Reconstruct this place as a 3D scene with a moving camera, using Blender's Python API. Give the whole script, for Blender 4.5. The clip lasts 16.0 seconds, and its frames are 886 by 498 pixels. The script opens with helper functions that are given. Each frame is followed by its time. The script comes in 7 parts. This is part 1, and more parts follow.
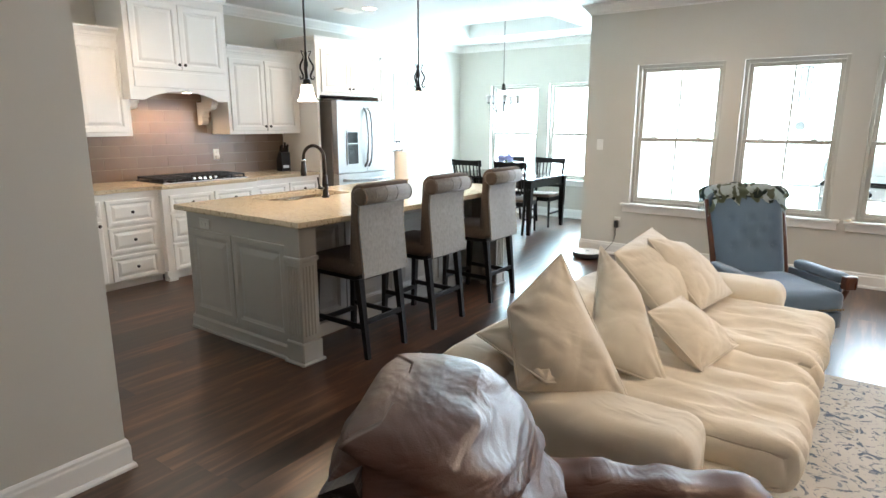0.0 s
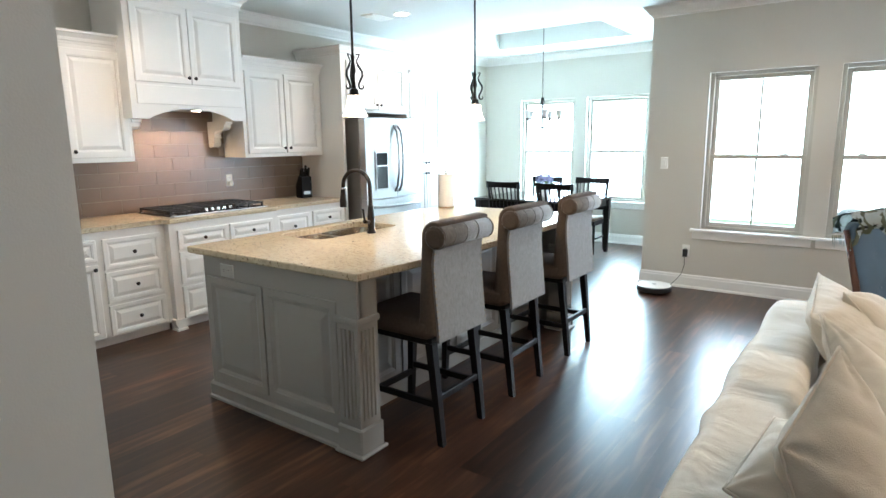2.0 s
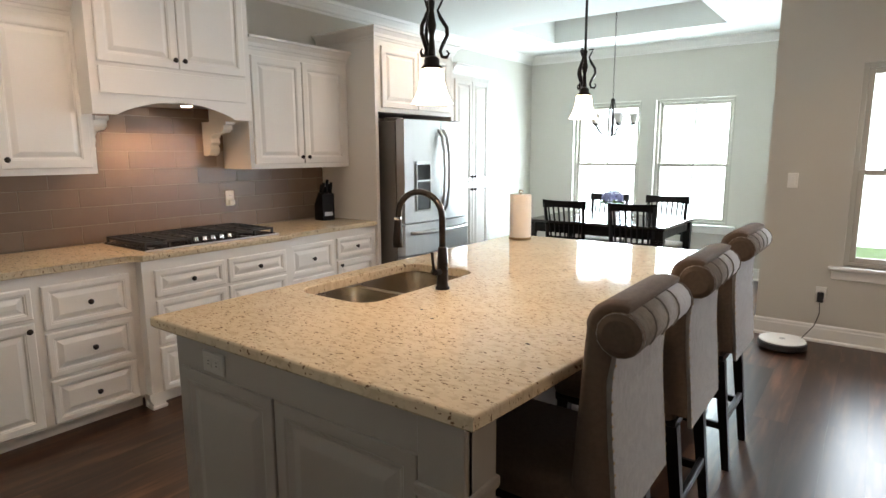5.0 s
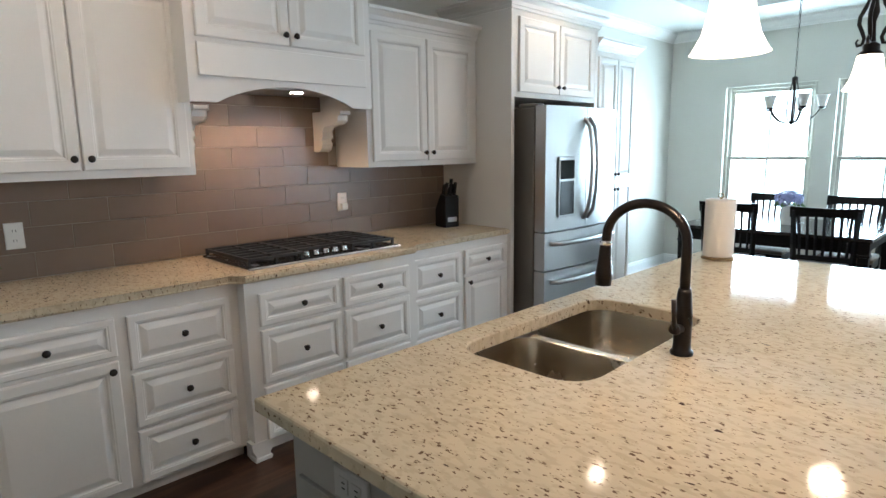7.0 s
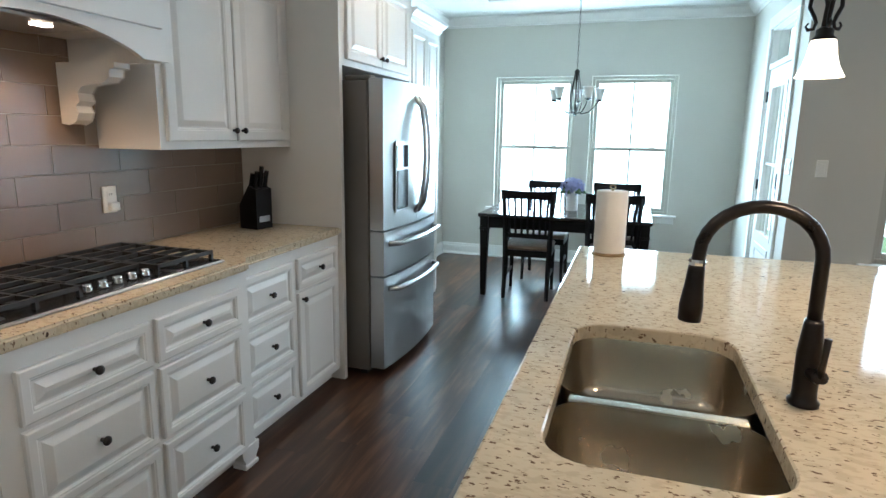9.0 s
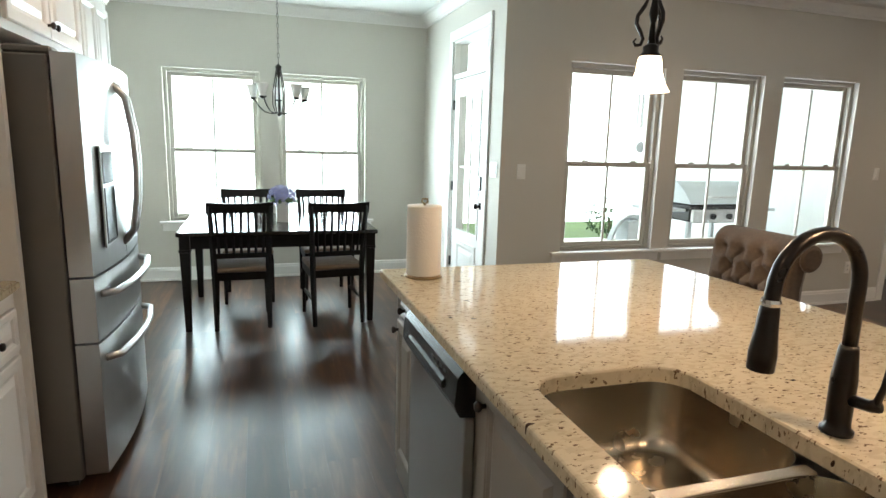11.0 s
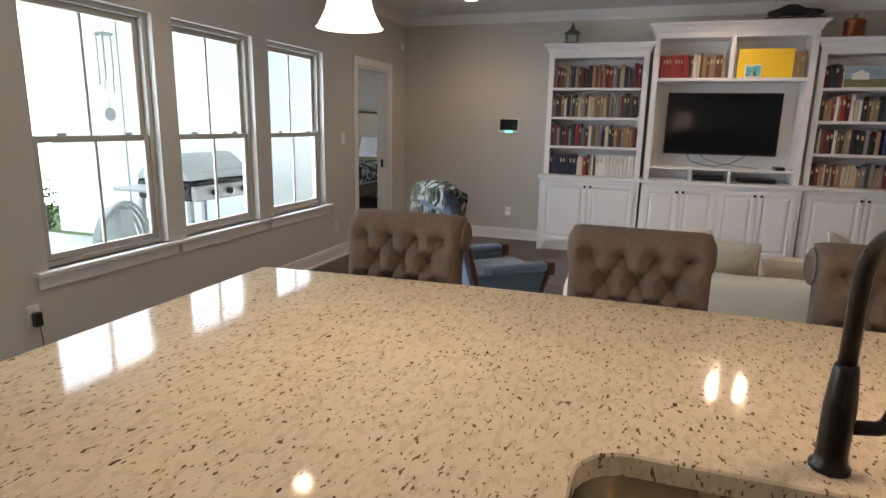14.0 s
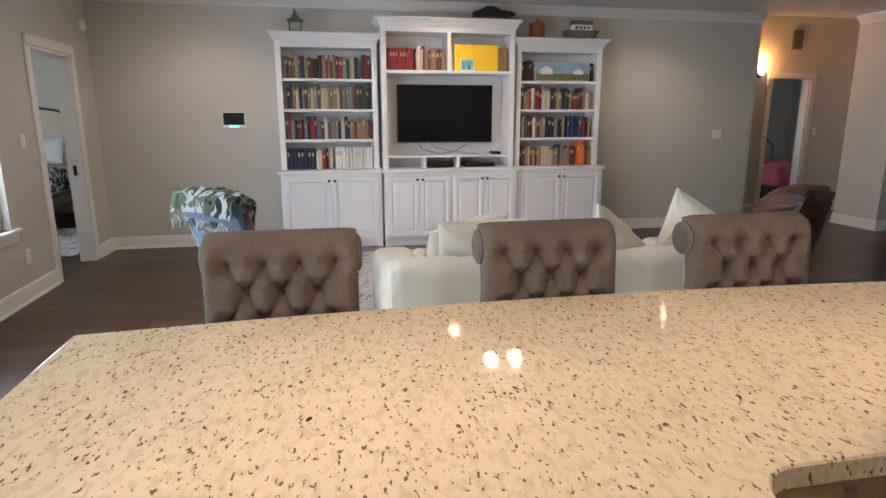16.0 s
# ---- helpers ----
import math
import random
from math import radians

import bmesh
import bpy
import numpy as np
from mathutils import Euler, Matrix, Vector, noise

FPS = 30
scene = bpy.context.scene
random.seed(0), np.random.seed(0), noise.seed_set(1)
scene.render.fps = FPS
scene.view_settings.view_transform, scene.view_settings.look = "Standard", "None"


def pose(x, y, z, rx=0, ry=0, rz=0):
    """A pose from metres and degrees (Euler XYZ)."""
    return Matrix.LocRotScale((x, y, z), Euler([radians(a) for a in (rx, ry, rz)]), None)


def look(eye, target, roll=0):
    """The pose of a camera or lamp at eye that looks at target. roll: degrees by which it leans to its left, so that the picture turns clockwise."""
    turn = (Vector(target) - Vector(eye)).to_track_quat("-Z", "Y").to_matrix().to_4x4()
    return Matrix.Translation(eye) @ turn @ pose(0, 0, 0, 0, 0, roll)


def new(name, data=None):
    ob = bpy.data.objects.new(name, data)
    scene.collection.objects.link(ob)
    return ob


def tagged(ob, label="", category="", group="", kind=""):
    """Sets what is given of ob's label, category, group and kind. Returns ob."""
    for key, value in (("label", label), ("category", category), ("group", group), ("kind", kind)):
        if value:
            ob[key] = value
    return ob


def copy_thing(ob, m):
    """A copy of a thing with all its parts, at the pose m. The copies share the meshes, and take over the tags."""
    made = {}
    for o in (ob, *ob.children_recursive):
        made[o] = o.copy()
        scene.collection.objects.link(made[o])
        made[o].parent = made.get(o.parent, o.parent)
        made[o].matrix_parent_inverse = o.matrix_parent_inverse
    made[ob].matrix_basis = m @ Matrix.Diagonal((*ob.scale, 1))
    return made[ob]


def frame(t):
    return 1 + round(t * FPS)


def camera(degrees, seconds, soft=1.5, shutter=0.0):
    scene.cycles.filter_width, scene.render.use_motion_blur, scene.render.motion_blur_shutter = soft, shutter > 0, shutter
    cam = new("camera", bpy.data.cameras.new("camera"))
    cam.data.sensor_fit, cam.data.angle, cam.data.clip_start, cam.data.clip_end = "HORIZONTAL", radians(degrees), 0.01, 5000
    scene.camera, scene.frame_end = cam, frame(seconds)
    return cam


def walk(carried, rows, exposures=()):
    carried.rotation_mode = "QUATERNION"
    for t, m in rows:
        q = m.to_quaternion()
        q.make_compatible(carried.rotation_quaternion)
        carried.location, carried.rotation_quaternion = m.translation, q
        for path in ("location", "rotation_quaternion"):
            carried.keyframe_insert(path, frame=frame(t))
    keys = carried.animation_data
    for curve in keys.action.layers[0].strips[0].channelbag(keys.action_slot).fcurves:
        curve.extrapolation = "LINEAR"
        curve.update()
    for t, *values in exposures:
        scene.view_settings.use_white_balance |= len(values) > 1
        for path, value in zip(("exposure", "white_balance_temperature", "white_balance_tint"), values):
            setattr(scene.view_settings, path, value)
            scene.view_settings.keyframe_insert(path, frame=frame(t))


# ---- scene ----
cam = camera(74.4, 16.0)
PATH = [
    (0, (-0.051, -0.007, 1.509), (-1.202, 1.573, 1.086), 0.1),
    (0.5, (-0.303, 0.053, 1.494), (-1.425, 1.657, 1.086), 0.0),
    (1, (-0.491, 0.169, 1.499), (-1.629, 1.766, 1.106), -0.2),
    (1.5, (-0.707, 0.285, 1.493), (-1.851, 1.88, 1.111), -0.2),
    (2, (-0.944, 0.398, 1.508), (-2.095, 1.993, 1.146), -0.7),
    (2.5, (-1.182, 0.488, 1.504), (-2.316, 2.103, 1.172), -0.4),
    (3, (-1.369, 0.621, 1.502), (-2.494, 2.244, 1.186), -0.3),
    (3.2, (-1.449, 0.675, 1.495), (-2.565, 2.304, 1.179), -0.2),
    (5.3, (-2.202, 1.327, 1.487), (-3.405, 2.891, 1.159), -0.3),
    (5.5, (-2.275, 1.369, 1.478), (-3.511, 2.907, 1.151), -0.4),
    (6, (-2.494, 1.469, 1.486), (-3.81, 2.936, 1.149), -0.3),
    (6.5, (-2.694, 1.553, 1.486), (-4.073, 2.962, 1.15), -0.6),
    (7, (-2.899, 1.656, 1.482), (-4.296, 3.047, 1.146), -0.9),
    (7.5, (-3.148, 1.722, 1.477), (-4.45, 3.198, 1.126), -0.5),
    (8, (-3.434, 1.747, 1.465), (-4.52, 3.384, 1.089), -0.0),
    (8.2, (-3.519, 1.761, 1.46), (-4.523, 3.449, 1.079), 0.2),
    (10.3, (-4.433, 2.161, 1.459), (-4.218, 4.115, 1.09), 1.5),
    (10.5, (-4.491, 2.204, 1.476), (-4.162, 4.142, 1.106), 1.6),
    (11, (-4.589, 2.381, 1.471), (-3.992, 4.256, 1.113), 1.6),
    (11.5, (-4.709, 2.514, 1.48), (-3.803, 4.26, 1.123), 1.7),
    (12, (-4.717, 2.711, 1.464), (-3.591, 4.327, 1.12), 1.6),
    (12.5, (-4.665, 2.919, 1.47), (-3.34, 4.376, 1.123), 1.3),
    (13, (-4.627, 3.125, 1.461), (-3.065, 4.319, 1.098), 1.7),
    (13.5, (-4.621, 3.312, 1.466), (-2.871, 4.19, 1.059), 2.1),
    (14, (-4.523, 3.49, 1.462), (-2.673, 4.121, 1.042), 1.2),
    (14.5, (-4.457, 3.662, 1.474), (-2.532, 4.0, 1.048), 1.3),
    (15, (-4.405, 3.86, 1.472), (-2.453, 3.89, 1.041), 1.0),
    (15.5, (-4.344, 4.022, 1.47), (-2.406, 3.803, 1.03), 1.3),
    (16, (-4.28, 4.16, 1.456), (-2.366, 3.78, 1.022), -0.1),
]
EXPOSURES = [(0.0, 1.12, 6200, 18), (3.0, 1.05, 5700, 14), (5.5, 0.3, 7000, 26), (7.0, 0.25, 5900, 18), (8.0, 0.2, 5600, 13), (10.5, 0.25, 6400, 18), (11.0, 0.18, 6900, 20), (12.5, -0.15, 8000, 30), (14.5, 0.08, 6300, 24), (16.0, 0.45, 6300, 25)]
walk(cam, [(t, look(eye, target, roll)) for t, eye, target, roll in PATH], EXPOSURES)

# ---- world, sun and large lights ----
world = bpy.data.worlds.new("world")
scene.world = world
world.use_nodes = True
wn = world.node_tree.nodes
sky = wn.new("ShaderNodeTexSky")
sky.sky_type = "NISHITA"
sky.sun_disc = False
sky.sun_elevation, sky.sun_rotation = radians(55), radians(25)
sky.air_density, sky.dust_density = 1.0, 3.0
wn["Background"].inputs["Strength"].default_value = 0.15
world.node_tree.links.new(sky.outputs[0], wn["Background"].inputs["Color"])


def lamp(name, kind, m, energy, color, **settings):
    data = bpy.data.lights.new(name, kind)
    data.energy, data.color = energy, color
    if "size" in settings:
        data.shape, data.size, data.size_y = settings.get("shape", "RECTANGLE"), settings["size"], settings.get("size_y", settings["size"])
    if "radius" in settings:
        data.shadow_soft_size = settings["radius"]
    if "angle" in settings:
        data.angle = settings["angle"]
    if "spot" in settings:
        data.spot_size, data.spot_blend = settings["spot"], 0.6
    ob = new(name, data)
    ob.matrix_basis = m
    return ob


lamp("sun", "SUN", look((0, 0, 0), (-0.25, -0.53, -0.82)), 3.0, (1.0, 0.95, 0.86), angle=radians(0.6))
DAY = (0.74, 0.89, 1.0)
for x, w in ((-5.0, 0.86), (-3.92, 0.86)):
    lamp("dining_window_sky", "AREA", pose(x, 8.93, 1.36, -90, 0, 0), 105, (0.68, 0.93, 1.0), size=w, size_y=1.45)
for x, w in ((-1.80, 0.80), (-0.75, 0.80), (0.34, 0.82)):
    lamp("living_window_sky", "AREA", pose(x, 6.80, 1.37, -90, 0, 0), 28, DAY, size=w, size_y=1.45)

# ---- materials ----
def material(name, color, rough=0.5, metal=0.0, vary=0.08, scale=6.0, grain=0.0, grain_scale=200.0, coat=0.0, sheen=0.0, stretch=(1, 1, 1), emit=0.0, emit_color=None, per_object=0.0, rough_vary=0.08):
    """A surface with colour that drifts at one scale, grain and relief at another."""
    m = bpy.data.materials.new(name)
    m.use_nodes = True
    n, l = m.node_tree.nodes, m.node_tree.links
    b = n["Principled BSDF"]
    b.inputs["Roughness"].default_value = rough
    b.inputs["Metallic"].default_value = metal
    b.inputs["Coat Weight"].default_value = coat
    b.inputs["Coat Roughness"].default_value = 0.12
    b.inputs["Sheen Weight"].default_value = sheen
    co = n.new("ShaderNodeTexCoord")
    mp = n.new("ShaderNodeMapping")
    mp.inputs["Scale"].default_value = stretch
    l.new(co.outputs["Object"], mp.inputs["Vector"])
    big = n.new("ShaderNodeTexNoise")
    big.inputs["Scale"].default_value, big.inputs["Detail"].default_value = scale, 4.0
    l.new(mp.outputs[0], big.inputs["Vector"])
    mix = n.new("ShaderNodeMix")
    mix.data_type = "RGBA"
    mix.inputs["A"].default_value = (*[c * (1 - vary) for c in color], 1)
    mix.inputs["B"].default_value = (*[min(1, c * (1 + vary)) for c in color], 1)
    l.new(big.outputs["Fac"], mix.inputs["Factor"])
    out = mix.outputs["Result"]
    if per_object:
        info = n.new("ShaderNodeObjectInfo")
        ra = n.new("ShaderNodeMapRange")
        ra.inputs["To Min"].default_value, ra.inputs["To Max"].default_value = 1 - per_object, 1 + per_object
        l.new(info.outputs["Random"], ra.inputs["Value"])
        hv = n.new("ShaderNodeHueSaturation")
        l.new(ra.outputs[0], hv.inputs["Value"])
        l.new(out, hv.inputs["Color"])
        out = hv.outputs["Color"]
    l.new(out, b.inputs["Base Color"])
    fine = n.new("ShaderNodeTexNoise")
    fine.inputs["Scale"].default_value, fine.inputs["Detail"].default_value = grain_scale, 3.0
    l.new(mp.outputs[0], fine.inputs["Vector"])
    rr = n.new("ShaderNodeMapRange")
    rr.inputs["To Min"].default_value, rr.inputs["To Max"].default_value = max(0.02, rough - rough_vary), min(1, rough + rough_vary)
    l.new(big.outputs["Fac"], rr.inputs["Value"])
    l.new(rr.outputs[0], b.inputs["Roughness"])
    if grain:
        bp = n.new("ShaderNodeBump")
        bp.inputs["Strength"].default_value, bp.inputs["Distance"].default_value = min(1, grain), 0.002
        l.new(fine.outputs["Fac"], bp.inputs["Height"])
        l.new(bp.outputs[0], b.inputs["Normal"])
    if emit:
        b.inputs["Emission Color"].default_value = (*(emit_color or color), 1)
        b.inputs["Emission Strength"].default_value = emit
    return m


def ramp(n, stops):
    r = n.new("ShaderNodeValToRGB")
    e = r.color_ramp.elements
    while len(e) < len(stops):
        e.new(0.5)
    for q, (p, c) in zip(e, stops):
        q.position, q.color = p, (*c, 1)
    return r


def granite_material():
    m = material("granite", (0.57, 0.475, 0.335), 0.07, vary=0.12, scale=7, rough_vary=0.02)
    n, l = m.node_tree.nodes, m.node_tree.links
    b = n["Principled BSDF"]
    base = b.inputs["Base Color"].links[0].from_socket
    co = [q for q in n if q.type == "TEX_COORD"][0]
    mp = n.new("ShaderNodeMapping")
    mp.inputs["Rotation"].default_value = (0, 0, 0.7)
    mp.inputs["Scale"].default_value = (1, 2.0, 1)
    l.new(co.outputs["Object"], mp.inputs["Vector"])
    mid = n.new("ShaderNodeTexNoise")
    mid.inputs["Scale"].default_value, mid.inputs["Detail"].default_value = 28, 5
    l.new(mp.outputs[0], mid.inputs["Vector"])
    r1 = ramp(n, ((0.40, (0.36, 0.28, 0.19)), (0.52, (1, 1, 1))))
    r1.color_ramp.interpolation = "EASE"
    l.new(mid.outputs["Fac"], r1.inputs[0])
    mul = n.new("ShaderNodeMix")
    mul.data_type, mul.blend_type = "RGBA", "MULTIPLY"
    mul.inputs["Factor"].default_value = 0.2
    l.new(base, mul.inputs["A"])
    l.new(r1.outputs[0], mul.inputs["B"])
    vo = n.new("ShaderNodeTexNoise")
    vo.inputs["Scale"].default_value, vo.inputs["Detail"].default_value, vo.inputs["Roughness"].default_value = 62, 2.0, 0.5
    l.new(mp.outputs[0], vo.inputs["Vector"])
    r2 = ramp(n, ((0.625, (0, 0, 0)), (0.675, (1, 1, 1))))
    l.new(vo.outputs["Fac"], r2.inputs[0])
    spot = n.new("ShaderNodeMix")
    spot.data_type = "RGBA"
    spot.inputs["B"].default_value = (0.15, 0.092, 0.055, 1)
    l.new(r2.outputs[0], spot.inputs["Factor"])
    l.new(mul.outputs["Result"], spot.inputs["A"])
    gar = n.new("ShaderNodeTexNoise")
    gar.inputs["Scale"].default_value, gar.inputs["Detail"].default_value = 17, 2.0
    l.new(mp.outputs[0], gar.inputs["Vector"])
    r3 = ramp(n, ((0.735, (0, 0, 0)), (0.75, (1, 1, 1))))
    l.new(gar.outputs["Fac"], r3.inputs[0])
    big_spot = n.new("ShaderNodeMix")
    big_spot.data_type = "RGBA"
    big_spot.inputs["B"].default_value = (0.055, 0.03, 0.022, 1)
    l.new(r3.outputs[0], big_spot.inputs["Factor"])
    l.new(spot.outputs["Result"], big_spot.inputs["A"])
    l.new(big_spot.outputs["Result"], b.inputs["Base Color"])
    b.inputs["Specular IOR Level"].default_value = 0.10
    return m


def floor_material():
    m = bpy.data.materials.new("dark_wood_floor")
    m.use_nodes = True
    n, l = m.node_tree.nodes, m.node_tree.links
    b = n["Principled BSDF"]
    co = n.new("ShaderNodeTexCoord")
    info = n.new("ShaderNodeObjectInfo")
    geo = n.new("ShaderNodeNewGeometry")
    add = n.new("ShaderNodeMath")
    l.new(info.outputs["Random"], add.inputs[0])
    l.new(geo.outputs["Random Per Island"], add.inputs[1])
    fr = n.new("ShaderNodeMath")
    fr.operation = "FRACT"
    l.new(add.outputs[0], fr.inputs[0])
    mp = n.new("ShaderNodeMapping")
    mp.inputs["Scale"].default_value = (14, 1.3, 1)
    sh = n.new("ShaderNodeCombineXYZ")
    k = n.new("ShaderNodeMath")
    k.operation = "MULTIPLY"
    k.inputs[1].default_value = 37.0
    l.new(fr.outputs[0], k.inputs[0])
    l.new(k.outputs[0], sh.inputs[2])
    l.new(k.outputs[0], sh.inputs[0])
    l.new(sh.outputs[0], mp.inputs["Location"])
    l.new(co.outputs["Object"], mp.inputs["Vector"])
    g = n.new("ShaderNodeTexNoise")
    g.inputs["Scale"].default_value, g.inputs["Detail"].default_value, g.inputs["Distortion"].default_value = 1.6, 5, 0.3
    l.new(mp.outputs[0], g.inputs["Vector"])
    r = ramp(n, ((0.28, (0.014, 0.0058, 0.0030)), (0.5, (0.036, 0.0152, 0.0076)), (0.75, (0.105, 0.049, 0.025))))
    l.new(g.outputs["Fac"], r.inputs[0])
    hv = n.new("ShaderNodeHueSaturation")
    mr = n.new("ShaderNodeMapRange")
    mr.inputs["To Min"].default_value, mr.inputs["To Max"].default_value = 0.5, 1.8
    l.new(fr.outputs[0], mr.inputs["Value"])
    l.new(mr.outputs[0], hv.inputs["Value"])
    l.new(r.outputs[0], hv.inputs["Color"])
    l.new(hv.outputs[0], b.inputs["Base Color"])
    rr = n.new("ShaderNodeMapRange")
    rr.inputs["To Min"].default_value, rr.inputs["To Max"].default_value = 0.285, 0.32
    l.new(g.outputs["Fac"], rr.inputs["Value"])
    l.new(rr.outputs[0], b.inputs["Roughness"])
    b.inputs["Specular IOR Level"].default_value = 0.5
    return m


def glass_material():
    m = bpy.data.materials.new("window_glass")
    m.use_nodes = True
    n, l = m.node_tree.nodes, m.node_tree.links
    n.remove(n["Principled BSDF"])
    t = n.new("ShaderNodeBsdfTransparent")
    t.inputs[0].default_value = (0.97, 0.99, 0.98, 1)
    g = n.new("ShaderNodeBsdfGlossy")
    g.inputs["Roughness"].default_value = 0.02
    lw = n.new("ShaderNodeLayerWeight")
    pw = n.new("ShaderNodeMath")
    pw.operation = "POWER"
    pw.inputs[1].default_value = 4.0
    l.new(lw.outputs["Facing"], pw.inputs[0])
    f = n.new("ShaderNodeMath")
    f.operation = "MULTIPLY_ADD"
    f.inputs[1].default_value, f.inputs[2].default_value = 0.5, 0.03
    l.new(pw.outputs[0], f.inputs[0])
    x = n.new("ShaderNodeMixShader")
    l.new(f.outputs[0], x.inputs[0])
    l.new(t.outputs[0], x.inputs[1])
    l.new(g.outputs[0], x.inputs[2])
    l.new(x.outputs[0], n["Material Output"].inputs[0])
    return m


def rug_material():
    m = material("rug_wool", (0.50, 0.48, 0.44), 0.95, vary=0.25, scale=3, grain=1.0, grain_scale=260, rough_vary=0.03)
    n, l = m.node_tree.nodes, m.node_tree.links
    b = n["Principled BSDF"]
    base = b.inputs["Base Color"].links[0].from_socket
    co = [q for q in n if q.type == "TEX_COORD"][0]
    for scale, lo, col in ((9.0, 0.60, (0.10, 0.13, 0.18, 1)), (16.0, 0.62, (0.22, 0.24, 0.27, 1)), (5.0, 0.64, (0.33, 0.30, 0.26, 1))):
        v = n.new("ShaderNodeTexNoise")
        v.inputs["Scale"].default_value, v.inputs["Detail"].default_value, v.inputs["Distortion"].default_value = scale, 3, 2.5
        l.new(co.outputs["Object"], v.inputs["Vector"])
        r = ramp(n, ((lo - 0.03, (0, 0, 0)), (lo + 0.02, (1, 1, 1))))
        l.new(v.outputs["Fac"], r.inputs[0])
        x = n.new("ShaderNodeMix")
        x.data_type = "RGBA"
        x.inputs["B"].default_value = col
        l.new(r.outputs[0], x.inputs["Factor"])
        l.new(base, x.inputs["A"])
        base = x.outputs["Result"]
    l.new(base, b.inputs["Base Color"])
    return m


def creases(m, under, stretch, scale, strength, depth):
    """Soft folds in cloth or hide, laid over a finer relief."""
    n, l = m.node_tree.nodes, m.node_tree.links
    co = [q for q in n if q.type == "TEX_COORD"][0]
    mp = n.new("ShaderNodeMapping")
    mp.inputs["Scale"].default_value = stretch
    mp.inputs["Rotation"].default_value = (0.25, 0.2, 0.3)
    l.new(co.outputs["Object"], mp.inputs["Vector"])
    t = n.new("ShaderNodeTexNoise")
    t.inputs["Scale"].default_value, t.inputs["Detail"].default_value, t.inputs["Distortion"].default_value = scale, 3.5, 0.9
    l.new(mp.outputs[0], t.inputs["Vector"])
    bp = n.new("ShaderNodeBump")
    bp.inputs["Strength"].default_value, bp.inputs["Distance"].default_value = strength, depth
    l.new(t.outputs["Fac"], bp.inputs["Height"])
    l.new(under.outputs[0], bp.inputs["Normal"])
    l.new(bp.outputs[0], n["Principled BSDF"].inputs["Normal"])


def leather_material(name, color, rough):
    m = material(name, color, rough, vary=0.35, scale=9, rough_vary=0.1)
    n, l = m.node_tree.nodes, m.node_tree.links
    b = n["Principled BSDF"]
    co = [q for q in n if q.type == "TEX_COORD"][0]
    v = n.new("ShaderNodeTexVoronoi")
    v.inputs["Scale"].default_value = 300
    l.new(co.outputs["Object"], v.inputs["Vector"])
    bp = n.new("ShaderNodeBump")
    bp.inputs["Strength"].default_value, bp.inputs["Distance"].default_value = 0.10, 0.002
    l.new(v.outputs["Distance"], bp.inputs["Height"])
    creases(m, bp, (1.5, 1.5, 9.0), 1.8, 0.65, 0.030)
    return m


def weave_material(name, color, vary=0.3):
    return material(name, color, 0.92, vary=vary, scale=60, grain=0.9, grain_scale=420, sheen=0.25, stretch=(1, 1, 0.6))


def blotch_material(name, ground, marks, scale, lo):
    m = material(name, ground, 0.95, vary=0.12, scale=12, grain=0.8, grain_scale=300)
    n, l = m.node_tree.nodes, m.node_tree.links
    b = n["Principled BSDF"]
    base = b.inputs["Base Color"].links[0].from_socket
    co = [q for q in n if q.type == "TEX_COORD"][0]
    for k, col in enumerate(marks):
        v = n.new("ShaderNodeTexNoise")
        v.inputs["Scale"].default_value, v.inputs["Detail"].default_value, v.inputs["Distortion"].default_value = scale * (1 + 0.4 * k), 1, 1.5
        l.new(co.outputs["Object"], v.inputs["Vector"])
        r = ramp(n, ((lo, (0, 0, 0)), (lo + 0.03, (1, 1, 1))))
        l.new(v.outputs["Fac"], r.inputs[0])
        x = n.new("ShaderNodeMix")
        x.data_type = "RGBA"
        x.inputs["B"].default_value = (*col, 1)
        l.new(r.outputs[0], x.inputs["Factor"])
        l.new(base, x.inputs["A"])
        base = x.outputs["Result"]
    l.new(base, b.inputs["Base Color"])
    return m


WALL = material("wall_paint", (0.56, 0.537, 0.48), 0.75, vary=0.03, scale=1.5, grain=0.25, grain_scale=160)
CEIL = material("ceiling_paint", (0.66, 0.66, 0.63), 0.9, vary=0.02, scale=2, grain=0.3, grain_scale=120)
TRIM = material("trim_paint", (0.78, 0.77, 0.74), 0.4, vary=0.03, scale=3, grain=0.1, grain_scale=60)
CABINET = material("cabinet_paint", (0.76, 0.73, 0.69), 0.38, vary=0.04, scale=3, grain=0.12, grain_scale=70)
SHELF = material("bookcase_paint", (0.78, 0.78, 0.78), 0.4, vary=0.03, scale=3, grain=0.1, grain_scale=70)
ISLAND = material("island_paint", (0.30, 0.280, 0.25), 0.45, vary=0.04, scale=3, grain=0.12, grain_scale=70)
GRANITE = granite_material()
FLOOR = floor_material()
GLASS = glass_material()
RUG = rug_material()
VINYL = material("window_vinyl", (0.45, 0.43, 0.37), 0.4, vary=0.04, scale=4)
TILE = material("backsplash_tile", (0.200, 0.150, 0.115), 0.24, vary=0.12, scale=5, per_object=0.07, grain=0.06, grain_scale=30)
GROUT = material("grout", (0.30, 0.26, 0.22), 0.9, vary=0.08, scale=20, grain=0.5)
STEEL = material("stainless_steel", (0.49, 0.485, 0.48), 0.33, 1.0, vary=0.015, scale=1.5, rough_vary=0.005)
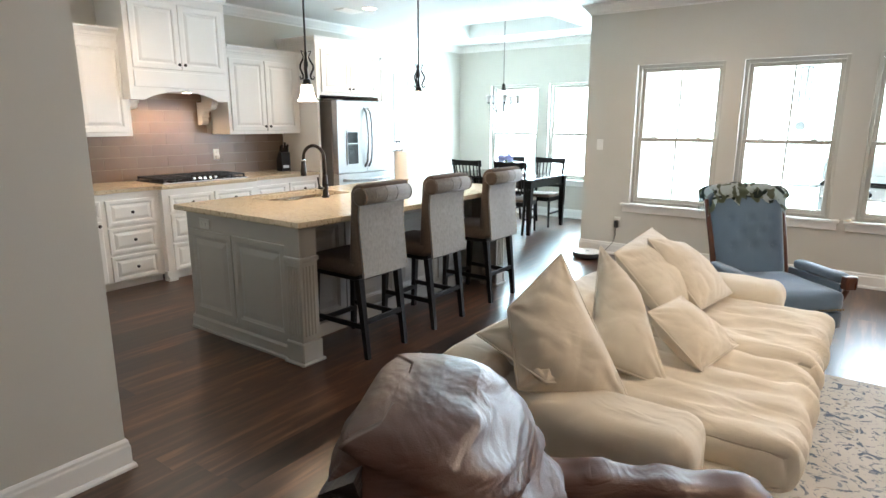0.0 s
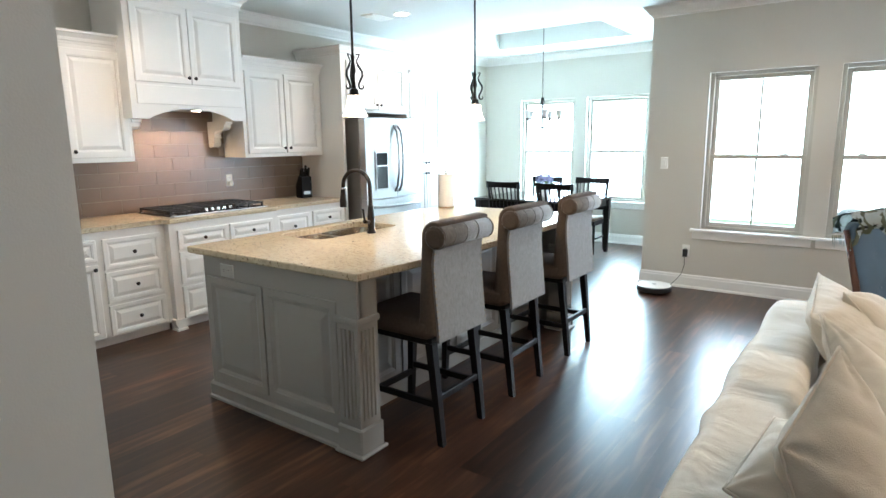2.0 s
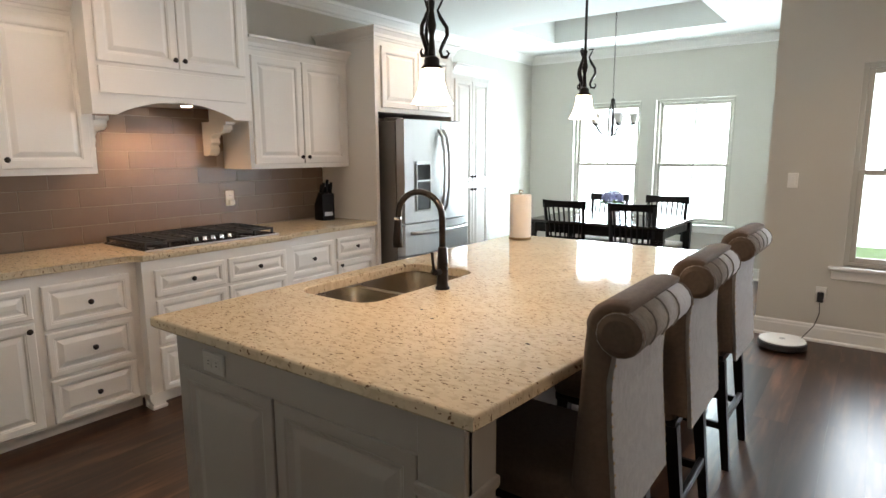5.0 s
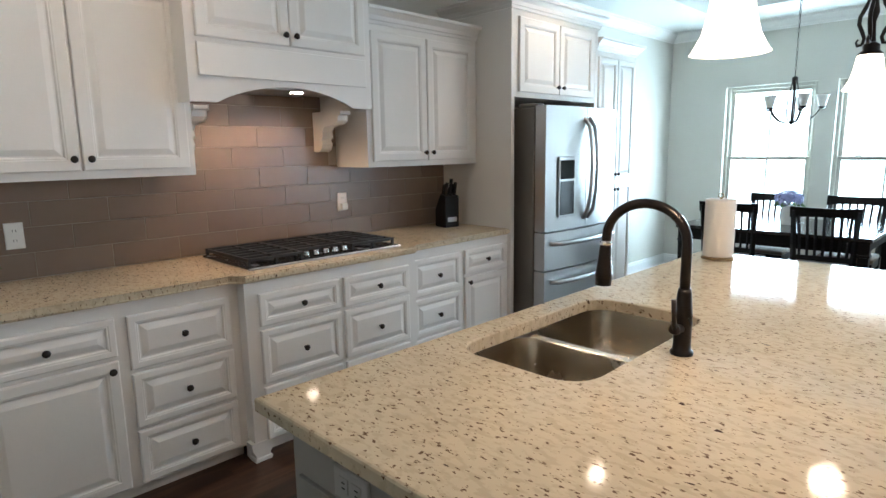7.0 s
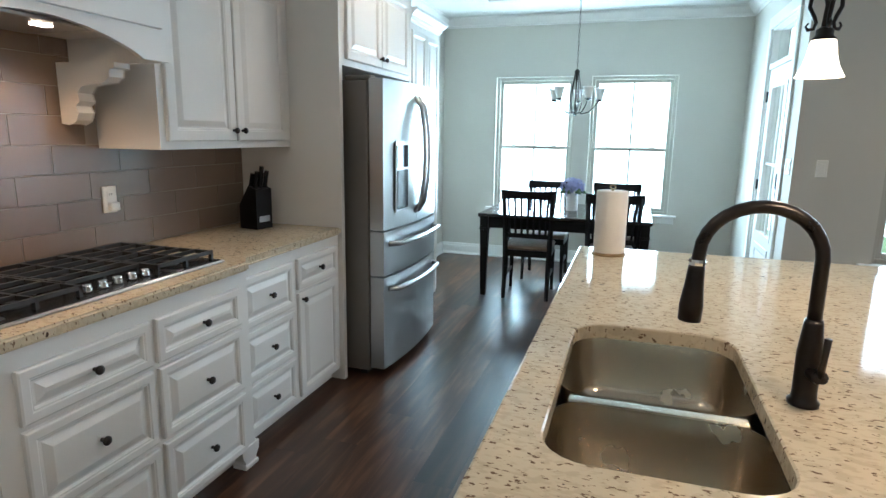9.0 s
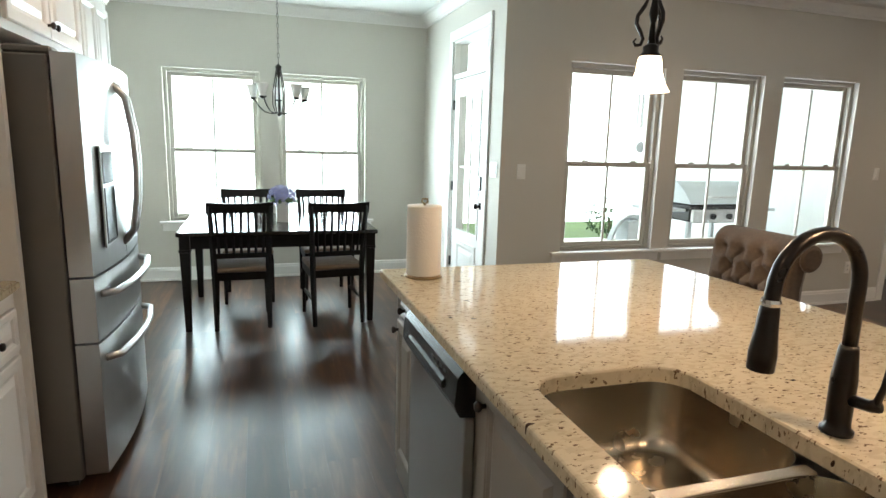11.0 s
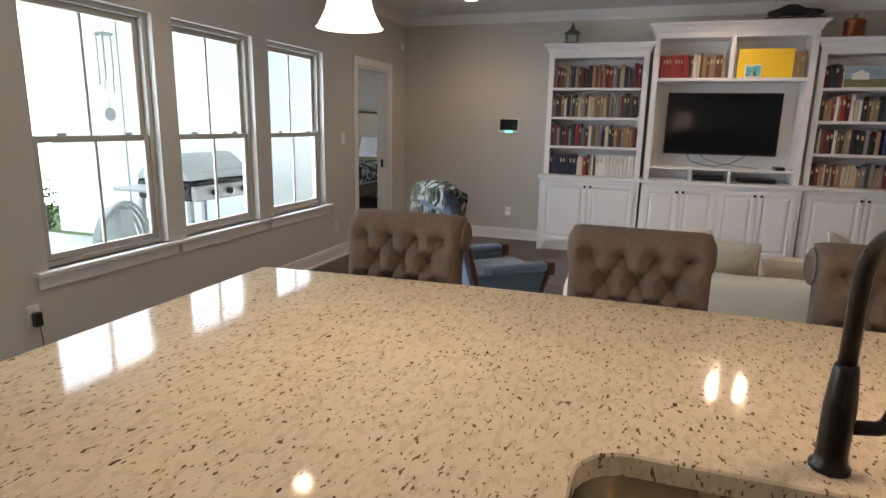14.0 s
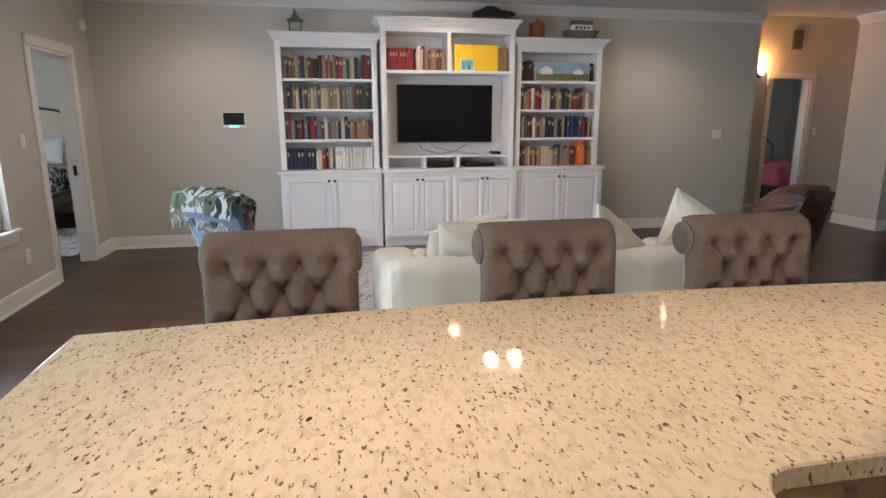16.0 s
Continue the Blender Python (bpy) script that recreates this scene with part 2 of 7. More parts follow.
STEEL_SINK = material("sink_steel", (0.46, 0.40, 0.32), 0.25, 1.0, vary=0.08, scale=6, grain=0.1, grain_scale=160)
GREY_STEEL = material("fridge_side", (0.16, 0.145, 0.13), 0.45, 0.3, vary=0.04, scale=3, grain=0.3, grain_scale=200)
BLACK = material("black_enamel", (0.012, 0.012, 0.013), 0.25, vary=0.1, scale=8)
IRON = material("cast_iron", (0.018, 0.018, 0.018), 0.55, vary=0.15, scale=20, grain=0.5, grain_scale=180)
BRONZE = material("oil_rubbed_bronze", (0.022, 0.017, 0.014), 0.3, 0.6, vary=0.35, scale=14)
KNOB = material("dark_knob", (0.035, 0.027, 0.022), 0.35, 0.7, vary=0.2, scale=30)
BRASS = material("aged_brass", (0.32, 0.22, 0.11), 0.35, 1.0, vary=0.2, scale=25)
CHROME = material("chrome", (0.75, 0.75, 0.75), 0.12, 1.0, vary=0.03)
SHADE = material("lit_frosted_glass", (0.95, 0.90, 0.80), 0.4, vary=0.03, scale=8, emit=5.0, emit_color=(1.0, 0.82, 0.58))
FROST = material("frosted_glass", (0.85, 0.84, 0.80), 0.35, vary=0.03, scale=8)
BULB = material("lamp_glow", (1.0, 0.9, 0.75), 0.4, vary=0.02, emit=40.0, emit_color=(1.0, 0.80, 0.55))
STOOL = material("tweed_upholstery", (0.105, 0.074, 0.054), 0.95, vary=0.35, scale=70, grain=0.8, grain_scale=420)
STOOLBACK = weave_material("linen_back", (0.235, 0.215, 0.195), 0.4)
ESPRESSO = material("espresso_wood", (0.006, 0.0045, 0.004), 0.42, vary=0.3, scale=5, grain=0.2, grain_scale=40, stretch=(6, 6, 1))
ESPRESSO.node_tree.nodes["Principled BSDF"].inputs["Specular IOR Level"].default_value = 0.2
TABLEWOOD = material("table_wood", (0.016, 0.012, 0.010), 0.16, vary=0.3, scale=5, grain=0.15, grain_scale=50, stretch=(1, 8, 1))
SEATFAB = weave_material("brown_seat_fabric", (0.17, 0.115, 0.075), 0.2)
SLIP = material("cream_slipcover", (0.66, 0.595, 0.49), 0.9, vary=0.07, scale=5, grain=0.5, grain_scale=330, sheen=0.2)
creases(SLIP, [q for q in SLIP.node_tree.nodes if q.type == "BUMP"][0], (1.5, 3.0, 2.0), 1.7, 0.42, 0.045)
BLUE = material("blue_velvet", (0.095, 0.150, 0.215), 0.85, vary=0.16, scale=7, grain=0.5, grain_scale=350, sheen=0.35)
MAHOGANY = material("mahogany", (0.075, 0.025, 0.012), 0.3, vary=0.3, scale=6, grain=0.2, grain_scale=60, stretch=(4, 4, 1))
LEATHER = leather_material("brown_leather", (0.075, 0.028, 0.017), 0.42)
LEATHER_BACK = leather_material("dark_leather", (0.022, 0.018, 0.020), 0.4)
THROW = blotch_material("knit_throw", (0.56, 0.62, 0.60), ((0.025, 0.04, 0.035), (0.16, 0.18, 0.12)), 7, 0.53)
PAPER = material("paper_towel", (0.80, 0.76, 0.70), 0.95, vary=0.03, scale=20, grain=0.9, grain_scale=140)
PLATE = material("white_plastic", (0.80, 0.79, 0.75), 0.35, vary=0.02)
GREYPLATE = material("grey_plastic", (0.40, 0.385, 0.36), 0.4, vary=0.02)
SCREEN = material("tv_screen", (0.006, 0.006, 0.008), 0.12, vary=0.1)
SCREEN.node_tree.nodes["Principled BSDF"].inputs["Specular IOR Level"].default_value = 0.2
PLASTIC = material("black_plastic", (0.015, 0.015, 0.016), 0.4, vary=0.15, scale=20, grain=0.2)
CERAMIC = material("white_ceramic", (0.80, 0.79, 0.77), 0.2, vary=0.03, scale=8)
PETAL = material("hydrangea_petal", (0.33, 0.34, 0.56), 0.8, vary=0.3, scale=30, per_object=0.2)
LEAF = material("leaf", (0.05, 0.10, 0.03), 0.6, vary=0.3, scale=20)

# ---- builders ----
def part(name, bm, mat, parent, label="", m=None, smooth=False, kind=""):
    """Links a bmesh as one mesh object under a thing or a part."""
    me = bpy.data.meshes.new(name)
    bmesh.ops.recalc_face_normals(bm, faces=bm.faces)
    bm.to_mesh(me)
    bm.free()
    me.materials.append(mat)
    if smooth:
        me.polygons.foreach_set("use_smooth", [True] * len(me.polygons))
    ob = new(name, me)
    ob.parent = parent
    if m is not None:
        ob.matrix_basis = m
    return tagged(ob, label=label, kind=kind)


def again(ob, m, parent=None):
    """A further piece on the same mesh."""
    o = new(ob.name.split(".")[0], ob.data)
    o.parent = parent or ob.parent
    o.matrix_basis = m
    return o


def thing(name, label, category, m=None, group="", kind=""):
    ob = new(name)
    if m is not None:
        ob.matrix_basis = m
    ob.empty_display_size = 0.1
    return tagged(ob, label, category, group, kind)


def solid(name, bm, mat, label, category, m=None, group="", smooth=False):
    return tagged(part(name, bm, mat, None, "", m, smooth), label, category, group)


def bx(bm, x0, x1, y0, y1, z0, z1, bev=0.0, seg=1):
    g = bmesh.ops.create_cube(bm, size=1, matrix=Matrix.Translation(((x0 + x1) / 2, (y0 + y1) / 2, (z0 + z1) / 2)) @ Matrix.Diagonal((x1 - x0, y1 - y0, z1 - z0, 1)))
    if bev:
        es = list({e for v in g["verts"] for e in v.link_edges})
        bmesh.ops.bevel(bm, geom=es, offset=bev, segments=seg, profile=0.5, affect="EDGES")
    return bm


def box(*a, **k):
    return bx(bmesh.new(), *a, **k)


def sweep(bm, pts, r, n=8, caps=True):
    """A round bar along points; r a number or one radius a point."""
    pts = [Vector(p) for p in pts]
    rs = r if isinstance(r, (list, tuple)) else [r] * len(pts)
    prev, up = None, Vector((0, 0, 1))
    t0 = (pts[1] - pts[0]).normalized()
    if abs(t0.z) > 0.9:
        up = Vector((1, 0, 0))
    side = t0.cross(up).normalized()
    for i, p in enumerate(pts):
        t = (pts[min(i + 1, len(pts) - 1)] - pts[max(i - 1, 0)]).normalized()
        side = (side - t * side.dot(t)).normalized()
        oth = t.cross(side)
        ring = [bm.verts.new(p + (side * math.cos(2 * math.pi * k / n) + oth * math.sin(2 * math.pi * k / n)) * rs[i]) for k in range(n)]
        if prev:
            for k in range(n):
                bm.faces.new((prev[k], prev[(k + 1) % n], ring[(k + 1) % n], ring[k]))
        elif caps:
            bm.faces.new(ring[::-1])
        prev = ring
    if caps:
        bm.faces.new(prev)
    return bm


def bar(pts, r, n=8):
    return sweep(bmesh.new(), pts, r, n)


def lathe(bm, prof, n=20, at=(0, 0, 0)):
    """Turns (radius, height) pairs round the z axis."""
    rings = []
    for r, z in prof:
        rings.append([bm.verts.new((at[0] + r * math.cos(2 * math.pi * k / n), at[1] + r * math.sin(2 * math.pi * k / n), at[2] + z)) for k in range(n)] if r > 1e-5 else [bm.verts.new((at[0], at[1], at[2] + z))])
    for a, b in zip(rings, rings[1:]):
        for k in range(n):
            q = [a[k % len(a)], a[(k + 1) % len(a)], b[(k + 1) % len(b)], b[k % len(b)]]
            q = list(dict.fromkeys(q))
            if len(q) > 2:
                bm.faces.new(q)
    for r in (rings[0], rings[-1]):
        if len(r) > 2:
            bm.faces.new(r)
    return bm


def turned(prof, n=20, at=(0, 0, 0)):
    return lathe(bmesh.new(), prof, n, at)


def panel(w, h, rings, bm=None, x=0.0, z=0.0):
    """A rectangular front in the local xz plane that faces -y: rings of (inset, depth out)."""
    bm = bm or bmesh.new()
    prev = None
    for i, d in rings:
        i = min(i, w / 2 - 0.004, h / 2 - 0.004)
        ring = [bm.verts.new(p) for p in ((x + i, -d, z + i), (x + w - i, -d, z + i), (x + w - i, -d, z + h - i), (x + i, -d, z + h - i))]
        if prev:
            for k in range(4):
                bm.faces.new((prev[k], prev[(k + 1) % 4], ring[(k + 1) % 4], ring[k]))
        else:
            bm.faces.new(ring)
        prev = ring
    bm.faces.new(prev)
    return bm


def raised(w, h, stile=0.055, d=0.019):
    return panel(w, h, ((0, 0), (0, d - 0.004), (0.005, d), (stile - 0.014, d), (stile - 0.010, d - 0.003), (stile - 0.006, d - 0.003), (stile, d - 0.011), (stile + 0.006, d - 0.011), (stile + 0.028, d - 0.002), (stile + 0.031, d - 0.001)))


def extrude(bm, poly, axis, a0, a1):
    """A prism: poly in the other two axes, drawn out along axis."""
    def at(p, a):
        return {"x": (a, p[0], p[1]), "y": (p[0], a, p[1]), "z": (p[0], p[1], a)}[axis]
    lo = [bm.verts.new(at(p, a0)) for p in poly]
    hi = [bm.verts.new(at(p, a1)) for p in poly]
    bm.faces.new(lo)
    bm.faces.new(hi[::-1])
    for k in range(len(poly)):
        bm.faces.new((lo[k], lo[(k + 1) % len(poly)], hi[(k + 1) % len(poly)], hi[k]))
    return bm


def prism(poly, axis, a0, a1):
    return extrude(bmesh.new(), poly, axis, a0, a1)


def moulding(bm, path, prof):
    """A mitred moulding along a path in plan; prof of (out to the left of the path, height)."""
    pts = [Vector((*p, 0)) for p in path]
    prev = None
    for i, p in enumerate(pts):
        n0 = n1 = None
        if i > 0:
            d = (p - pts[i - 1]).normalized()
            n0 = Vector((-d.y, d.x, 0))
        if i < len(pts) - 1:
            d = (pts[i + 1] - p).normalized()
            n1 = Vector((-d.y, d.x, 0))
        n0, n1 = n0 or n1, n1 or n0
        mit = (n0 + n1) / (1 + n0.dot(n1))
        ring = [bm.verts.new(p + mit * o + Vector((0, 0, z))) for o, z in prof]
        if prev:
            for k in range(len(prof)):
                bm.faces.new((prev[k], prev[(k + 1) % len(prof)], ring[(k + 1) % len(prof)], ring[k]))
        else:
            bm.faces.new(ring)
        prev = ring
    bm.faces.new(prev[::-1])
    return bm


BASE_PROF = ((0.0, 0.0), (0.030, 0.0), (0.030, 0.012), (0.024, 0.022), (0.016, 0.024), (0.016, 0.105), (0.012, 0.115), (0.012, 0.128), (0.005, 0.140), (0.0, 0.140))
CROWN_PROF = ((0.0, -0.105), (0.010, -0.105), (0.014, -0.088), (0.028, -0.078), (0.040, -0.060), (0.068, -0.030), (0.080, -0.022), (0.082, -0.006), (0.095, -0.006), (0.095, 0.0), (0.0, 0.0))
CABCROWN = ((0.0, 0.0), (0.010, 0.0), (0.014, 0.018), (0.020, 0.022), (0.026, 0.045), (0.050, 0.070), (0.062, 0.076), (0.064, 0.092), (0.0, 0.092))


def wall(name, x0, x1, y0, y1, z1, holes=(), label="greige painted wall"):
    """A wall with openings right through it: holes of (from, to, bottom, top) along its length."""
    bm = bmesh.new()
    along_x = (x1 - x0) > (y1 - y0)
    a0, a1 = (x0, x1) if along_x else (y0, y1)

    def piece(u0, u1, w0, w1):
        if u1 - u0 > 1e-4 and w1 - w0 > 1e-4:
            bx(bm, u0, u1, y0, y1, w0, w1) if along_x else bx(bm, x0, x1, u0, u1, w0, w1)
    u = a0
    for h0, h1, b, t in sorted(holes):
        piece(u, h0, 0, z1)
        piece(h0, h1, 0, b)
        piece(h0, h1, t, z1)
        u = h1
    piece(u, a1, 0, z1)
    return tagged(part(name, bm, WALL, None), label, "wall", kind="structure")


H = 2.79
LIVING_WINDOWS = ((-2.24, -1.357), (-1.185, -0.32), (-0.112, 0.788))
DINING_WINDOWS = ((-5.455, -4.55), (-4.37, -3.47))
WZ0, WZ1 = 0.615, 2.125

# ---- the shell ----
wall_west = wall("wall_west", -6.24, -6.1, 0.76, 8.94, H + 0.3)
wall_dining_north = wall("wall_dining_north", -6.1, -2.66, 8.8, 8.94, H + 0.3, [(a, b, WZ0, WZ1) for a, b in DINING_WINDOWS])
wall("wall_dining_east", -2.8, -2.66, 6.74, 8.8, H + 0.3, [(6.93, 7.81, 0.0, 2.40)])
wall("wall_living_north", -2.8, 2.9, 6.6, 6.74, H + 0.3, [(a, b, WZ0, WZ1) for a, b in LIVING_WINDOWS] + [(1.505, 2.35, 0.0, 2.08)])
wall("wall_east", 2.9, 3.04, -1.57, 6.74, H + 0.3)
wall("wall_hall_end", 3.8, 3.94, -4.0, -1.43, 3.2, [(-3.24, -2.56, 0.0, 2.05)])
wall("wall_hall_north", 3.04, 3.8, -1.57, -1.43, 3.2)
wall("wall_hall_south", 2.76, 3.94, -4.14, -4.0, 3.2)
wall("wall_hall_west", 2.62, 2.76, -4.0, -3.09, 3.2)
wall("wall_stub", 2.08, 2.76, -3.09, -2.95, H + 0.3)
wall("wall_foyer_east", 2.08, 2.22, -4.6, -3.09, H + 0.3)
wall("wall_south", -2.71, 2.22, -4.74, -4.6, H + 0.3)
wall("wall_partition", -2.71, -2.57, -4.6, 1.06, H + 0.3)
wall("wall_kitchen_south", -6.1, -2.71, 0.76, 0.9, H + 0.3)

bm = bmesh.new()
TX0, TX1, TY0, TY1 = -5.38, -3.46, 6.87, 8.0
bx(bm, -6.1, TX0, 0.9, 8.8, H, H + 0.06)
bx(bm, TX1, -2.8, 0.9, 8.8, H, H + 0.06)
bx(bm, TX0, TX1, 0.9, TY0, H, H + 0.06)
bx(bm, TX0, TX1, TY1, 8.8, H, H + 0.06)
bx(bm, -2.8, 2.9, -4.6, 6.6, H, H + 0.06)
bx(bm, TX0 - 0.05, TX0, TY0 - 0.05, TY1 + 0.05, H + 0.06, H + 0.26)
bx(bm, TX1, TX1 + 0.05, TY0 - 0.05, TY1 + 0.05, H + 0.06, H + 0.26)
bx(bm, TX0, TX1, TY0 - 0.05, TY0, H + 0.06, H + 0.26)
bx(bm, TX0, TX1, TY1, TY1 + 0.05, H + 0.06, H + 0.26)
bx(bm, TX0 - 0.05, TX1 + 0.05, TY0 - 0.05, TY1 + 0.05, H + 0.26, H + 0.32)
tagged(part("ceiling", bm, CEIL, None), "white painted ceiling with a recessed tray over the table", "ceiling", kind="structure")
tagged(part("hall_ceiling", box(2.62, 3.94, -4.14, -1.43, 3.2, 3.26), CEIL, None), "white painted hall ceiling", "ceiling", kind="structure")
tagged(part("roof", box(-6.6, 7.0, -5.4, 9.3, 3.4, 3.5), CEIL, None), "plain flat roof deck above the rooms", "roof", kind="structure")

floor = tagged(part("floor", box(-6.24, 4.2, -4.74, 8.94, -0.06, -0.012), material("subfloor", (0.012, 0.008, 0.006), 0.8, vary=0.2), None), "dark stained wooden plank floor", "floor", kind="structure")


def run(name, path, prof, z, label, cat, mat=TRIM):
    return tagged(part(name, moulding(bmesh.new(), path, [(o, h + z) for o, h in prof]), mat, None), label, cat, kind="structure")


for path in (((2.9, -1.57), (2.9, 0.70)), ((2.9, 4.62), (2.9, 6.6), (2.44, 6.6)), ((1.415, 6.6), (-2.8, 6.6), (-2.8, 6.84)), ((-2.8, 7.90), (-2.8, 8.8), (-6.1, 8.8), (-6.1, 6.66)),
             ((-2.71, 1.06), (-2.57, 1.06), (-2.57, -4.6)), ((2.08, -4.6), (2.08, -2.95), (2.76, -2.95), (2.76, -4.0)), ((3.8, -4.0), (3.8, -3.33)), ((3.8, -2.47), (3.8, -1.57), (2.9, -1.57))):
    run("baseboard", path, BASE_PROF, 0.0, "white painted tall baseboard", "baseboard")
run("crown_trim", ((2.9, -1.57), (2.9, 6.6), (-2.8, 6.6), (-2.8, 8.8), (-6.1, 8.8), (-6.1, 0.9), (-2.71, 0.9)), CROWN_PROF, H, "white painted crown moulding", "crown moulding")
run("crown_trim", ((-2.71, 1.06), (-2.57, 1.06), (-2.57, -4.6), (2.08, -4.6), (2.08, -2.95), (2.76, -2.95)), CROWN_PROF, H, "white painted crown moulding", "crown moulding")


def window(name, x0, x1, y, z0=WZ0, z1=WZ1):
    """A double-hung window in a drywall opening, seen from the south side."""
    w = thing(name, "white double-hung window with two sashes and one muntin each", "window", pose(x0, y, z0), kind="structure")
    W, h = x1 - x0, z1 - z0
    bm = bmesh.new()
    for a in ((0.0, 0.035, 0.05, 0.13, 0, h), (W - 0.035, W, 0.05, 0.13, 0, h), (0.035, W - 0.035, 0.05, 0.13, h - 0.035, h), (0.035, W - 0.035, 0.05, 0.13, 0, 0.03)):
        bx(bm, *a, bev=0.003)
    part("window_frame", bm, VINYL, w)
    mid = 0.715
    for nm, a, b, yy in (("lower_sash", 0.03, mid + 0.02, 0.062), ("upper_sash", mid - 0.02, h - 0.035, 0.092)):
        bm = bmesh.new()
        for q in ((0.035, 0.075, a, b), (W - 0.075, W - 0.035, a, b), (0.075, W - 0.075, a, a + 0.04), (0.075, W - 0.075, b - 0.04, b)):
            bx(bm, q[0], q[1], yy, yy + 0.028, q[2], q[3], bev=0.004)
        s = part(nm, bm, VINYL, w)
        part("muntin", box(W / 2 - 0.009, W / 2 + 0.009, yy + 0.006, yy + 0.022, a + 0.04, b - 0.04), VINYL, s)
        for k in (0, 1):
            g = part("pane", box(0.075 if k == 0 else W / 2 + 0.009, W / 2 - 0.009 if k == 0 else W - 0.075, yy + 0.012, yy + 0.016, a + 0.04, b - 0.04), GLASS, s)
            g.visible_shadow = False
    for q in (0.24, 0.76):
        part("sash_lock", box(q * W - 0.03, q * W + 0.03, 0.045, 0.062, mid + 0.02, mid + 0.036, bev=0.005), VINYL, w)
    bm = box(-0.09, W + 0.09, -0.045, 0.05, -0.028, 0.0, bev=0.006, seg=2)
    part("window_sill", bm, TRIM, w)
    part("apron", box(-0.07, W + 0.07, -0.018, -0.0005, -0.10, -0.029, bev=0.004), TRIM, w)
    return w


for k, (a, b) in enumerate(LIVING_WINDOWS):
    window("window_%d" % (k + 1), a, b, 6.6)
for k, (a, b) in enumerate(DINING_WINDOWS):
    window("window_%d" % (k + 4), a, b, 8.8)

# ---- kitchen: cabinets along the west wall (fronts face +x; local x runs north, fronts face local -y) ----
def knob(parent, x, z, y):
    return part("knob", turned(((0.007, 0.0), (0.006, 0.010), (0.014, 0.018), (0.0155, 0.024), (0.011, 0.030), (0, 0.031)), 12), KNOB, parent, "dark bronze round knob", pose(x, y, z, 90, 0, 0), True)


def front(parent, name, x, z, w, h, y, knobs, mat=CABINET, stile=0.055):
    d = part(name, raised(w, h, stile), mat, parent, "", pose(x, y, z))
    for kx, kz in knobs:
        knob(d, kx, kz, -0.018)
    return d


def base_unit(x0, x1, depth, layout, label, feet=(), m=None, mat=CABINET, group="kitchen base cabinets"):
    """A base cabinet from x0 to x1 along the run; layout: columns of drawer and door fronts."""
    c = thing("base_cabinet", label, "cabinet", (m or pose(-6.1, 0, 0, 0, 0, 90)) @ pose(x0, 0, 0), group)
    w = x1 - x0
    body = bmesh.new()
    bx(body, 0, w, -depth, -0.002, 0.07 if not feet else 0.10, 0.888)
    part("body", body, mat, c)
    if not feet:
        part("toe_kick", box(0, w, -depth + 0.06, -depth + 0.075, 0.0, 0.07), mat, c)
    for fx in feet:
        part("foot", prism(((fx, 0.0), (fx + 0.075, 0.0), (fx + 0.075, 0.035), (fx + 0.095, 0.06), (fx + 0.10, 0.10), (fx - 0.02, 0.10), (fx - 0.015, 0.06), (fx, 0.035)), "y", -depth - 0.004, -depth + 0.05), mat, c)
        part("foot_block", box(fx - 0.008, fx + 0.083, -depth - 0.012, -depth + 0.06, 0.0, 0.022, bev=0.004), mat, c)
    if feet:
        part("toe_kick", box(0.0, w, -depth + 0.08, -depth + 0.095, 0.0, 0.10), mat, c)
    for cx, cw, kind in layout:
        if kind == "drawers":
            for z, h in ((0.085, 0.235), (0.338, 0.238), (0.595, 0.232)) if kind == "drawers" and depth < 0.65 and w > 0.46 else ((0.10, 0.265), (0.385, 0.265), (0.67, 0.158)):
                front(c, "drawer", cx, z, cw, h, -depth, [(cw / 2, h / 2)], mat, 0.042)
        else:
            front(c, "drawer", cx, 0.67, cw, 0.16, -depth, [(cw / 2, 0.08)], mat, 0.038)
            front(c, "door", cx, 0.085, cw, 0.565, -depth, [(cw - 0.03 if kind == "door_l" else 0.03, 0.53)], mat)
    return c


base_unit(1.25, 1.80, 0.63, [(0.03, 0.49, "door_r")], "white raised-panel base cabinet with a drawer over a door")
base_unit(1.80, 2.345, 0.63, [(0.03, 0.49, "door_l")], "white raised-panel base cabinet with a drawer over a door")
base_unit(2.345, 2.85, 0.63, [(0.02, 0.44, "drawers")], "white raised-panel base cabinet with three drawers")
base_unit(2.85, 3.915, 0.70, [(0.065, 0.455, "drawers"), (0.545, 0.455, "drawers")], "white projecting six-drawer base cabinet with shaped feet under the cooktop", feet=(0.0, 0.99))
base_unit(3.915, 4.385, 0.63, [(0.03, 0.42, "drawers")], "white raised-panel base cabinet with three narrow drawers")
base_unit(4.385, 4.86, 0.63, [(0.02, 0.42, "door_r")], "white base cabinet, drawer over door, beside the refrigerator")

bm = prism(((-6.098, 1.20), (-5.445, 1.20), (-5.445, 2.80), (-5.415, 2.835), (-5.375, 2.85), (-5.375, 3.90), (-5.415, 3.925), (-5.445, 3.96), (-5.445, 4.858), (-6.098, 4.858)), "z", 0.890, 0.928)
bmesh.ops.bevel(bm, geom=[e for e in bm.edges if abs(e.verts[0].co.z - e.verts[1].co.z) < 1e-5], offset=0.008, segments=3, affect="EDGES")
solid("countertop", bm, GRANITE, "cream speckled granite countertop on white base cabinets", "countertop")


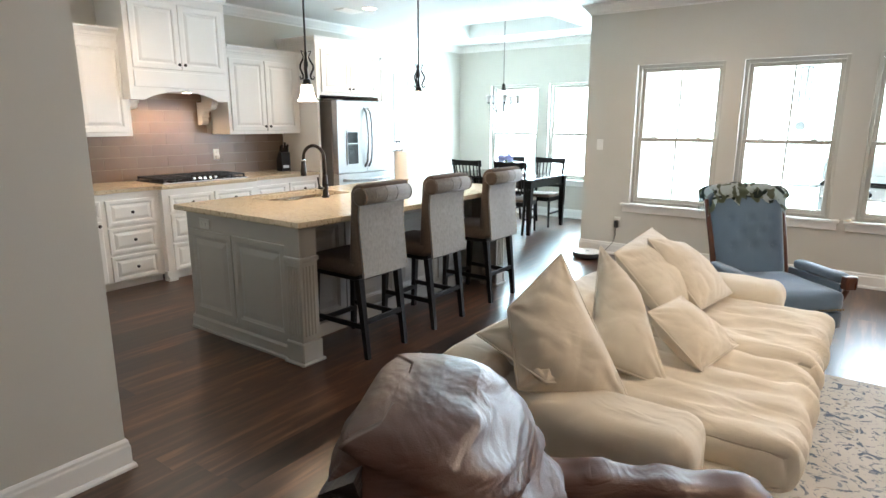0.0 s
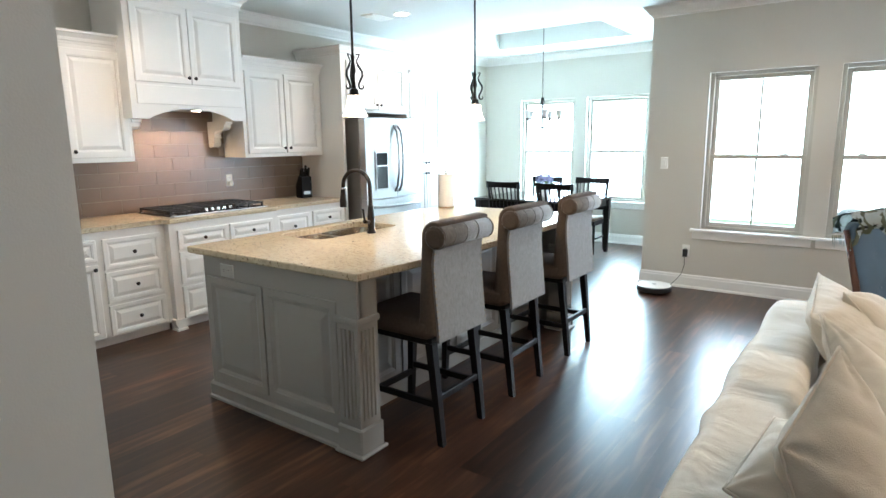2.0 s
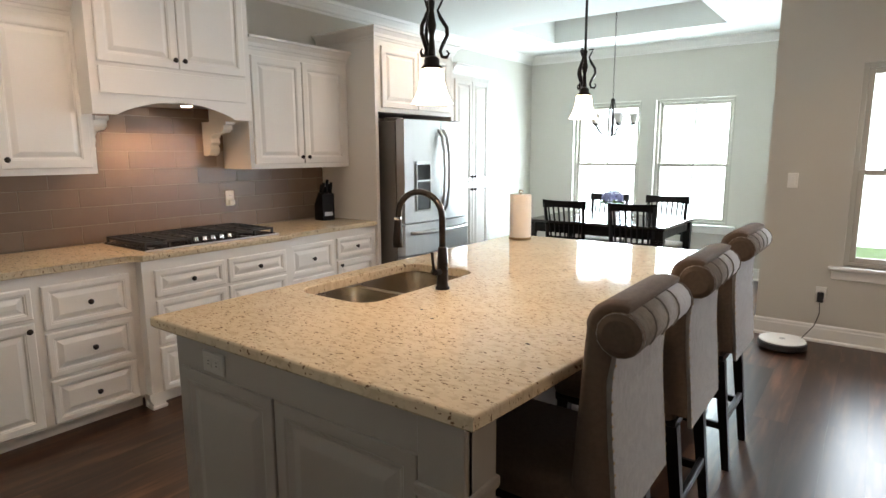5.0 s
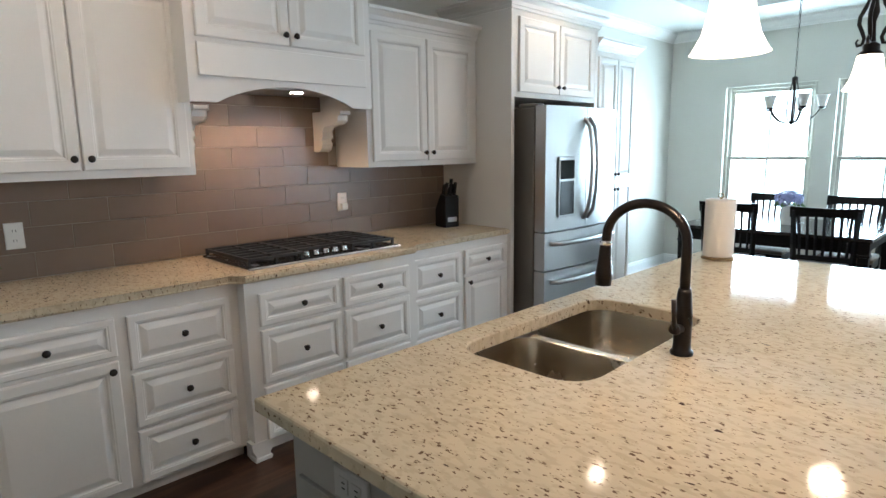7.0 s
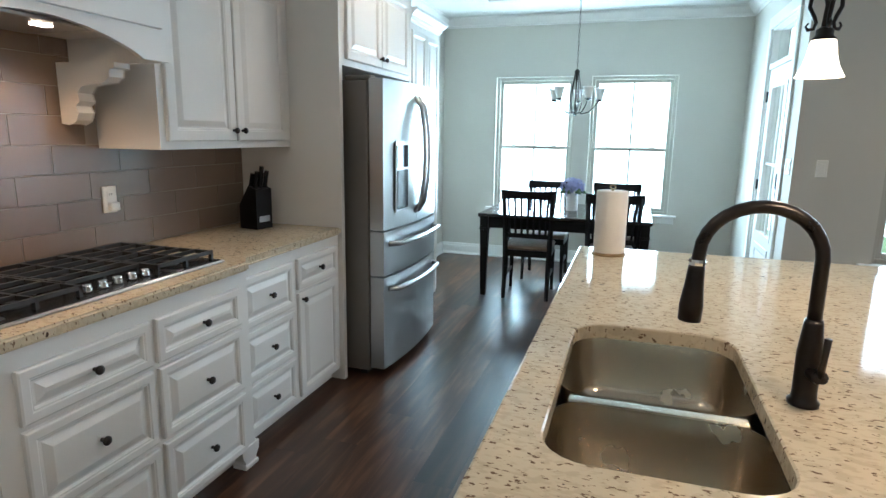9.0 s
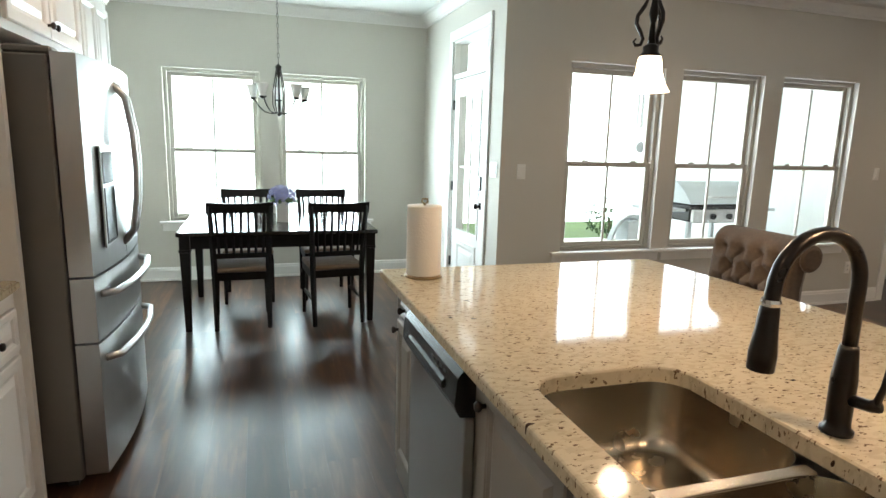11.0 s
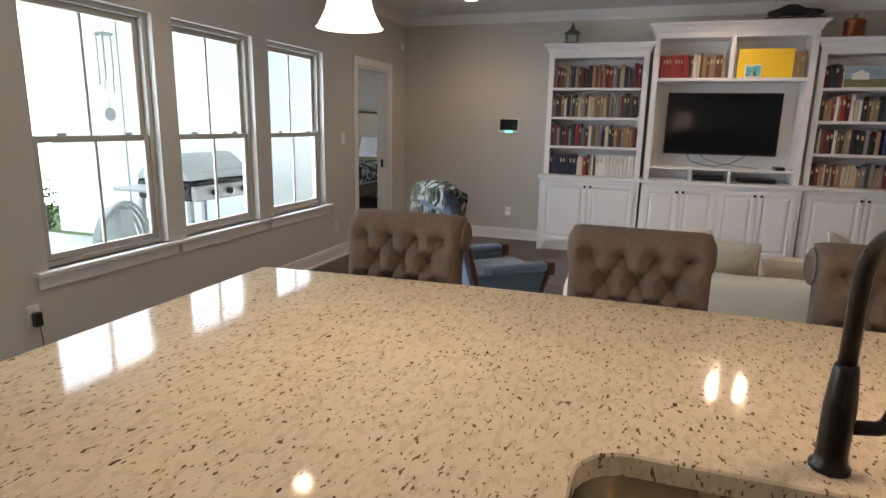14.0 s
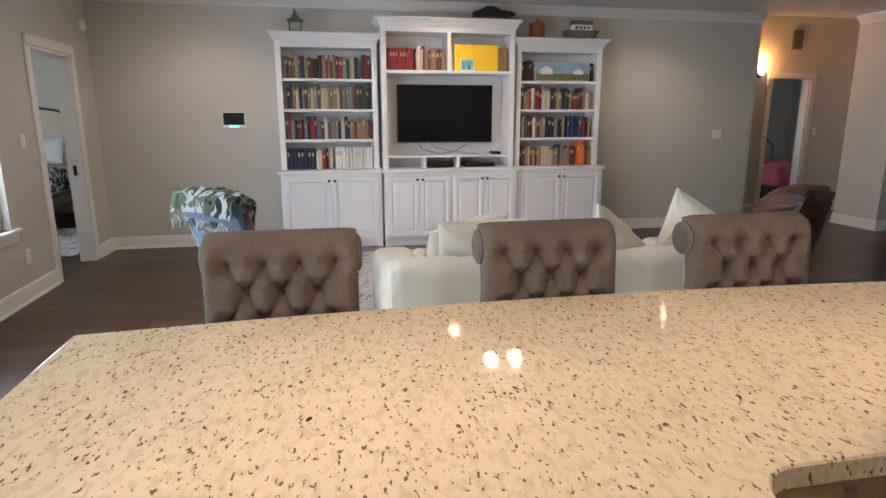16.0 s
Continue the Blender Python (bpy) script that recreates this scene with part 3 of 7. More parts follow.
def upper_unit(x0, x1, z0, z1, depth, doors, label, crown=True, name="wall_cabinet", knobz=0.05, returns=(True, True)):
    c = thing(name, label, "cabinet", pose(-6.1, x0, z0, 0, 0, 90), "kitchen wall cabinets")
    w, h = x1 - x0, z1 - z0
    part("body", box(0, w, -depth, -0.002, 0, h), CABINET, c)
    n = len(doors)
    for i, (dx, dw, dz, dh) in enumerate(doors):
        front(c, "door", dx, dz, dw, dh, -depth, [(dw - 0.028 if i % 2 == 0 else 0.028, knobz)], CABINET, 0.06)
    if crown:
        path = [(w, -0.003), (w, -depth), (0, -depth), (0, -0.003)]
        path = path if returns[0] else path[:3]
        path = path if returns[1] else path[1:]
        part("crown", moulding(bmesh.new(), path[::-1], [(-o, z + h) for o, z in CABCROWN]), CABINET, c)
    return c


upper_unit(1.86, 2.825, 1.38, 2.245, 0.34, [(0.03, 0.448, 0.035, 0.80), (0.487, 0.448, 0.035, 0.80)], "white raised-panel wall cabinet with two doors", returns=(True, False))
upper_unit(0.92, 1.86, 1.38, 2.245, 0.34, [(0.03, 0.43, 0.035, 0.80), (0.48, 0.43, 0.035, 0.80)], "white raised-panel wall cabinet with two doors", returns=(False, False))
upper_unit(3.875, 4.858, 1.38, 2.225, 0.34, [(0.035, 0.45, 0.035, 0.77), (0.495, 0.45, 0.035, 0.77)], "white raised-panel wall cabinet with two doors", returns=(False, False))

# the hood cabinet with its arched apron and corbels
hood = thing("range_hood", "white wooden hood cabinet with arched apron and carved corbels", "range hood", pose(-6.1, 2.76, 1.715, 0, 0, 90))
HW, HD = 1.03, 0.50
arch = [(0, 0), (0.13, 0)] + [(0.13 + 0.77 * k / 16, 0.088 * math.sin(math.pi * k / 16) ** 0.8) for k in range(1, 16)] + [(0.90, 0), (HW, 0), (HW, 0.30), (0, 0.30)]
part("apron", prism(arch, "y", -HD, -HD + 0.022), CABINET, hood)
bm = bmesh.new()
bx(bm, 0, 0.02, -HD + 0.022, -0.002, 0, 0.30)
bx(bm, HW - 0.02, HW, -HD + 0.022, -0.002, 0, 0.30)
bx(bm, 0.02, HW - 0.02, -HD + 0.022, -0.002, 0.10, 0.115)
part("liner", bm, CABINET, hood)
part("upper_body", box(0, HW, -HD, -0.002, 0.30, 0.965), CABINET, hood)
part("apron_board", box(0.045, HW - 0.045, -HD - 0.016, -HD, 0.115, 0.262, bev=0.003), CABINET, hood)
for i in (0, 1):
    front(hood, "door", 0.045 + i * 0.472, 0.285, 0.467, 0.60, -HD, [(0.44 if i == 0 else 0.027, 0.05)], CABINET, 0.06)
part("crown", moulding(bmesh.new(), [(HW, -0.003), (HW, -HD), (0, -HD), (0, -0.003)][::-1], [(-o, z + 0.965) for o, z in CABCROWN]), CABINET, hood)
part("vent_insert", box(0.24, 0.80, -0.40, -0.08, 0.085, 0.099, bev=0.003), STEEL, hood, "steel vent insert")
for x in (0.33, 0.66):
    part("hood_lamp", box(x - 0.03, x + 0.03, -0.33, -0.30, 0.081, 0.0845), BULB, hood, "small lit hood lamp")
for x in (0.095, 0.950):
    cb = prism(((-0.002, -0.30), (-0.05, -0.31), (-0.085, -0.29), (-0.10, -0.25), (-0.085, -0.215), (-0.11, -0.19), (-0.10, -0.15), (-0.13, -0.11), (-0.18, -0.10), (-0.24, -0.095), (-0.27, -0.07), (-0.275, -0.03), (-0.30, -0.025), (-0.30, 0.0), (-0.002, 0.0)), "x", x, x + 0.075)
    bmesh.ops.scale(cb, vec=(1, 1.0, 0.76), verts=cb.verts)
    bmesh.ops.bevel(cb, geom=[e for e in cb.edges if abs(e.verts[0].co.x - e.verts[1].co.x) < 1e-5], offset=0.004, segments=1, affect="EDGES")
    part("corbel", cb, CABINET, hood)
lamp("hood_light", "SPOT", look((-5.76, 3.10, 1.79), (-6.02, 3.10, 0.93)), 9.5, (1.0, 0.62, 0.32), radius=0.04, spot=radians(125))
lamp("hood_light", "SPOT", look((-5.76, 3.42, 1.79), (-6.02, 3.42, 0.93)), 9.5, (1.0, 0.62, 0.32), radius=0.04, spot=radians(125))

# refrigerator surround, cabinet above it, pantry
sur = thing("refrigerator_surround", "white tall cabinet around the refrigerator with two doors above", "cabinet", pose(-6.1, 4.86, 0, 0, 0, 90))
part("side_panel", box(0, 0.035, -0.66, -0.002, 0, 2.40), CABINET, sur)
part("side_panel", box(1.065, 1.10, -0.66, -0.002, 0, 2.40), CABINET, sur)
part("body", box(0.035, 1.065, -0.658, -0.002, 1.83, 2.398), CABINET, sur)
for i in (0, 1):
    front(sur, "door", 0.075 + i * 0.478, 1.865, 0.47, 0.49, -0.658, [(0.44 if i == 0 else 0.028, 0.05)], CABINET, 0.06)
part("crown", moulding(bmesh.new(), [(0, -0.003), (0, -0.66), (1.10, -0.66), (1.10, -0.003)], [(-o, z + 2.398) for o, z in CABCROWN]), CABINET, sur)
pan = thing("pantry_cabinet", "white tall pantry cabinet with four raised-panel doors", "cabinet", pose(-6.1, 5.965, 0, 0, 0, 90))
part("body", box(0, 0.67, -0.64, -0.002, 0.10, 2.25), CABINET, pan)
part("toe_kick", box(0, 0.67, -0.57, -0.55, 0, 0.10), CABINET, pan)
for i in (0, 1):
    front(pan, "door", 0.035 + i * 0.303, 1.20, 0.297, 1.0, -0.64, [(0.272 if i == 0 else 0.025, 0.05)], CABINET, 0.05)
    front(pan, "door", 0.035 + i * 0.303, 0.13, 0.297, 1.04, -0.64, [(0.272 if i == 0 else 0.025, 0.99)], CABINET, 0.05)
part("crown", moulding(bmesh.new(), [(0, -0.64), (0.67, -0.64), (0.67, -0.003)], [(-o, z + 2.25) for o, z in CABCROWN]), CABINET, pan)

# French-door refrigerator
fr = thing("refrigerator", "stainless steel French-door refrigerator with two freezer drawers", "refrigerator", pose(-6.07, 4.965, 0, 0, 0, 90))
part("body", box(0, 0.93, -0.745, 0, 0.03, 1.755, bev=0.006), GREY_STEEL, fr, "dark grey side panels")
part("hinge_cover", box(0.01, 0.10, -0.76, -0.60, 1.756, 1.785, bev=0.008), GREY_STEEL, fr)
part("hinge_cover", box(0.83, 0.92, -0.76, -0.60, 1.756, 1.785, bev=0.008), GREY_STEEL, fr)


def bowed(x0, x1, z0, z1, y, full=0.93, bulge=0.035, thick=0.085):
    bm = bmesh.new()
    n = 8
    out = [(x0 + (x1 - x0) * k / n, y - bulge * (1 - ((x0 + (x1 - x0) * k / n) / full * 2 - 1) ** 2)) for k in range(n + 1)]
    return extrude(bm, [(x0, y + thick)] + out + [(x1, y + thick)], "z", z0, z1)


YF = -0.84
for i, (a, b) in enumerate(((0.004, 0.462), (0.468, 0.926))):
    d = part("door", bowed(a, b, 0.905, 1.765, YF), STEEL, fr)
    hx = 0.432 if i == 0 else 0.498
    part("handle", bar([(hx, YF - 0.030, 0.97), (hx, YF - 0.075, 1.03), (hx, YF - 0.098, 1.18), (hx, YF - 0.104, 1.33), (hx, YF - 0.098, 1.48), (hx, YF - 0.075, 1.63), (hx, YF - 0.030, 1.69)], 0.014, 10), STEEL, d, "", None, True)
    if i == 0:
        part("dispenser_panel", panel(0.20, 0.42, ((0, 0), (0, 0.006), (0.006, 0.008)), None, 0.125, 0), STEEL, d, "", pose(0, YF - 0.024, 1.0))
        part("dispenser_screen", panel(0.17, 0.13, ((0, 0), (0, 0.003)), None, 0.14, 0), SCREEN, d, "dark display", pose(0, YF - 0.032, 1.265))
        part("dispenser_recess", panel(0.17, 0.235, ((0, 0), (0, 0.003), (0.008, 0.004), (0.012, -0.02)), None, 0.14, 0), PLASTIC, d, "dark dispenser recess", pose(0, YF - 0.032, 1.015))
for z0, z1 in ((0.63, 0.895), (0.05, 0.62)):
    d = part("freezer_drawer", bowed(0.004, 0.926, z0, z1, YF, bulge=0.035), STEEL, fr)
    zz = z1 - 0.075
    part("handle", bar([(0.06, YF - 0.012, zz), (0.10, YF - 0.060, zz), (0.30, YF - 0.088, zz), (0.465, YF - 0.094, zz), (0.63, YF - 0.088, zz), (0.83, YF - 0.060, zz), (0.87, YF - 0.012, zz)], 0.016, 10), STEEL, d, "", None, True)
part("kick_grille", box(0.02, 0.91, -0.72, -0.68, 0.0, 0.05), PLASTIC, fr)

# gas cooktop
ck = thing("gas_cooktop", "black gas cooktop with cast-iron grates set in steel", "cooktop", pose(-6.0, 2.92, 0.929, 0, 0, 90))
CW, CD = 0.93, 0.53
part("tray", box(0, CW, -CD, 0, 0, 0.012, bev=0.004), BLACK, ck)
part("front_rim", box(-0.008, CW + 0.008, -CD - 0.012, -CD + 0.002, 0, 0.010, bev=0.003), STEEL, ck)
for gx in (0.01, 0.315, 0.62):
    bm = bmesh.new()
    for k in range(7):
        yy = -CD + 0.03 + k * 0.078
        bx(bm, gx, gx + 0.30, yy, yy + 0.012, 0.036, 0.050) if not (gx == 0.315 and k < 1) else None
    for q in (0.0, 0.144, 0.288):
        bx(bm, gx + q, gx + q + 0.012, -CD + (0.11 if gx == 0.315 else 0.03), -0.02, 0.034, 0.049)
        bx(bm, gx + q, gx + q + 0.012, -CD + (0.11 if gx == 0.315 else 0.03), -CD + (0.125 if gx == 0.315 else 0.045), 0.012, 0.034)
        bx(bm, gx + q, gx + q + 0.012, -0.035, -0.02, 0.012, 0.034)
    part("grate", bm, IRON, ck, "cast-iron grate")
for bxx, byy in ((0.16, -0.14), (0.16, -0.39), (0.465, -0.22), (0.77, -0.14), (0.77, -0.39)):
    part("burner", turned(((0.050, 0.012), (0.050, 0.020), (0.036, 0.022), (0.036, 0.030), (0, 0.031)), 16, (bxx, byy, 0)), IRON, ck)
for k in range(5):
    part("control_knob", turned(((0.018, 0.012), (0.019, 0.020), (0.015, 0.036), (0.015, 0.042), (0, 0.043)), 14, (0.345 + k * 0.06, -CD + 0.055, 0)), CHROME, ck, "steel control knob", None, True)

# knife block, outlets, flower pot
kb = thing("knife_block", "dark wooden knife block with black-handled knives", "knife block", pose(-5.88, 4.67, 0.929, 0, 0, 80) @ Matrix.Diagonal((1.3, 1.1, 1.3, 1)))
part("block", prism(((-0.06, 0.0), (0.055, 0.0), (0.055, 0.10), (-0.01, 0.185), (-0.06, 0.17)), "x", -0.045, 0.045), ESPRESSO, kb)
for i in range(3):
    for j in range(2):
        part("knife_handle", bar([(-0.028 + i * 0.028, -0.035 + j * 0.04, 0.165 - j * 0.03), (-0.028 + i * 0.028, -0.055 + j * 0.03, 0.245 + 0.02 * ((i + j) % 2) - j * 0.03)], 0.010, 6), BLACK, kb, "black handle with steel rivets")
part("badge", box(-0.03, 0.03, -0.062, -0.0605, 0.03, 0.055), STEEL, kb, "small metal badge")


def outlet(m, label="white double power outlet in its plate", cover=False, toggle=False, gangs=1, name="power_outlet", PLATE=PLATE):
    o = thing(name, label, "light switch" if toggle else "outlet", m)
    part("plate", panel(0.072 * gangs, 0.118, ((0, 0), (0, 0.004), (0.004, 0.007)), None, -0.036 * gangs, -0.059), PLATE, o)
    for g in range(gangs):
        gx = -0.036 * gangs + 0.036 + g * 0.072
        if toggle:
            part("rocker", panel(0.034, 0.068, ((0, 0), (0, 0.003), (0.003, 0.005)), None, gx - 0.017, -0.034), PLATE, o, "", pose(0, -0.007, 0))
        else:
            for z in (-0.022, 0.022):
                part("socket", panel(0.034, 0.030, ((0, 0), (0, 0.002)), None, gx - 0.017, z - 0.015), PLATE, o, "", pose(0, -0.007, 0))
                for sx in (-0.006, 0.006):
                    part("slot", box(gx + sx - 0.0012, gx + sx + 0.0012, -0.0098, -0.009, z - 0.004, z + 0.006), PLASTIC, o)
    if cover:
        part("night_light", box(-0.022, 0.026, -0.035, -0.009, -0.05, -0.012, bev=0.004), PLATE, o)
    return o


outlet(pose(-6.09, 3.90, 1.155, 0, 0, 90), "white power outlet with a small plug-in device", cover=True)
outlet(pose(-6.09, 2.125, 1.13, 0, 0, 90))
outlet(pose(-6.09, 1.45, 1.13, 0, 0, 90))

pot = thing("flower_pot", "small white printed pot with lavender flowers", "potted plant", pose(-5.86, 1.95, 0.929))
part("pot", turned(((0.045, 0), (0.058, 0.09), (0.060, 0.10), (0.052, 0.10), (0.05, 0.085), (0, 0.085)), 20), CERAMIC, pot, "", None, True)
bm = bmesh.new()
for k in range(60):
    a, r = random.uniform(0, 6.28), random.uniform(0, 0.07)
    bmesh.ops.create_icosphere(bm, subdivisions=1, radius=random.uniform(0.007, 0.013), matrix=Matrix.Translation((r * math.cos(a), r * math.sin(a), 0.10 + random.uniform(0.0, 0.075) * (1 - r / 0.1))))
part("flowers", bm, PETAL, pot, "pale lavender flower heads")
bm = bmesh.new()
for k in range(14):
    a = k * 0.449
    sweep(bm, [(0.03 * math.cos(a), 0.03 * math.sin(a), 0.08), (0.06 * math.cos(a), 0.06 * math.sin(a), 0.11), (0.085 * math.cos(a), 0.085 * math.sin(a), 0.10)], [0.002, 0.008, 0.001], 4)
part("leaves", bm, LEAF, pot)

# ---- island ----
IX0, IX1, IY0, IY1 = -4.10, -2.745, 2.235, 4.80
BOW = 0.065
isl = thing("kitchen_island", "grey-painted kitchen island with raised end panels and fluted corner posts", "kitchen island", pose(0, 0, 0))
bm = bmesh.new()
bx(bm, -4.03, -3.12, 2.30, 2.74, 0.0, 0.888)
bx(bm, -4.03, -3.12, 3.59, 4.71, 0.0, 0.888)
bx(bm, -4.03, -4.015, 2.74, 3.59, 0.0, 0.888)
bx(bm, -3.55, -3.12, 2.74, 3.59, 0.0, 0.888)
bx(bm, -4.015, -3.55, 2.74, 3.59, 0.0, 0.60)
part("body", bm, ISLAND, isl)
END = ((0, 0), (0, 0.008), (0.002, 0.010), (0.040, 0.010), (0.046, 0.006), (0.050, 0.006), (0.062, 0.0005), (0.07, 0.0005), (0.105, 0.0085), (0.11, 0.009))
for (yy, rz, ox) in ((2.30, 0, -4.03), (4.71, 180, -2.79)):
    part("end_wall", box(-3.12, -2.79, min(yy, yy + (0.05 if rz == 0 else -0.05)), max(yy, yy + (0.05 if rz == 0 else -0.05)), 0, 0.888), ISLAND, isl)
    e = part("end_panel", panel(1.24, 0.888, ((0, 0), (0, 0.012))), ISLAND, isl, "", pose(ox, yy, 0, 0, 0, rz))
    s = 0.0 if rz == 0 else 0.13
    part("recessed_panel", panel(0.50, 0.62, END), ISLAND, e, "", pose(s + 0.03, -0.012, 0.14))
    part("recessed_panel", panel(0.545, 0.62, END), ISLAND, e, "", pose(s + 0.545, -0.012, 0.14))
    part("base_moulding", prism(((0, 0), (-0.034, 0), (-0.034, 0.015), (-0.024, 0.022), (-0.024, 0.085), (-0.012, 0.10), (0, 0.10)), "x", -0.02, 1.24), ISLAND, e)
    px = 1.10 if rz == 0 else 0.0
    part("post", box(px, px + 0.14, -0.030, 0.11, 0.10, 0.888, bev=0.003), ISLAND, e)
    part("post_base", box(px - 0.012, px + 0.152, -0.044, 0.122, 0.0, 0.15, bev=0.008), ISLAND, e)
    part("post_shoe", box(px - 0.026, px + 0.166, -0.058, 0.136, 0.0, 0.022, bev=0.008), ISLAND, e)
    part("post_cap", box(px - 0.010, px + 0.150, -0.040, 0.120, 0.665, 0.700, bev=0.010, seg=2), ISLAND, e)
    for f in range(4):
        part("flute", bar([(px + 0.031 + f * 0.026, -0.030, 0.19), (px + 0.031 + f * 0.026, -0.030, 0.64)], 0.0075, 8), ISLAND, e)
        xs = px + 0.14 if rz == 0 else px
        part("flute", bar([(xs, -0.002 + f * 0.026, 0.19), (xs, -0.002 + f * 0.026, 0.64)], 0.0075, 8), ISLAND, e)
for k in range(4):
    part("side_panel", panel(0.545, 0.70, END), ISLAND, isl, "", pose(-3.12, 2.40 + k * 0.575, 0.13, 0, 0, 90))
part("side_base_moulding", box(-3.12, -3.095, 2.35, 4.66, 0, 0.10, bev=0.006), ISLAND, isl)
# working side
front(isl, "door", 0, 0.12, 0.44, 0.74, 0, [(0.03, 0.69)], ISLAND).matrix_basis = pose(-4.03, 2.80, 0.12, 0, 0, -90)
for y0 in (3.24, 3.71):
    front(isl, "door", 0, 0.12, 0.44, 0.74, 0, [(0.03 if y0 > 3.5 else 0.41, 0.69)], ISLAND).matrix_basis = pose(-4.03, y0, 0.12, 0, 0, -90)
front(isl, "door", 0, 0.12, 0.27, 0.62, 0, [(0.03, 0.58)], ISLAND).matrix_basis = pose(-4.03, 4.69, 0.12, 0, 0, -90)
front(isl, "drawer", 0, 0.76, 0.27, 0.11, 0, [(0.135, 0.05)], ISLAND, 0.03).matrix_basis = pose(-4.03, 4.69, 0.76, 0, 0, -90)
outlet(pose(-3.80, 2.2855, 0.81, 0, 90, 0), "grey power outlet on the island end", PLATE=GREYPLATE)

dw = thing("dishwasher", "stainless dishwasher with a black control strip built into the island", "dishwasher", pose(-4.035, 4.385, 0.0, 0, 0, -90))
part("door", box(0, 0.60, -0.030, 0, 0.11, 0.72, bev=0.004), STEEL, dw)
bm = prism(((0.0, 0.725), (-0.045, 0.73), (-0.062, 0.765), (-0.055, 0.845), (-0.035, 0.868), (0.0, 0.868)), "x", 0.0, 0.60)
part("control_strip", bm, BLACK, dw, "black control strip")
part("toe_panel", box(0.0, 0.60, -0.008, 0, 0.0, 0.10), PLASTIC, dw)
part("grip_ridge", prism(((-0.0605, 0.775), (-0.070, 0.782), (-0.068, 0.800), (-0.0585, 0.806)), "x", 0.10, 0.50), BLACK, dw)
for k in range(4):
    part("button", box(0.36 + k * 0.04, 0.385 + k * 0.04, -0.058, -0.0555, 0.822, 0.830), PLASTIC, dw)


def rounded(x0, x1, y0, y1, r, n=6):
    pts = []
    for cx, cy, a0 in ((x1 - r, y1 - r, 0), (x0 + r, y1 - r, 90), (x0 + r, y0 + r, 180), (x1 - r, y0 + r, 270)):
        pts += [(cx + r * math.cos(radians(a0 + 90 * k / n)), cy + r * math.sin(radians(a0 + 90 * k / n))) for k in range(n + 1)]
    return pts


SX0, SX1, SY0, SY1, SYM = -4.00, -3.59, 2.79, 3.555, 3.13
top = bmesh.new()


def rim(grow):
    """The sink cutout's outline, its long sides cut into short steps."""
    pts = rounded(SX0 - grow, SX1 + grow, SY0 - grow, SY1 + grow, 0.09 + grow, 6)
    out = []
    for a, b in zip(pts, pts[1:] + pts[:1]):
        n = 14 if math.hypot(b[0] - a[0], b[1] - a[1]) > 0.1 else 1
        out += [(a[0] + (b[0] - a[0]) * k / n, a[1] + (b[1] - a[1]) * k / n) for k in range(n)]
    return out


inner = rim(0.0)


def loops(bm, rings):
    """Joins rings of equal length into a closed band."""
    for a, b in zip(rings, rings[1:]):
        for k in range(len(a)):
            bm.faces.new((a[k], a[(k + 1) % len(a)], b[(k + 1) % len(b)], b[k]))


def ring_at(bm, pts, z):
    return [bm.verts.new((p[0], p[1], z)) for p in pts]


SCX, SCY = (SX0 + SX1) / 2, (SY0 + SY1) / 2


def rect_ring(bm, inset, z):
    """The slab's outline met by rays from the sink's middle, with the corners between them; the seating edge bows out."""
    x0, x1, y0, y1 = IX0 + inset, IX1 - inset, IY0 + inset, IY1 - inset
    out = []
    angles = sorted([(math.atan2(q[1] - SCY, q[0] - SCX), k, None) for k, q in enumerate(inner)] + [(math.atan2(cy - SCY, cx - SCX), -1, (cx, cy)) for cx, cy in ((IX0, IY0), (IX1, IY0), (IX1, IY1), (IX0, IY1))])
    for ang, k, corner in angles:
        if corner:
            p = (x0 if corner[0] == IX0 else x1, y0 if corner[1] == IY0 else y1)
        else:
            c, s_ = math.cos(ang), math.sin(ang)
            t = min(((x1 - SCX) / c if c > 0 else (x0 - SCX) / c) if abs(c) > 1e-9 else 9e9, ((y1 - SCY) / s_ if s_ > 0 else (y0 - SCY) / s_) if abs(s_) > 1e-9 else 9e9)
            p = (SCX + c * t, SCY + s_ * t)
        bow = BOW * (1 - ((p[1] - (IY0 + IY1) / 2) / ((IY1 - IY0) / 2)) ** 2) if p[0] > x1 - 1e-6 else 0.0
        out.append((bm.verts.new((p[0] + bow, p[1], z)), k))
    return out


e = 0.007
levels = [rect_ring(top, i_, z_) for i_, z_ in ((e, 0.890), (0, 0.890 + e), (0, 0.930 - e), (e * 0.3, 0.930 - e * 0.3), (e, 0.930))]
loops(top, [[v for v, k in r] for r in levels])
ri = [ring_at(top, inner, 0.890), ring_at(top, inner, 0.926), ring_at(top, rim(0.004), 0.930)]
loops(top, ri)
for outer_ring, inner_ring in ((levels[-1], ri[-1]), (levels[0], ri[0])):
    n = len(outer_ring)
    marks = [i for i in range(n) if outer_ring[i][1] >= 0]
    for q, i in enumerate(marks):
        j = marks[(q + 1) % len(marks)]
        chain, w_ = [outer_ring[i][0]], i
        while w_ != j:
            w_ = (w_ + 1) % n
            chain.append(outer_ring[w_][0])
        top.faces.new(chain + [inner_ring[outer_ring[j][1]], inner_ring[outer_ring[i][1]]])
solid("island_countertop", top, GRANITE, "polished cream speckled granite island top with a sink cutout", "countertop")

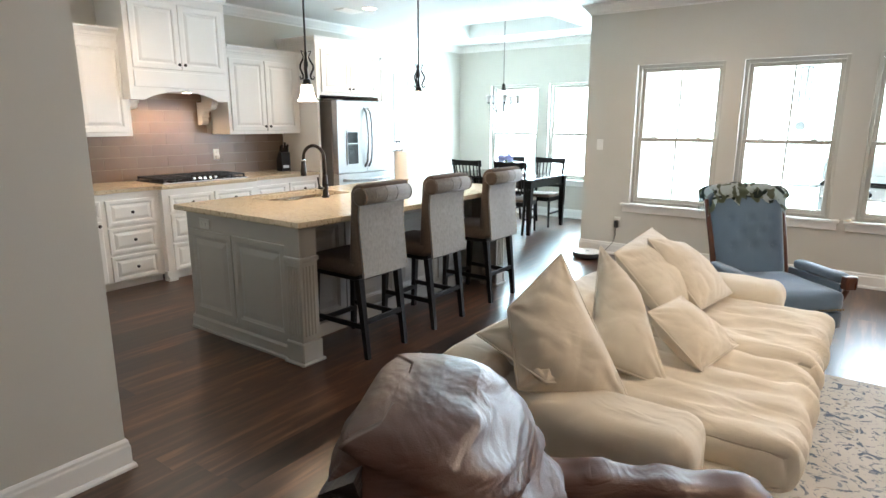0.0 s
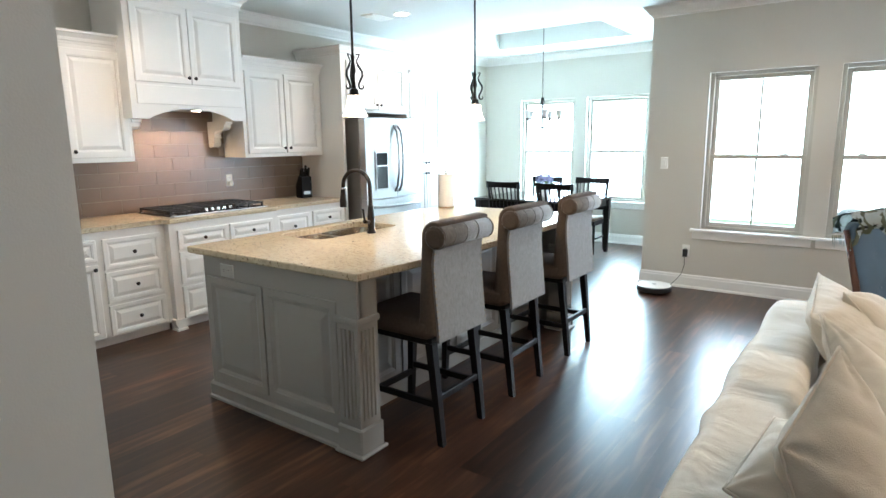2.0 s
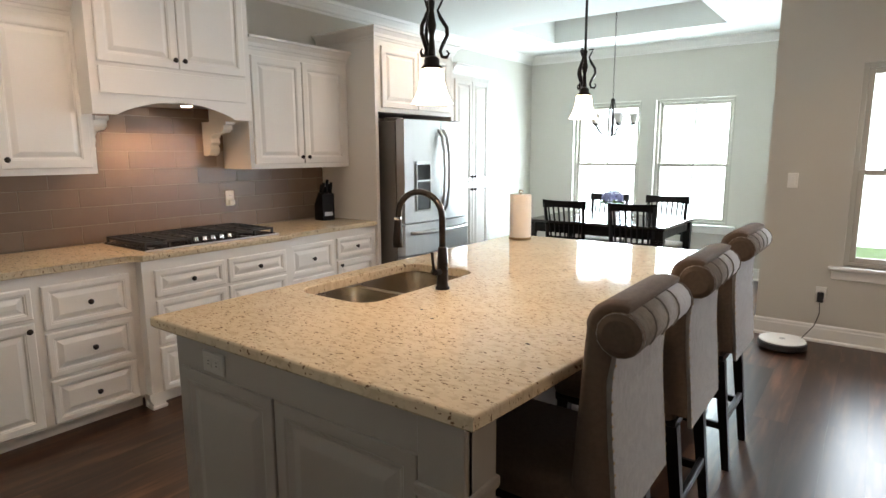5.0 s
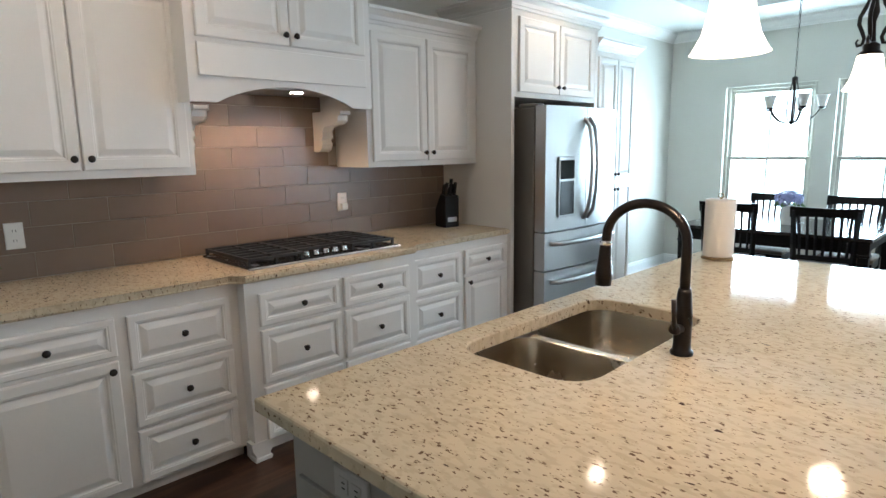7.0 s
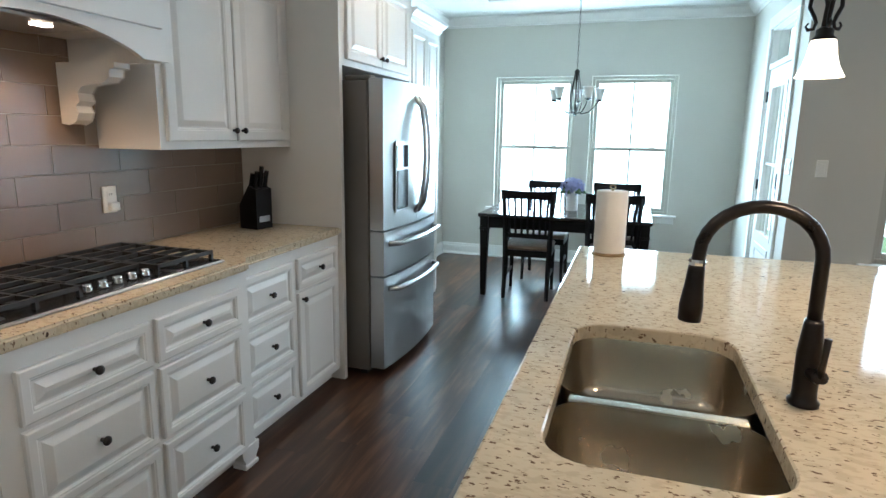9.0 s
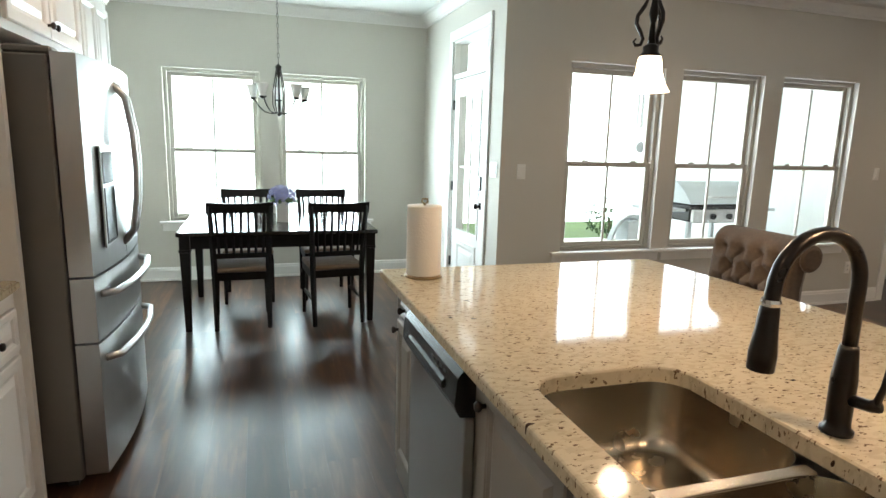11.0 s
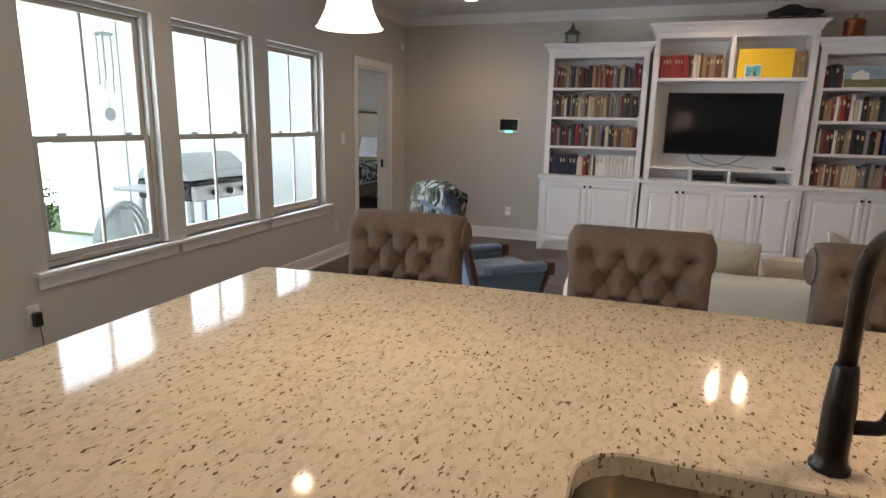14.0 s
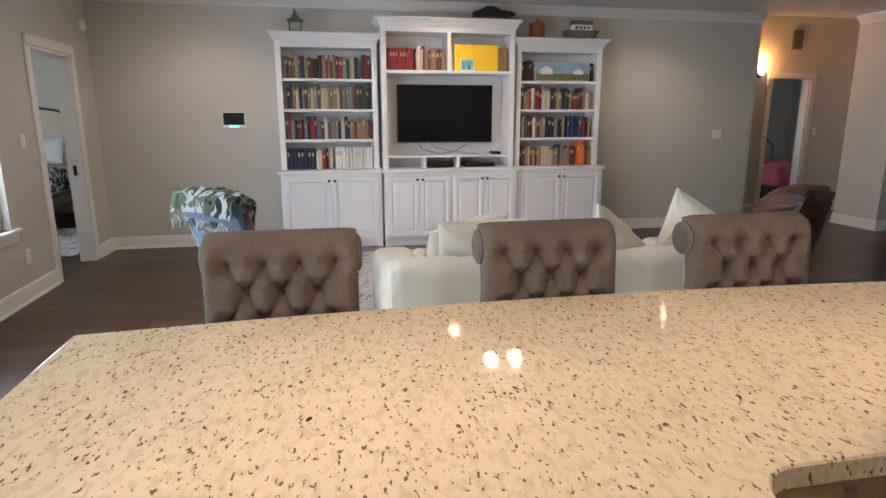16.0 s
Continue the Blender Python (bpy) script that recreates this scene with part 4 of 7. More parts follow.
sink = thing("kitchen_sink", "double-bowl stainless steel undermount sink", "sink", pose(0, 0, 0))
for y0, y1, dep in ((SY0 - 0.008, SYM - 0.015, 0.20), (SYM + 0.015, SY1 + 0.008, 0.17)):
    bm = bmesh.new()
    x0, x1 = SX0 - 0.008, SX1 + 0.008
    rs = [ring_at(bm, rounded(x0, x1, y0, y1, 0.08), 0.888), ring_at(bm, rounded(x0 + 0.01, x1 - 0.01, y0 + 0.01, y1 - 0.01, 0.08), 0.80), ring_at(bm, rounded(x0 + 0.018, x1 - 0.018, y0 + 0.018, y1 - 0.018, 0.08), 0.888 - dep + 0.03), ring_at(bm, rounded(x0 + 0.03, x1 - 0.03, y0 + 0.03, y1 - 0.03, 0.075), 0.888 - dep + 0.008), ring_at(bm, rounded(x0 + 0.055, x1 - 0.055, y0 + 0.055, y1 - 0.055, 0.06), 0.888 - dep)]
    loops(bm, rs)
    bm.faces.new(rs[-1])
    b = part("bowl", bm, STEEL_SINK, sink, "", None, True)
    part("drain", turned(((0.045, 0.001), (0.043, 0.004), (0.03, 0.004), (0.028, 0.002), (0, 0.002)), 18, ((x0 + x1) / 2, (y0 + y1) / 2, 0.888 - dep)), CHROME, b, "round steel drain")
part("divider", box(SX0 + 0.02, SX1 - 0.02, SYM - 0.016, SYM + 0.016, 0.876, 0.889, bev=0.004), STEEL_SINK, sink)
cloth = bmesh.new()
bmesh.ops.create_icosphere(cloth, subdivisions=2, radius=0.03, matrix=Matrix.Translation((-3.87, 2.92, 0.712)) @ Matrix.Diagonal((1.3, 0.8, 0.5, 1)))
solid("sink_stopper", cloth, PLATE, "small white plastic stopper lying in the sink", "stopper", smooth=True)

fc = thing("kitchen_faucet", "oil-rubbed bronze pull-down faucet with gooseneck spout", "faucet", pose(-3.513, 3.167, 0.9302, 0, 0, 94))
part("base", turned(((0.030, 0), (0.030, 0.008), (0.024, 0.014), (0.023, 0.03), (0.0235, 0.11), (0.018, 0.17), (0.016, 0.18), (0, 0.18)), 20), BRONZE, fc, "", None, True)
neck = [(0, 0, 0.17), (0, 0, 0.30)] + [(0, 0.112 - 0.112 * math.cos(math.pi * k / 14), 0.30 + 0.100 * math.sin(math.pi * k / 14)) for k in range(1, 15)] + [(0, 0.226, 0.275)]
part("spout", bar(neck, 0.0135, 12), BRONZE, fc, "", None, True)
part("spray_head", bar([(0, 0.226, 0.28), (0, 0.227, 0.268), (0, 0.228, 0.235), (0, 0.230, 0.19), (0, 0.231, 0.158)], [0.015, 0.017, 0.019, 0.024, 0.023], 14), BRONZE, fc, "pull-down spray head", None, True)
part("collar", turned(((0.0165, 0), (0.0175, 0.006), (0.0165, 0.012), (0, 0.012)), 14, (0, 0.226, 0.276)), CHROME, fc)
part("lever", bar([(-0.018, 0, 0.075), (-0.055, 0, 0.078), (-0.068, 0, 0.085)], [0.012, 0.012, 0.014], 10), BRONZE, fc, "", None, True)
part("lever_arm", bar([(-0.062, 0, 0.08), (-0.072, 0, 0.12), (-0.078, 0, 0.165)], [0.008, 0.006, 0.007], 8), BRONZE, fc, "", None, True)

pt = thing("paper_towel_roll", "white paper towel roll on a brass stand", "paper towel", pose(-3.955, 4.63, 0.9302))
part("stand_base", turned(((0.075, 0), (0.077, 0.006), (0.07, 0.012), (0, 0.012)), 28), BRASS, pt, "brass base", None, True)
bm = turned(((0.02, 0.013), (0.069, 0.013), (0.070, 0.016), (0.070, 0.288), (0.068, 0.292), (0.02, 0.292)), 40)
part("roll", bm, PAPER, pt, "", None, True)
part("stand_rod", bar([(0, 0, 0.01), (0, 0, 0.30)], 0.006, 8), BRASS, pt)
part("finial", bar([(0, 0, 0.296), (0.012, 0, 0.306), (0.010, 0, 0.318), (-0.010, 0, 0.318), (-0.012, 0, 0.306), (0, 0, 0.298)], 0.004, 6), BRASS, pt)

# ---- counter stools ----
def seg_distance(y, z, a, b):
    dy, dz = b[0] - a[0], b[1] - a[1]
    t = max(0.0, min(1.0, ((y - a[0]) * dy + (z - a[1]) * dz) / (dy * dy + dz * dz)))
    return math.hypot(y - a[0] - t * dy, z - a[1] - t * dz)


REAR = ((0.55, -0.258), (0.70, -0.246), (0.85, -0.232), (0.97, -0.226), (1.06, -0.240), (1.2, -0.25))


def rear_x(z):
    for (a, xa), (b, xb) in zip(REAR, REAR[1:]):
        if a <= z <= b:
            return xa + (xb - xa) * (z - a) / (b - a)
    return REAR[0][1]


def stool(m, label):
    s = thing("counter_stool", label, "stool", m, "stools at the island")
    # faces local +x; the back stands on the -x side
    bm = bmesh.new()
    bx(bm, -0.20, 0.27, -0.22, 0.22, 0.56, 0.67, bev=0.035, seg=3)
    part("seat", bm, STOOL, s, "", None, True)
    part("seat_frame", box(-0.20, 0.26, -0.205, 0.205, 0.535, 0.575, bev=0.006), ESPRESSO, s)
    # scrolled back: tufted front, linen rear
    nz, ny = 90, 80
    bt = [(-0.165, 0.60), (-0.185, 0.74), (-0.205, 0.88), (-0.225, 1.0), (-0.245, 1.075)]
    tufts = [(y, z) for r, z in enumerate((1.088, 1.003, 0.918, 0.833, 0.748)) for y in ((-0.15, -0.05, 0.05, 0.15) if r % 2 == 0 else (-0.10, 0.0, 0.10))]
    creases = [(a, b) for a in tufts for b in tufts if a < b and abs(a[1] - b[1]) > 0.05 and math.hypot(a[0] - b[0], a[1] - b[1]) < 0.115]
    bm = bmesh.new()
    grid = []
    for i in range(nz + 1):
        row = []
        for j in range(ny + 1):
            y = -0.215 + 0.43 * j / ny
            if i <= 74:
                z = 0.60 + 0.50 * i / 74
                x = -0.15 - (z - 0.6) * 0.06
                nx, nzz = 1.0, 0.0
            else:
                t = radians((i - 74) / (nz - 74) * 110)
                nx, nzz = math.cos(t), math.sin(t)
                x, z = -0.240 + 0.060 * nx, 1.10 + 0.060 * nzz
            dmin = min(math.hypot(y - a, z - b) for a, b in tufts)
            crease = min(seg_distance(y, z, a, b) for a, b in creases)
            puff = 0.040 * min(1.0, dmin / 0.050) ** 0.7 - 0.018 - 0.012 * math.exp(-(crease / 0.006) ** 2)
            edge = min(1.0, (0.215 - abs(y)) / 0.03) ** 0.5 if abs(y) < 0.215 else 0
            if i > 74:
                puff = puff * max(0.0, 1 - (i - 74) / (nz - 74)) + 0.004
            k = puff * edge + 0.010
            row.append(bm.verts.new((x + k * nx, y, z + k * nzz)))
        grid.append(row)
    for i in range(nz):
        for j in range(ny):
            bm.faces.new((grid[i][j], grid[i][j + 1], grid[i + 1][j + 1], grid[i + 1][j]))
    def behind(v, i):
        if i <= 74:
            return bm.verts.new((rear_x(v.co.z) + 0.012, v.co.y, v.co.z))
        return bm.verts.new((-0.240 + (v.co.x + 0.240) * 0.4, v.co.y, 1.10 + (v.co.z - 1.10) * 0.4))
    bl = [behind(grid[i][0], i) for i in range(nz + 1)]
    br = [behind(grid[i][ny], i) for i in range(nz + 1)]
    for i in range(nz):
        bm.faces.new((bl[i], br[i], br[i + 1], bl[i + 1]))
        bm.faces.new((grid[i][0], bl[i], bl[i + 1], grid[i + 1][0]))
        bm.faces.new((grid[i][ny], br[i], br[i + 1], grid[i + 1][ny]))
    bm.faces.new(grid[0] + [br[0], bl[0]])
    bm.faces.new(grid[nz] + [br[nz], bl[nz]])
    bk = part("backrest", bm, STOOL, s, "button-tufted brown tweed backrest", None, True)
    for a, b in tufts:
        x = -0.15 - (b - 0.6) * 0.06 - 0.020
        part("button", turned(((0.009, -0.002), (0.007, 0.004), (0, 0.006)), 8), STOOL, bk, "", pose(x + 0.013, a, b, 0, 90, 0), True)
    # the scroll rolls backwards over the top
    bm = bmesh.new()
    prof = [(-0.243 + 0.057 * math.cos(radians(t)), 1.098 + 0.057 * math.sin(radians(t))) for t in range(0, 360, 24)]
    extrude(bm, prof, "y", -0.222, 0.222)
    part("scroll", bm, STOOLBACK, s, "rolled linen top edge", None, True)
    for q in (-0.223, 0.223):
        part("scroll_end", bar([(-0.243, q - 0.016 * (1 if q > 0 else -1), 1.098), (-0.243, q - 0.002 * (1 if q > 0 else -1), 1.098), (-0.243, q + 0.006 * (1 if q > 0 else -1), 1.098)], [0.0585, 0.0575, 0.040], 20), STOOL, s)
    for q in (-0.11, -0.01, 0.09):
        part("scroll_pleat", bar([(-0.243 + 0.0585 * math.cos(radians(t)), q + 0.0002 * t, 1.098 + 0.0585 * math.sin(radians(t))) for t in range(20, 230, 20)], 0.003, 5), STOOLBACK, s)
    bm = prism([(rear_x(0.565 + 0.49 * k / 8), 0.565 + 0.49 * k / 8) for k in range(9)] + [(rear_x(0.565 + 0.49 * k / 8) + 0.014, 0.565 + 0.49 * k / 8) for k in range(8, -1, -1)], "y", -0.212, 0.212)
    part("back_panel", bm, STOOLBACK, s, "pale grey linen rear panel")
    for q in (-0.217, 0.217):
        for k in range(14):
            z = 0.60 + k * 0.032
            part("nail", turned(((0.005, 0), (0.004, 0.002), (0, 0.003)), 6), BRASS, s, "", pose(rear_x(z), q * 0.96, z, 0, -90, 0))
    for x, y, tx in ((0.225, -0.185, 0.25), (0.225, 0.185, 0.25), (-0.185, -0.185, -0.245), (-0.185, 0.185, -0.245)):
        bm = bmesh.new()
        a, b = 0.022, 0.016
        lo = [bm.verts.new((tx + i * b, y + j * b, 0)) for i, j in ((-1, -1), (1, -1), (1, 1), (-1, 1))]
        hi = [bm.verts.new((x + i * a, y + j * a, 0.55)) for i, j in ((-1, -1), (1, -1), (1, 1), (-1, 1))]
        loops(bm, [lo, hi])
        bm.faces.new(lo)
        bm.faces.new(hi)
        part("leg", bm, ESPRESSO, s)
    for y in (-0.185, 0.185):
        part("stretcher", box(-0.22, 0.235, y - 0.010, y + 0.010, 0.20, 0.235, bev=0.003), ESPRESSO, s)
    part("stretcher", box(0.225, 0.248, -0.175, 0.175, 0.155, 0.19, bev=0.003), ESPRESSO, s)
    part("stretcher", box(-0.232, -0.21, -0.175, 0.175, 0.235, 0.27, bev=0.003), ESPRESSO, s)
    return s


st = stool(pose(-2.79, 2.775, 0, 0, 0, 180) @ Matrix.Diagonal((1, 1, 0.97, 1)), "tufted brown tweed counter stool with a scrolled back at the island")
copy_thing(st, pose(-2.785, 3.485, 0, 0, 0, 180))
copy_thing(st, pose(-2.785, 4.30, 0, 0, 0, 179))

# ---- ceiling and pendant lights ----
def can_light(x, y, power):
    c = thing("ceiling_light", "round recessed ceiling light, lit", "ceiling light", pose(x, y, H - 0.004), "recessed ceiling lights")
    bm = bmesh.new()
    lathe(bm, ((0.095, 0.004), (0.095, 0.0), (0.088, -0.004), (0.068, -0.003), (0.064, 0.003), (0.064, 0.004)), 28)
    part("trim_ring", bm, PLATE, c)
    part("lens", turned(((0.063, 0.0015), (0.062, -0.001), (0, -0.001)), 24), BULB, c, "glowing lens")
    lamp("can_glow", "SPOT", pose(x, y, H - 0.012), power, (1.0, 0.80, 0.56), radius=0.05, spot=radians(140))


for x, y in ((-4.93, 5.25), (-4.93, 2.4), (1.95, 5.44), (1.95, 2.79), (1.95, 0.1), (-1.52, 5.47)):
    can_light(x, y, 27)
vent = thing("ceiling_vent", "white slatted ceiling air vent", "vent", pose(-5.22, 5.2, H - 0.006))
part("frame", box(-0.09, 0.09, -0.16, 0.16, -0.006, 0.005, bev=0.003), PLATE, vent)
for k in range(7):
    part("slat", box(-0.075 + k * 0.022, -0.062 + k * 0.022, -0.14, 0.14, -0.012, -0.0065), PLATE, vent)


def pendant(m, label):
    p = thing("pendant_lamp", label, "pendant lamp", m, "pendants over the island")
    part("rod", bar([(0, 0, 0.32), (0, 0, H - 1.66)], 0.007, 8), BRONZE, p)
    part("canopy", turned(((0.0, H - 1.66), (0.065, H - 1.66 - 0.001), (0.062, H - 1.66 - 0.02), (0.02, H - 1.66 - 0.035), (0, H - 1.66 - 0.035)), 20), BRONZE, p, "", None, True)
    part("stem", turned(((0.004, 0.15), (0.013, 0.155), (0.011, 0.18), (0.008, 0.22), (0.016, 0.25), (0.008, 0.30), (0.012, 0.33), (0, 0.335)), 12), BRONZE, p, "", None, True)
    for k in range(3):
        a = k * 2.094 + 0.5
        prof = ((0.018, 0.335), (0.040, 0.338), (0.030, 0.318), (0.020, 0.300), (0.030, 0.275), (0.050, 0.245), (0.052, 0.22), (0.036, 0.19), (0.028, 0.17), (0.034, 0.152), (0.050, 0.150), (0.058, 0.162), (0.050, 0.172))
        part("scroll_arm", bar([(r * math.cos(a), r * math.sin(a), z) for r, z in prof], [0.004] * 4 + [0.007] * 4 + [0.006] * 3 + [0.004, 0.003], 7), BRONZE, p, "", None, True)
    part("socket_cup", turned(((0.034, 0.108), (0.036, 0.118), (0.026, 0.128), (0.026, 0.145), (0.014, 0.155), (0, 0.155)), 18), BRONZE, p, "", None, True)
    bm = turned(((0.032, 0.120), (0.038, 0.105), (0.043, 0.07), (0.052, 0.035), (0.068, 0.004), (0.072, 0.0), (0.066, 0.003), (0.049, 0.036), (0.040, 0.07), (0.034, 0.105), (0.028, 0.118)), 28)
    part("shade", bm, SHADE, p, "glowing white bell-shaped glass shade", None, True)
    bm = bmesh.new()
    bmesh.ops.create_uvsphere(bm, u_segments=12, v_segments=8, radius=0.022, matrix=Matrix.Translation((0, 0, 0.055)))
    part("bulb", bm, BULB, p, "", None, True)
    x, y, z = m.translation
    lamp("pendant_glow", "POINT", pose(x, y, z - 0.01), 9, (1.0, 0.76, 0.50), radius=0.05)


pendant(pose(-3.332, 2.868, 1.655), "wrought bronze pendant lamp with a lit bell glass shade")
pendant(pose(-3.325, 4.123, 1.66), "wrought bronze pendant lamp with a lit bell glass shade")

# ---- dining corner ----
tb = thing("dining_table", "dark espresso rectangular dining table with square tapered legs", "table", pose(-4.43, 7.55, 0))
part("tabletop", box(-0.75, 0.75, -0.57, 0.57, 0.735, 0.768, bev=0.006, seg=2), TABLEWOOD, tb, "glossy dark tabletop")
bm = bmesh.new()
bx(bm, -0.66, 0.66, -0.52, -0.495, 0.635, 0.735)
bx(bm, -0.66, 0.66, 0.495, 0.52, 0.635, 0.735)
bx(bm, -0.70, -0.675, -0.47, 0.47, 0.635, 0.735)
bx(bm, 0.675, 0.70, -0.47, 0.47, 0.635, 0.735)
part("apron", bm, ESPRESSO, tb)
for sx in (-1, 1):
    for sy in (-1, 1):
        bm = bmesh.new()
        cx, cy = sx * 0.695, sy * 0.515
        rs = [[bm.verts.new((cx + i * h, cy + j * h, z)) for i, j in ((-1, -1), (1, -1), (1, 1), (-1, 1))] for h, z in ((0.022, 0.0), (0.036, 0.60), (0.036, 0.615), (0.042, 0.617), (0.042, 0.635), (0.037, 0.637), (0.037, 0.734))]
        loops(bm, rs)
        bm.faces.new(rs[0])
        bm.faces.new(rs[-1])
        part("leg", bm, ESPRESSO, tb)


def dining_chair(m):
    c = thing("dining_chair", "dark espresso slat-back dining chair with a brown padded seat", "chair", m, "chairs round the table")
    part("seat", box(-0.215, 0.215, -0.19, 0.23, 0.445, 0.485, bev=0.015, seg=2), SEATFAB, c, "brown fabric seat pad", None, True)
    bm = bmesh.new()
    for a in ((-0.21, 0.21, -0.19, -0.165), (-0.21, 0.21, 0.20, 0.225), (-0.21, -0.185, -0.165, 0.20), (0.185, 0.21, -0.165, 0.20)):
        bx(bm, *a, 0.385, 0.445)
    part("seat_frame", bm, ESPRESSO, c)
    for sx in (-1, 1):
        part("front_leg", bar([(sx * 0.20, 0.21, 0), (sx * 0.195, 0.205, 0.40)], [0.014, 0.021], 4), ESPRESSO, c)
        part("back_post", bar([(sx * 0.195, -0.235, 0), (sx * 0.195, -0.195, 0.25), (sx * 0.197, -0.185, 0.45), (sx * 0.205, -0.205, 0.70), (sx * 0.215, -0.255, 0.965)], [0.017, 0.022, 0.024, 0.022, 0.018], 4), ESPRESSO, c)
        part("side_stretcher", box(sx * 0.195 - 0.009, sx * 0.195 + 0.009, -0.20, 0.20, 0.19, 0.215), ESPRESSO, c)
    crest = bmesh.new()
    n = 10
    rows = []
    for k in range(n + 1):
        u = -1 + 2 * k / n
        x, yb = u * 0.24, -0.245 - 0.02 * (1 - u * u)
        zt, zb = 0.995 - 0.008 * (1 - u * u), 0.905 + 0.012 * (1 - u * u)
        rows.append([crest.verts.new(p) for p in ((x, yb - 0.018, zt), (x, yb + 0.006, zt), (x, yb + 0.022, zb), (x, yb, zb))])
    for a, b in zip(rows, rows[1:]):
        for q in range(4):
            crest.faces.new((a[q], a[(q + 1) % 4], b[(q + 1) % 4], b[q]))
    crest.faces.new(rows[0])
    crest.faces.new(rows[-1])
    part("crest_rail", crest, ESPRESSO, c)
    part("lower_rail", box(-0.19, 0.19, -0.205, -0.185, 0.56, 0.60), ESPRESSO, c)
    for k in range(7):
        x = -0.159 + k * 0.053
        part("slat", bar([(x, -0.196, 0.595), (x * 1.04, -0.213, 0.74), (x * 1.1, -0.248 - 0.01 * (1 - (x / 0.2) ** 2), 0.925)], [0.0105, 0.0115, 0.0105], 4), ESPRESSO, c)
    return c


ch = dining_chair(pose(-4.735, 7.22, 0, 0, 0, 2))
copy_thing(ch, pose(-4.02, 7.19, 0, 0, 0, 6))
copy_thing(ch, pose(-4.69, 7.96, 0, 0, 0, 180))
copy_thing(ch, pose(-4.00, 7.96, 0, 0, 0, 182))

vs = thing("flower_vase", "white ceramic vase with a blue hydrangea bunch on the dining table", "vase", pose(-4.40, 7.52, 0.7685))
part("vase", turned(((0.05, 0), (0.055, 0.01), (0.055, 0.17), (0.058, 0.18), (0.05, 0.18), (0.048, 0.15), (0, 0.15)), 24), CERAMIC, vs, "", None, True)
bm = bmesh.new()
for k in range(170):
    v = Vector((random.gauss(0, 1), random.gauss(0, 1), random.gauss(0.25, 0.8))).normalized()
    c = Vector((0, 0, 0.225)) + Vector((v.x * 0.115, v.y * 0.115, v.z * 0.085)) * random.uniform(0.8, 1.05)
    q = v.to_track_quat("Z", "Y").to_matrix().to_4x4()
    for a in range(4):
        d = Matrix.Rotation(a * math.pi / 2 + k, 4, "Z")
        vv = [bm.verts.new((Matrix.Translation(c) @ q @ d) @ Vector(p)) for p in ((0, 0, 0), (0.013, -0.008, 0.004), (0.020, 0, 0.002), (0.013, 0.008, 0.004))]
        bm.faces.new(vv)
part("hydrangea", bm, PETAL, vs, "pale blue and lilac petals")
bm = bmesh.new()
for k in range(7):
    a = k * 0.9
    sweep(bm, [(0.03 * math.cos(a), 0.03 * math.sin(a), 0.17), (0.09 * math.cos(a), 0.09 * math.sin(a), 0.19), (0.14 * math.cos(a), 0.14 * math.sin(a), 0.165)], [0.004, 0.022, 0.002], 4)
part("leaves", bm, LEAF, vs)

cd = thing("chandelier", "bronze chandelier with five arms and frosted glass shades on a chain", "chandelier", pose(-4.41, 7.43, 1.645))
part("column", turned(((0.0, 0.0), (0.012, 0.005), (0.02, 0.02), (0.010, 0.04), (0.014, 0.07), (0.010, 0.12), (0.008, 0.30), (0.022, 0.37), (0.026, 0.395), (0.012, 0.405), (0, 0.42)), 14), BRONZE, cd, "", None, True)
for k in range(5):
    a = k * 1.2566 + 0.3
    ca, sa = math.cos(a), math.sin(a)
    part("arm", bar([(r * ca, r * sa, z) for r, z in ((0.018, 0.38), (0.03, 0.30), (0.05, 0.20), (0.055, 0.10), (0.035, 0.035))], 0.0045, 6), BRONZE, cd, "", None, True)
    arm = part("arm", bar([(r * ca, r * sa, z) for r, z in ((0.012, 0.035), (0.06, 0.02), (0.12, 0.035), (0.17, 0.08), (0.20, 0.13), (0.215, 0.135))], 0.006, 6), BRONZE, cd, "", None, True)
    part("cup", turned(((0.006, 0.125), (0.03, 0.138), (0.032, 0.145), (0.015, 0.148), (0.013, 0.165), (0, 0.165)), 12, (0.215 * ca, 0.215 * sa, 0)), BRONZE, arm, "", None, True)
    part("shade", turned(((0.020, 0.146), (0.030, 0.17), (0.035, 0.20), (0.043, 0.230), (0.053, 0.245), (0.050, 0.245), (0.040, 0.228), (0.032, 0.20), (0.027, 0.172), (0.017, 0.15)), 20, (0.215 * ca, 0.215 * sa, 0)), FROST, arm, "frosted glass shade", None, True)
n = 26
for k in range(n):
    z = 0.42 + k * 0.0375
    ring = [(0.008 * math.cos(t), 0, z + 0.02 + 0.022 * math.sin(t)) if k % 2 else (0, 0.008 * math.cos(t), z + 0.02 + 0.022 * math.sin(t)) for t in [2 * math.pi * q / 8 for q in range(9)]]
    part("chain_link", bar(ring, 0.0022, 5), BRONZE, cd)
part("canopy", turned(((0.0, H + 0.26 - 1.645), (0.06, H + 0.259 - 1.645), (0.055, H + 0.235 - 1.645), (0.01, H + 0.225 - 1.645), (0, H + 0.225 - 1.645)), 18), BRONZE, cd, "", None, True)

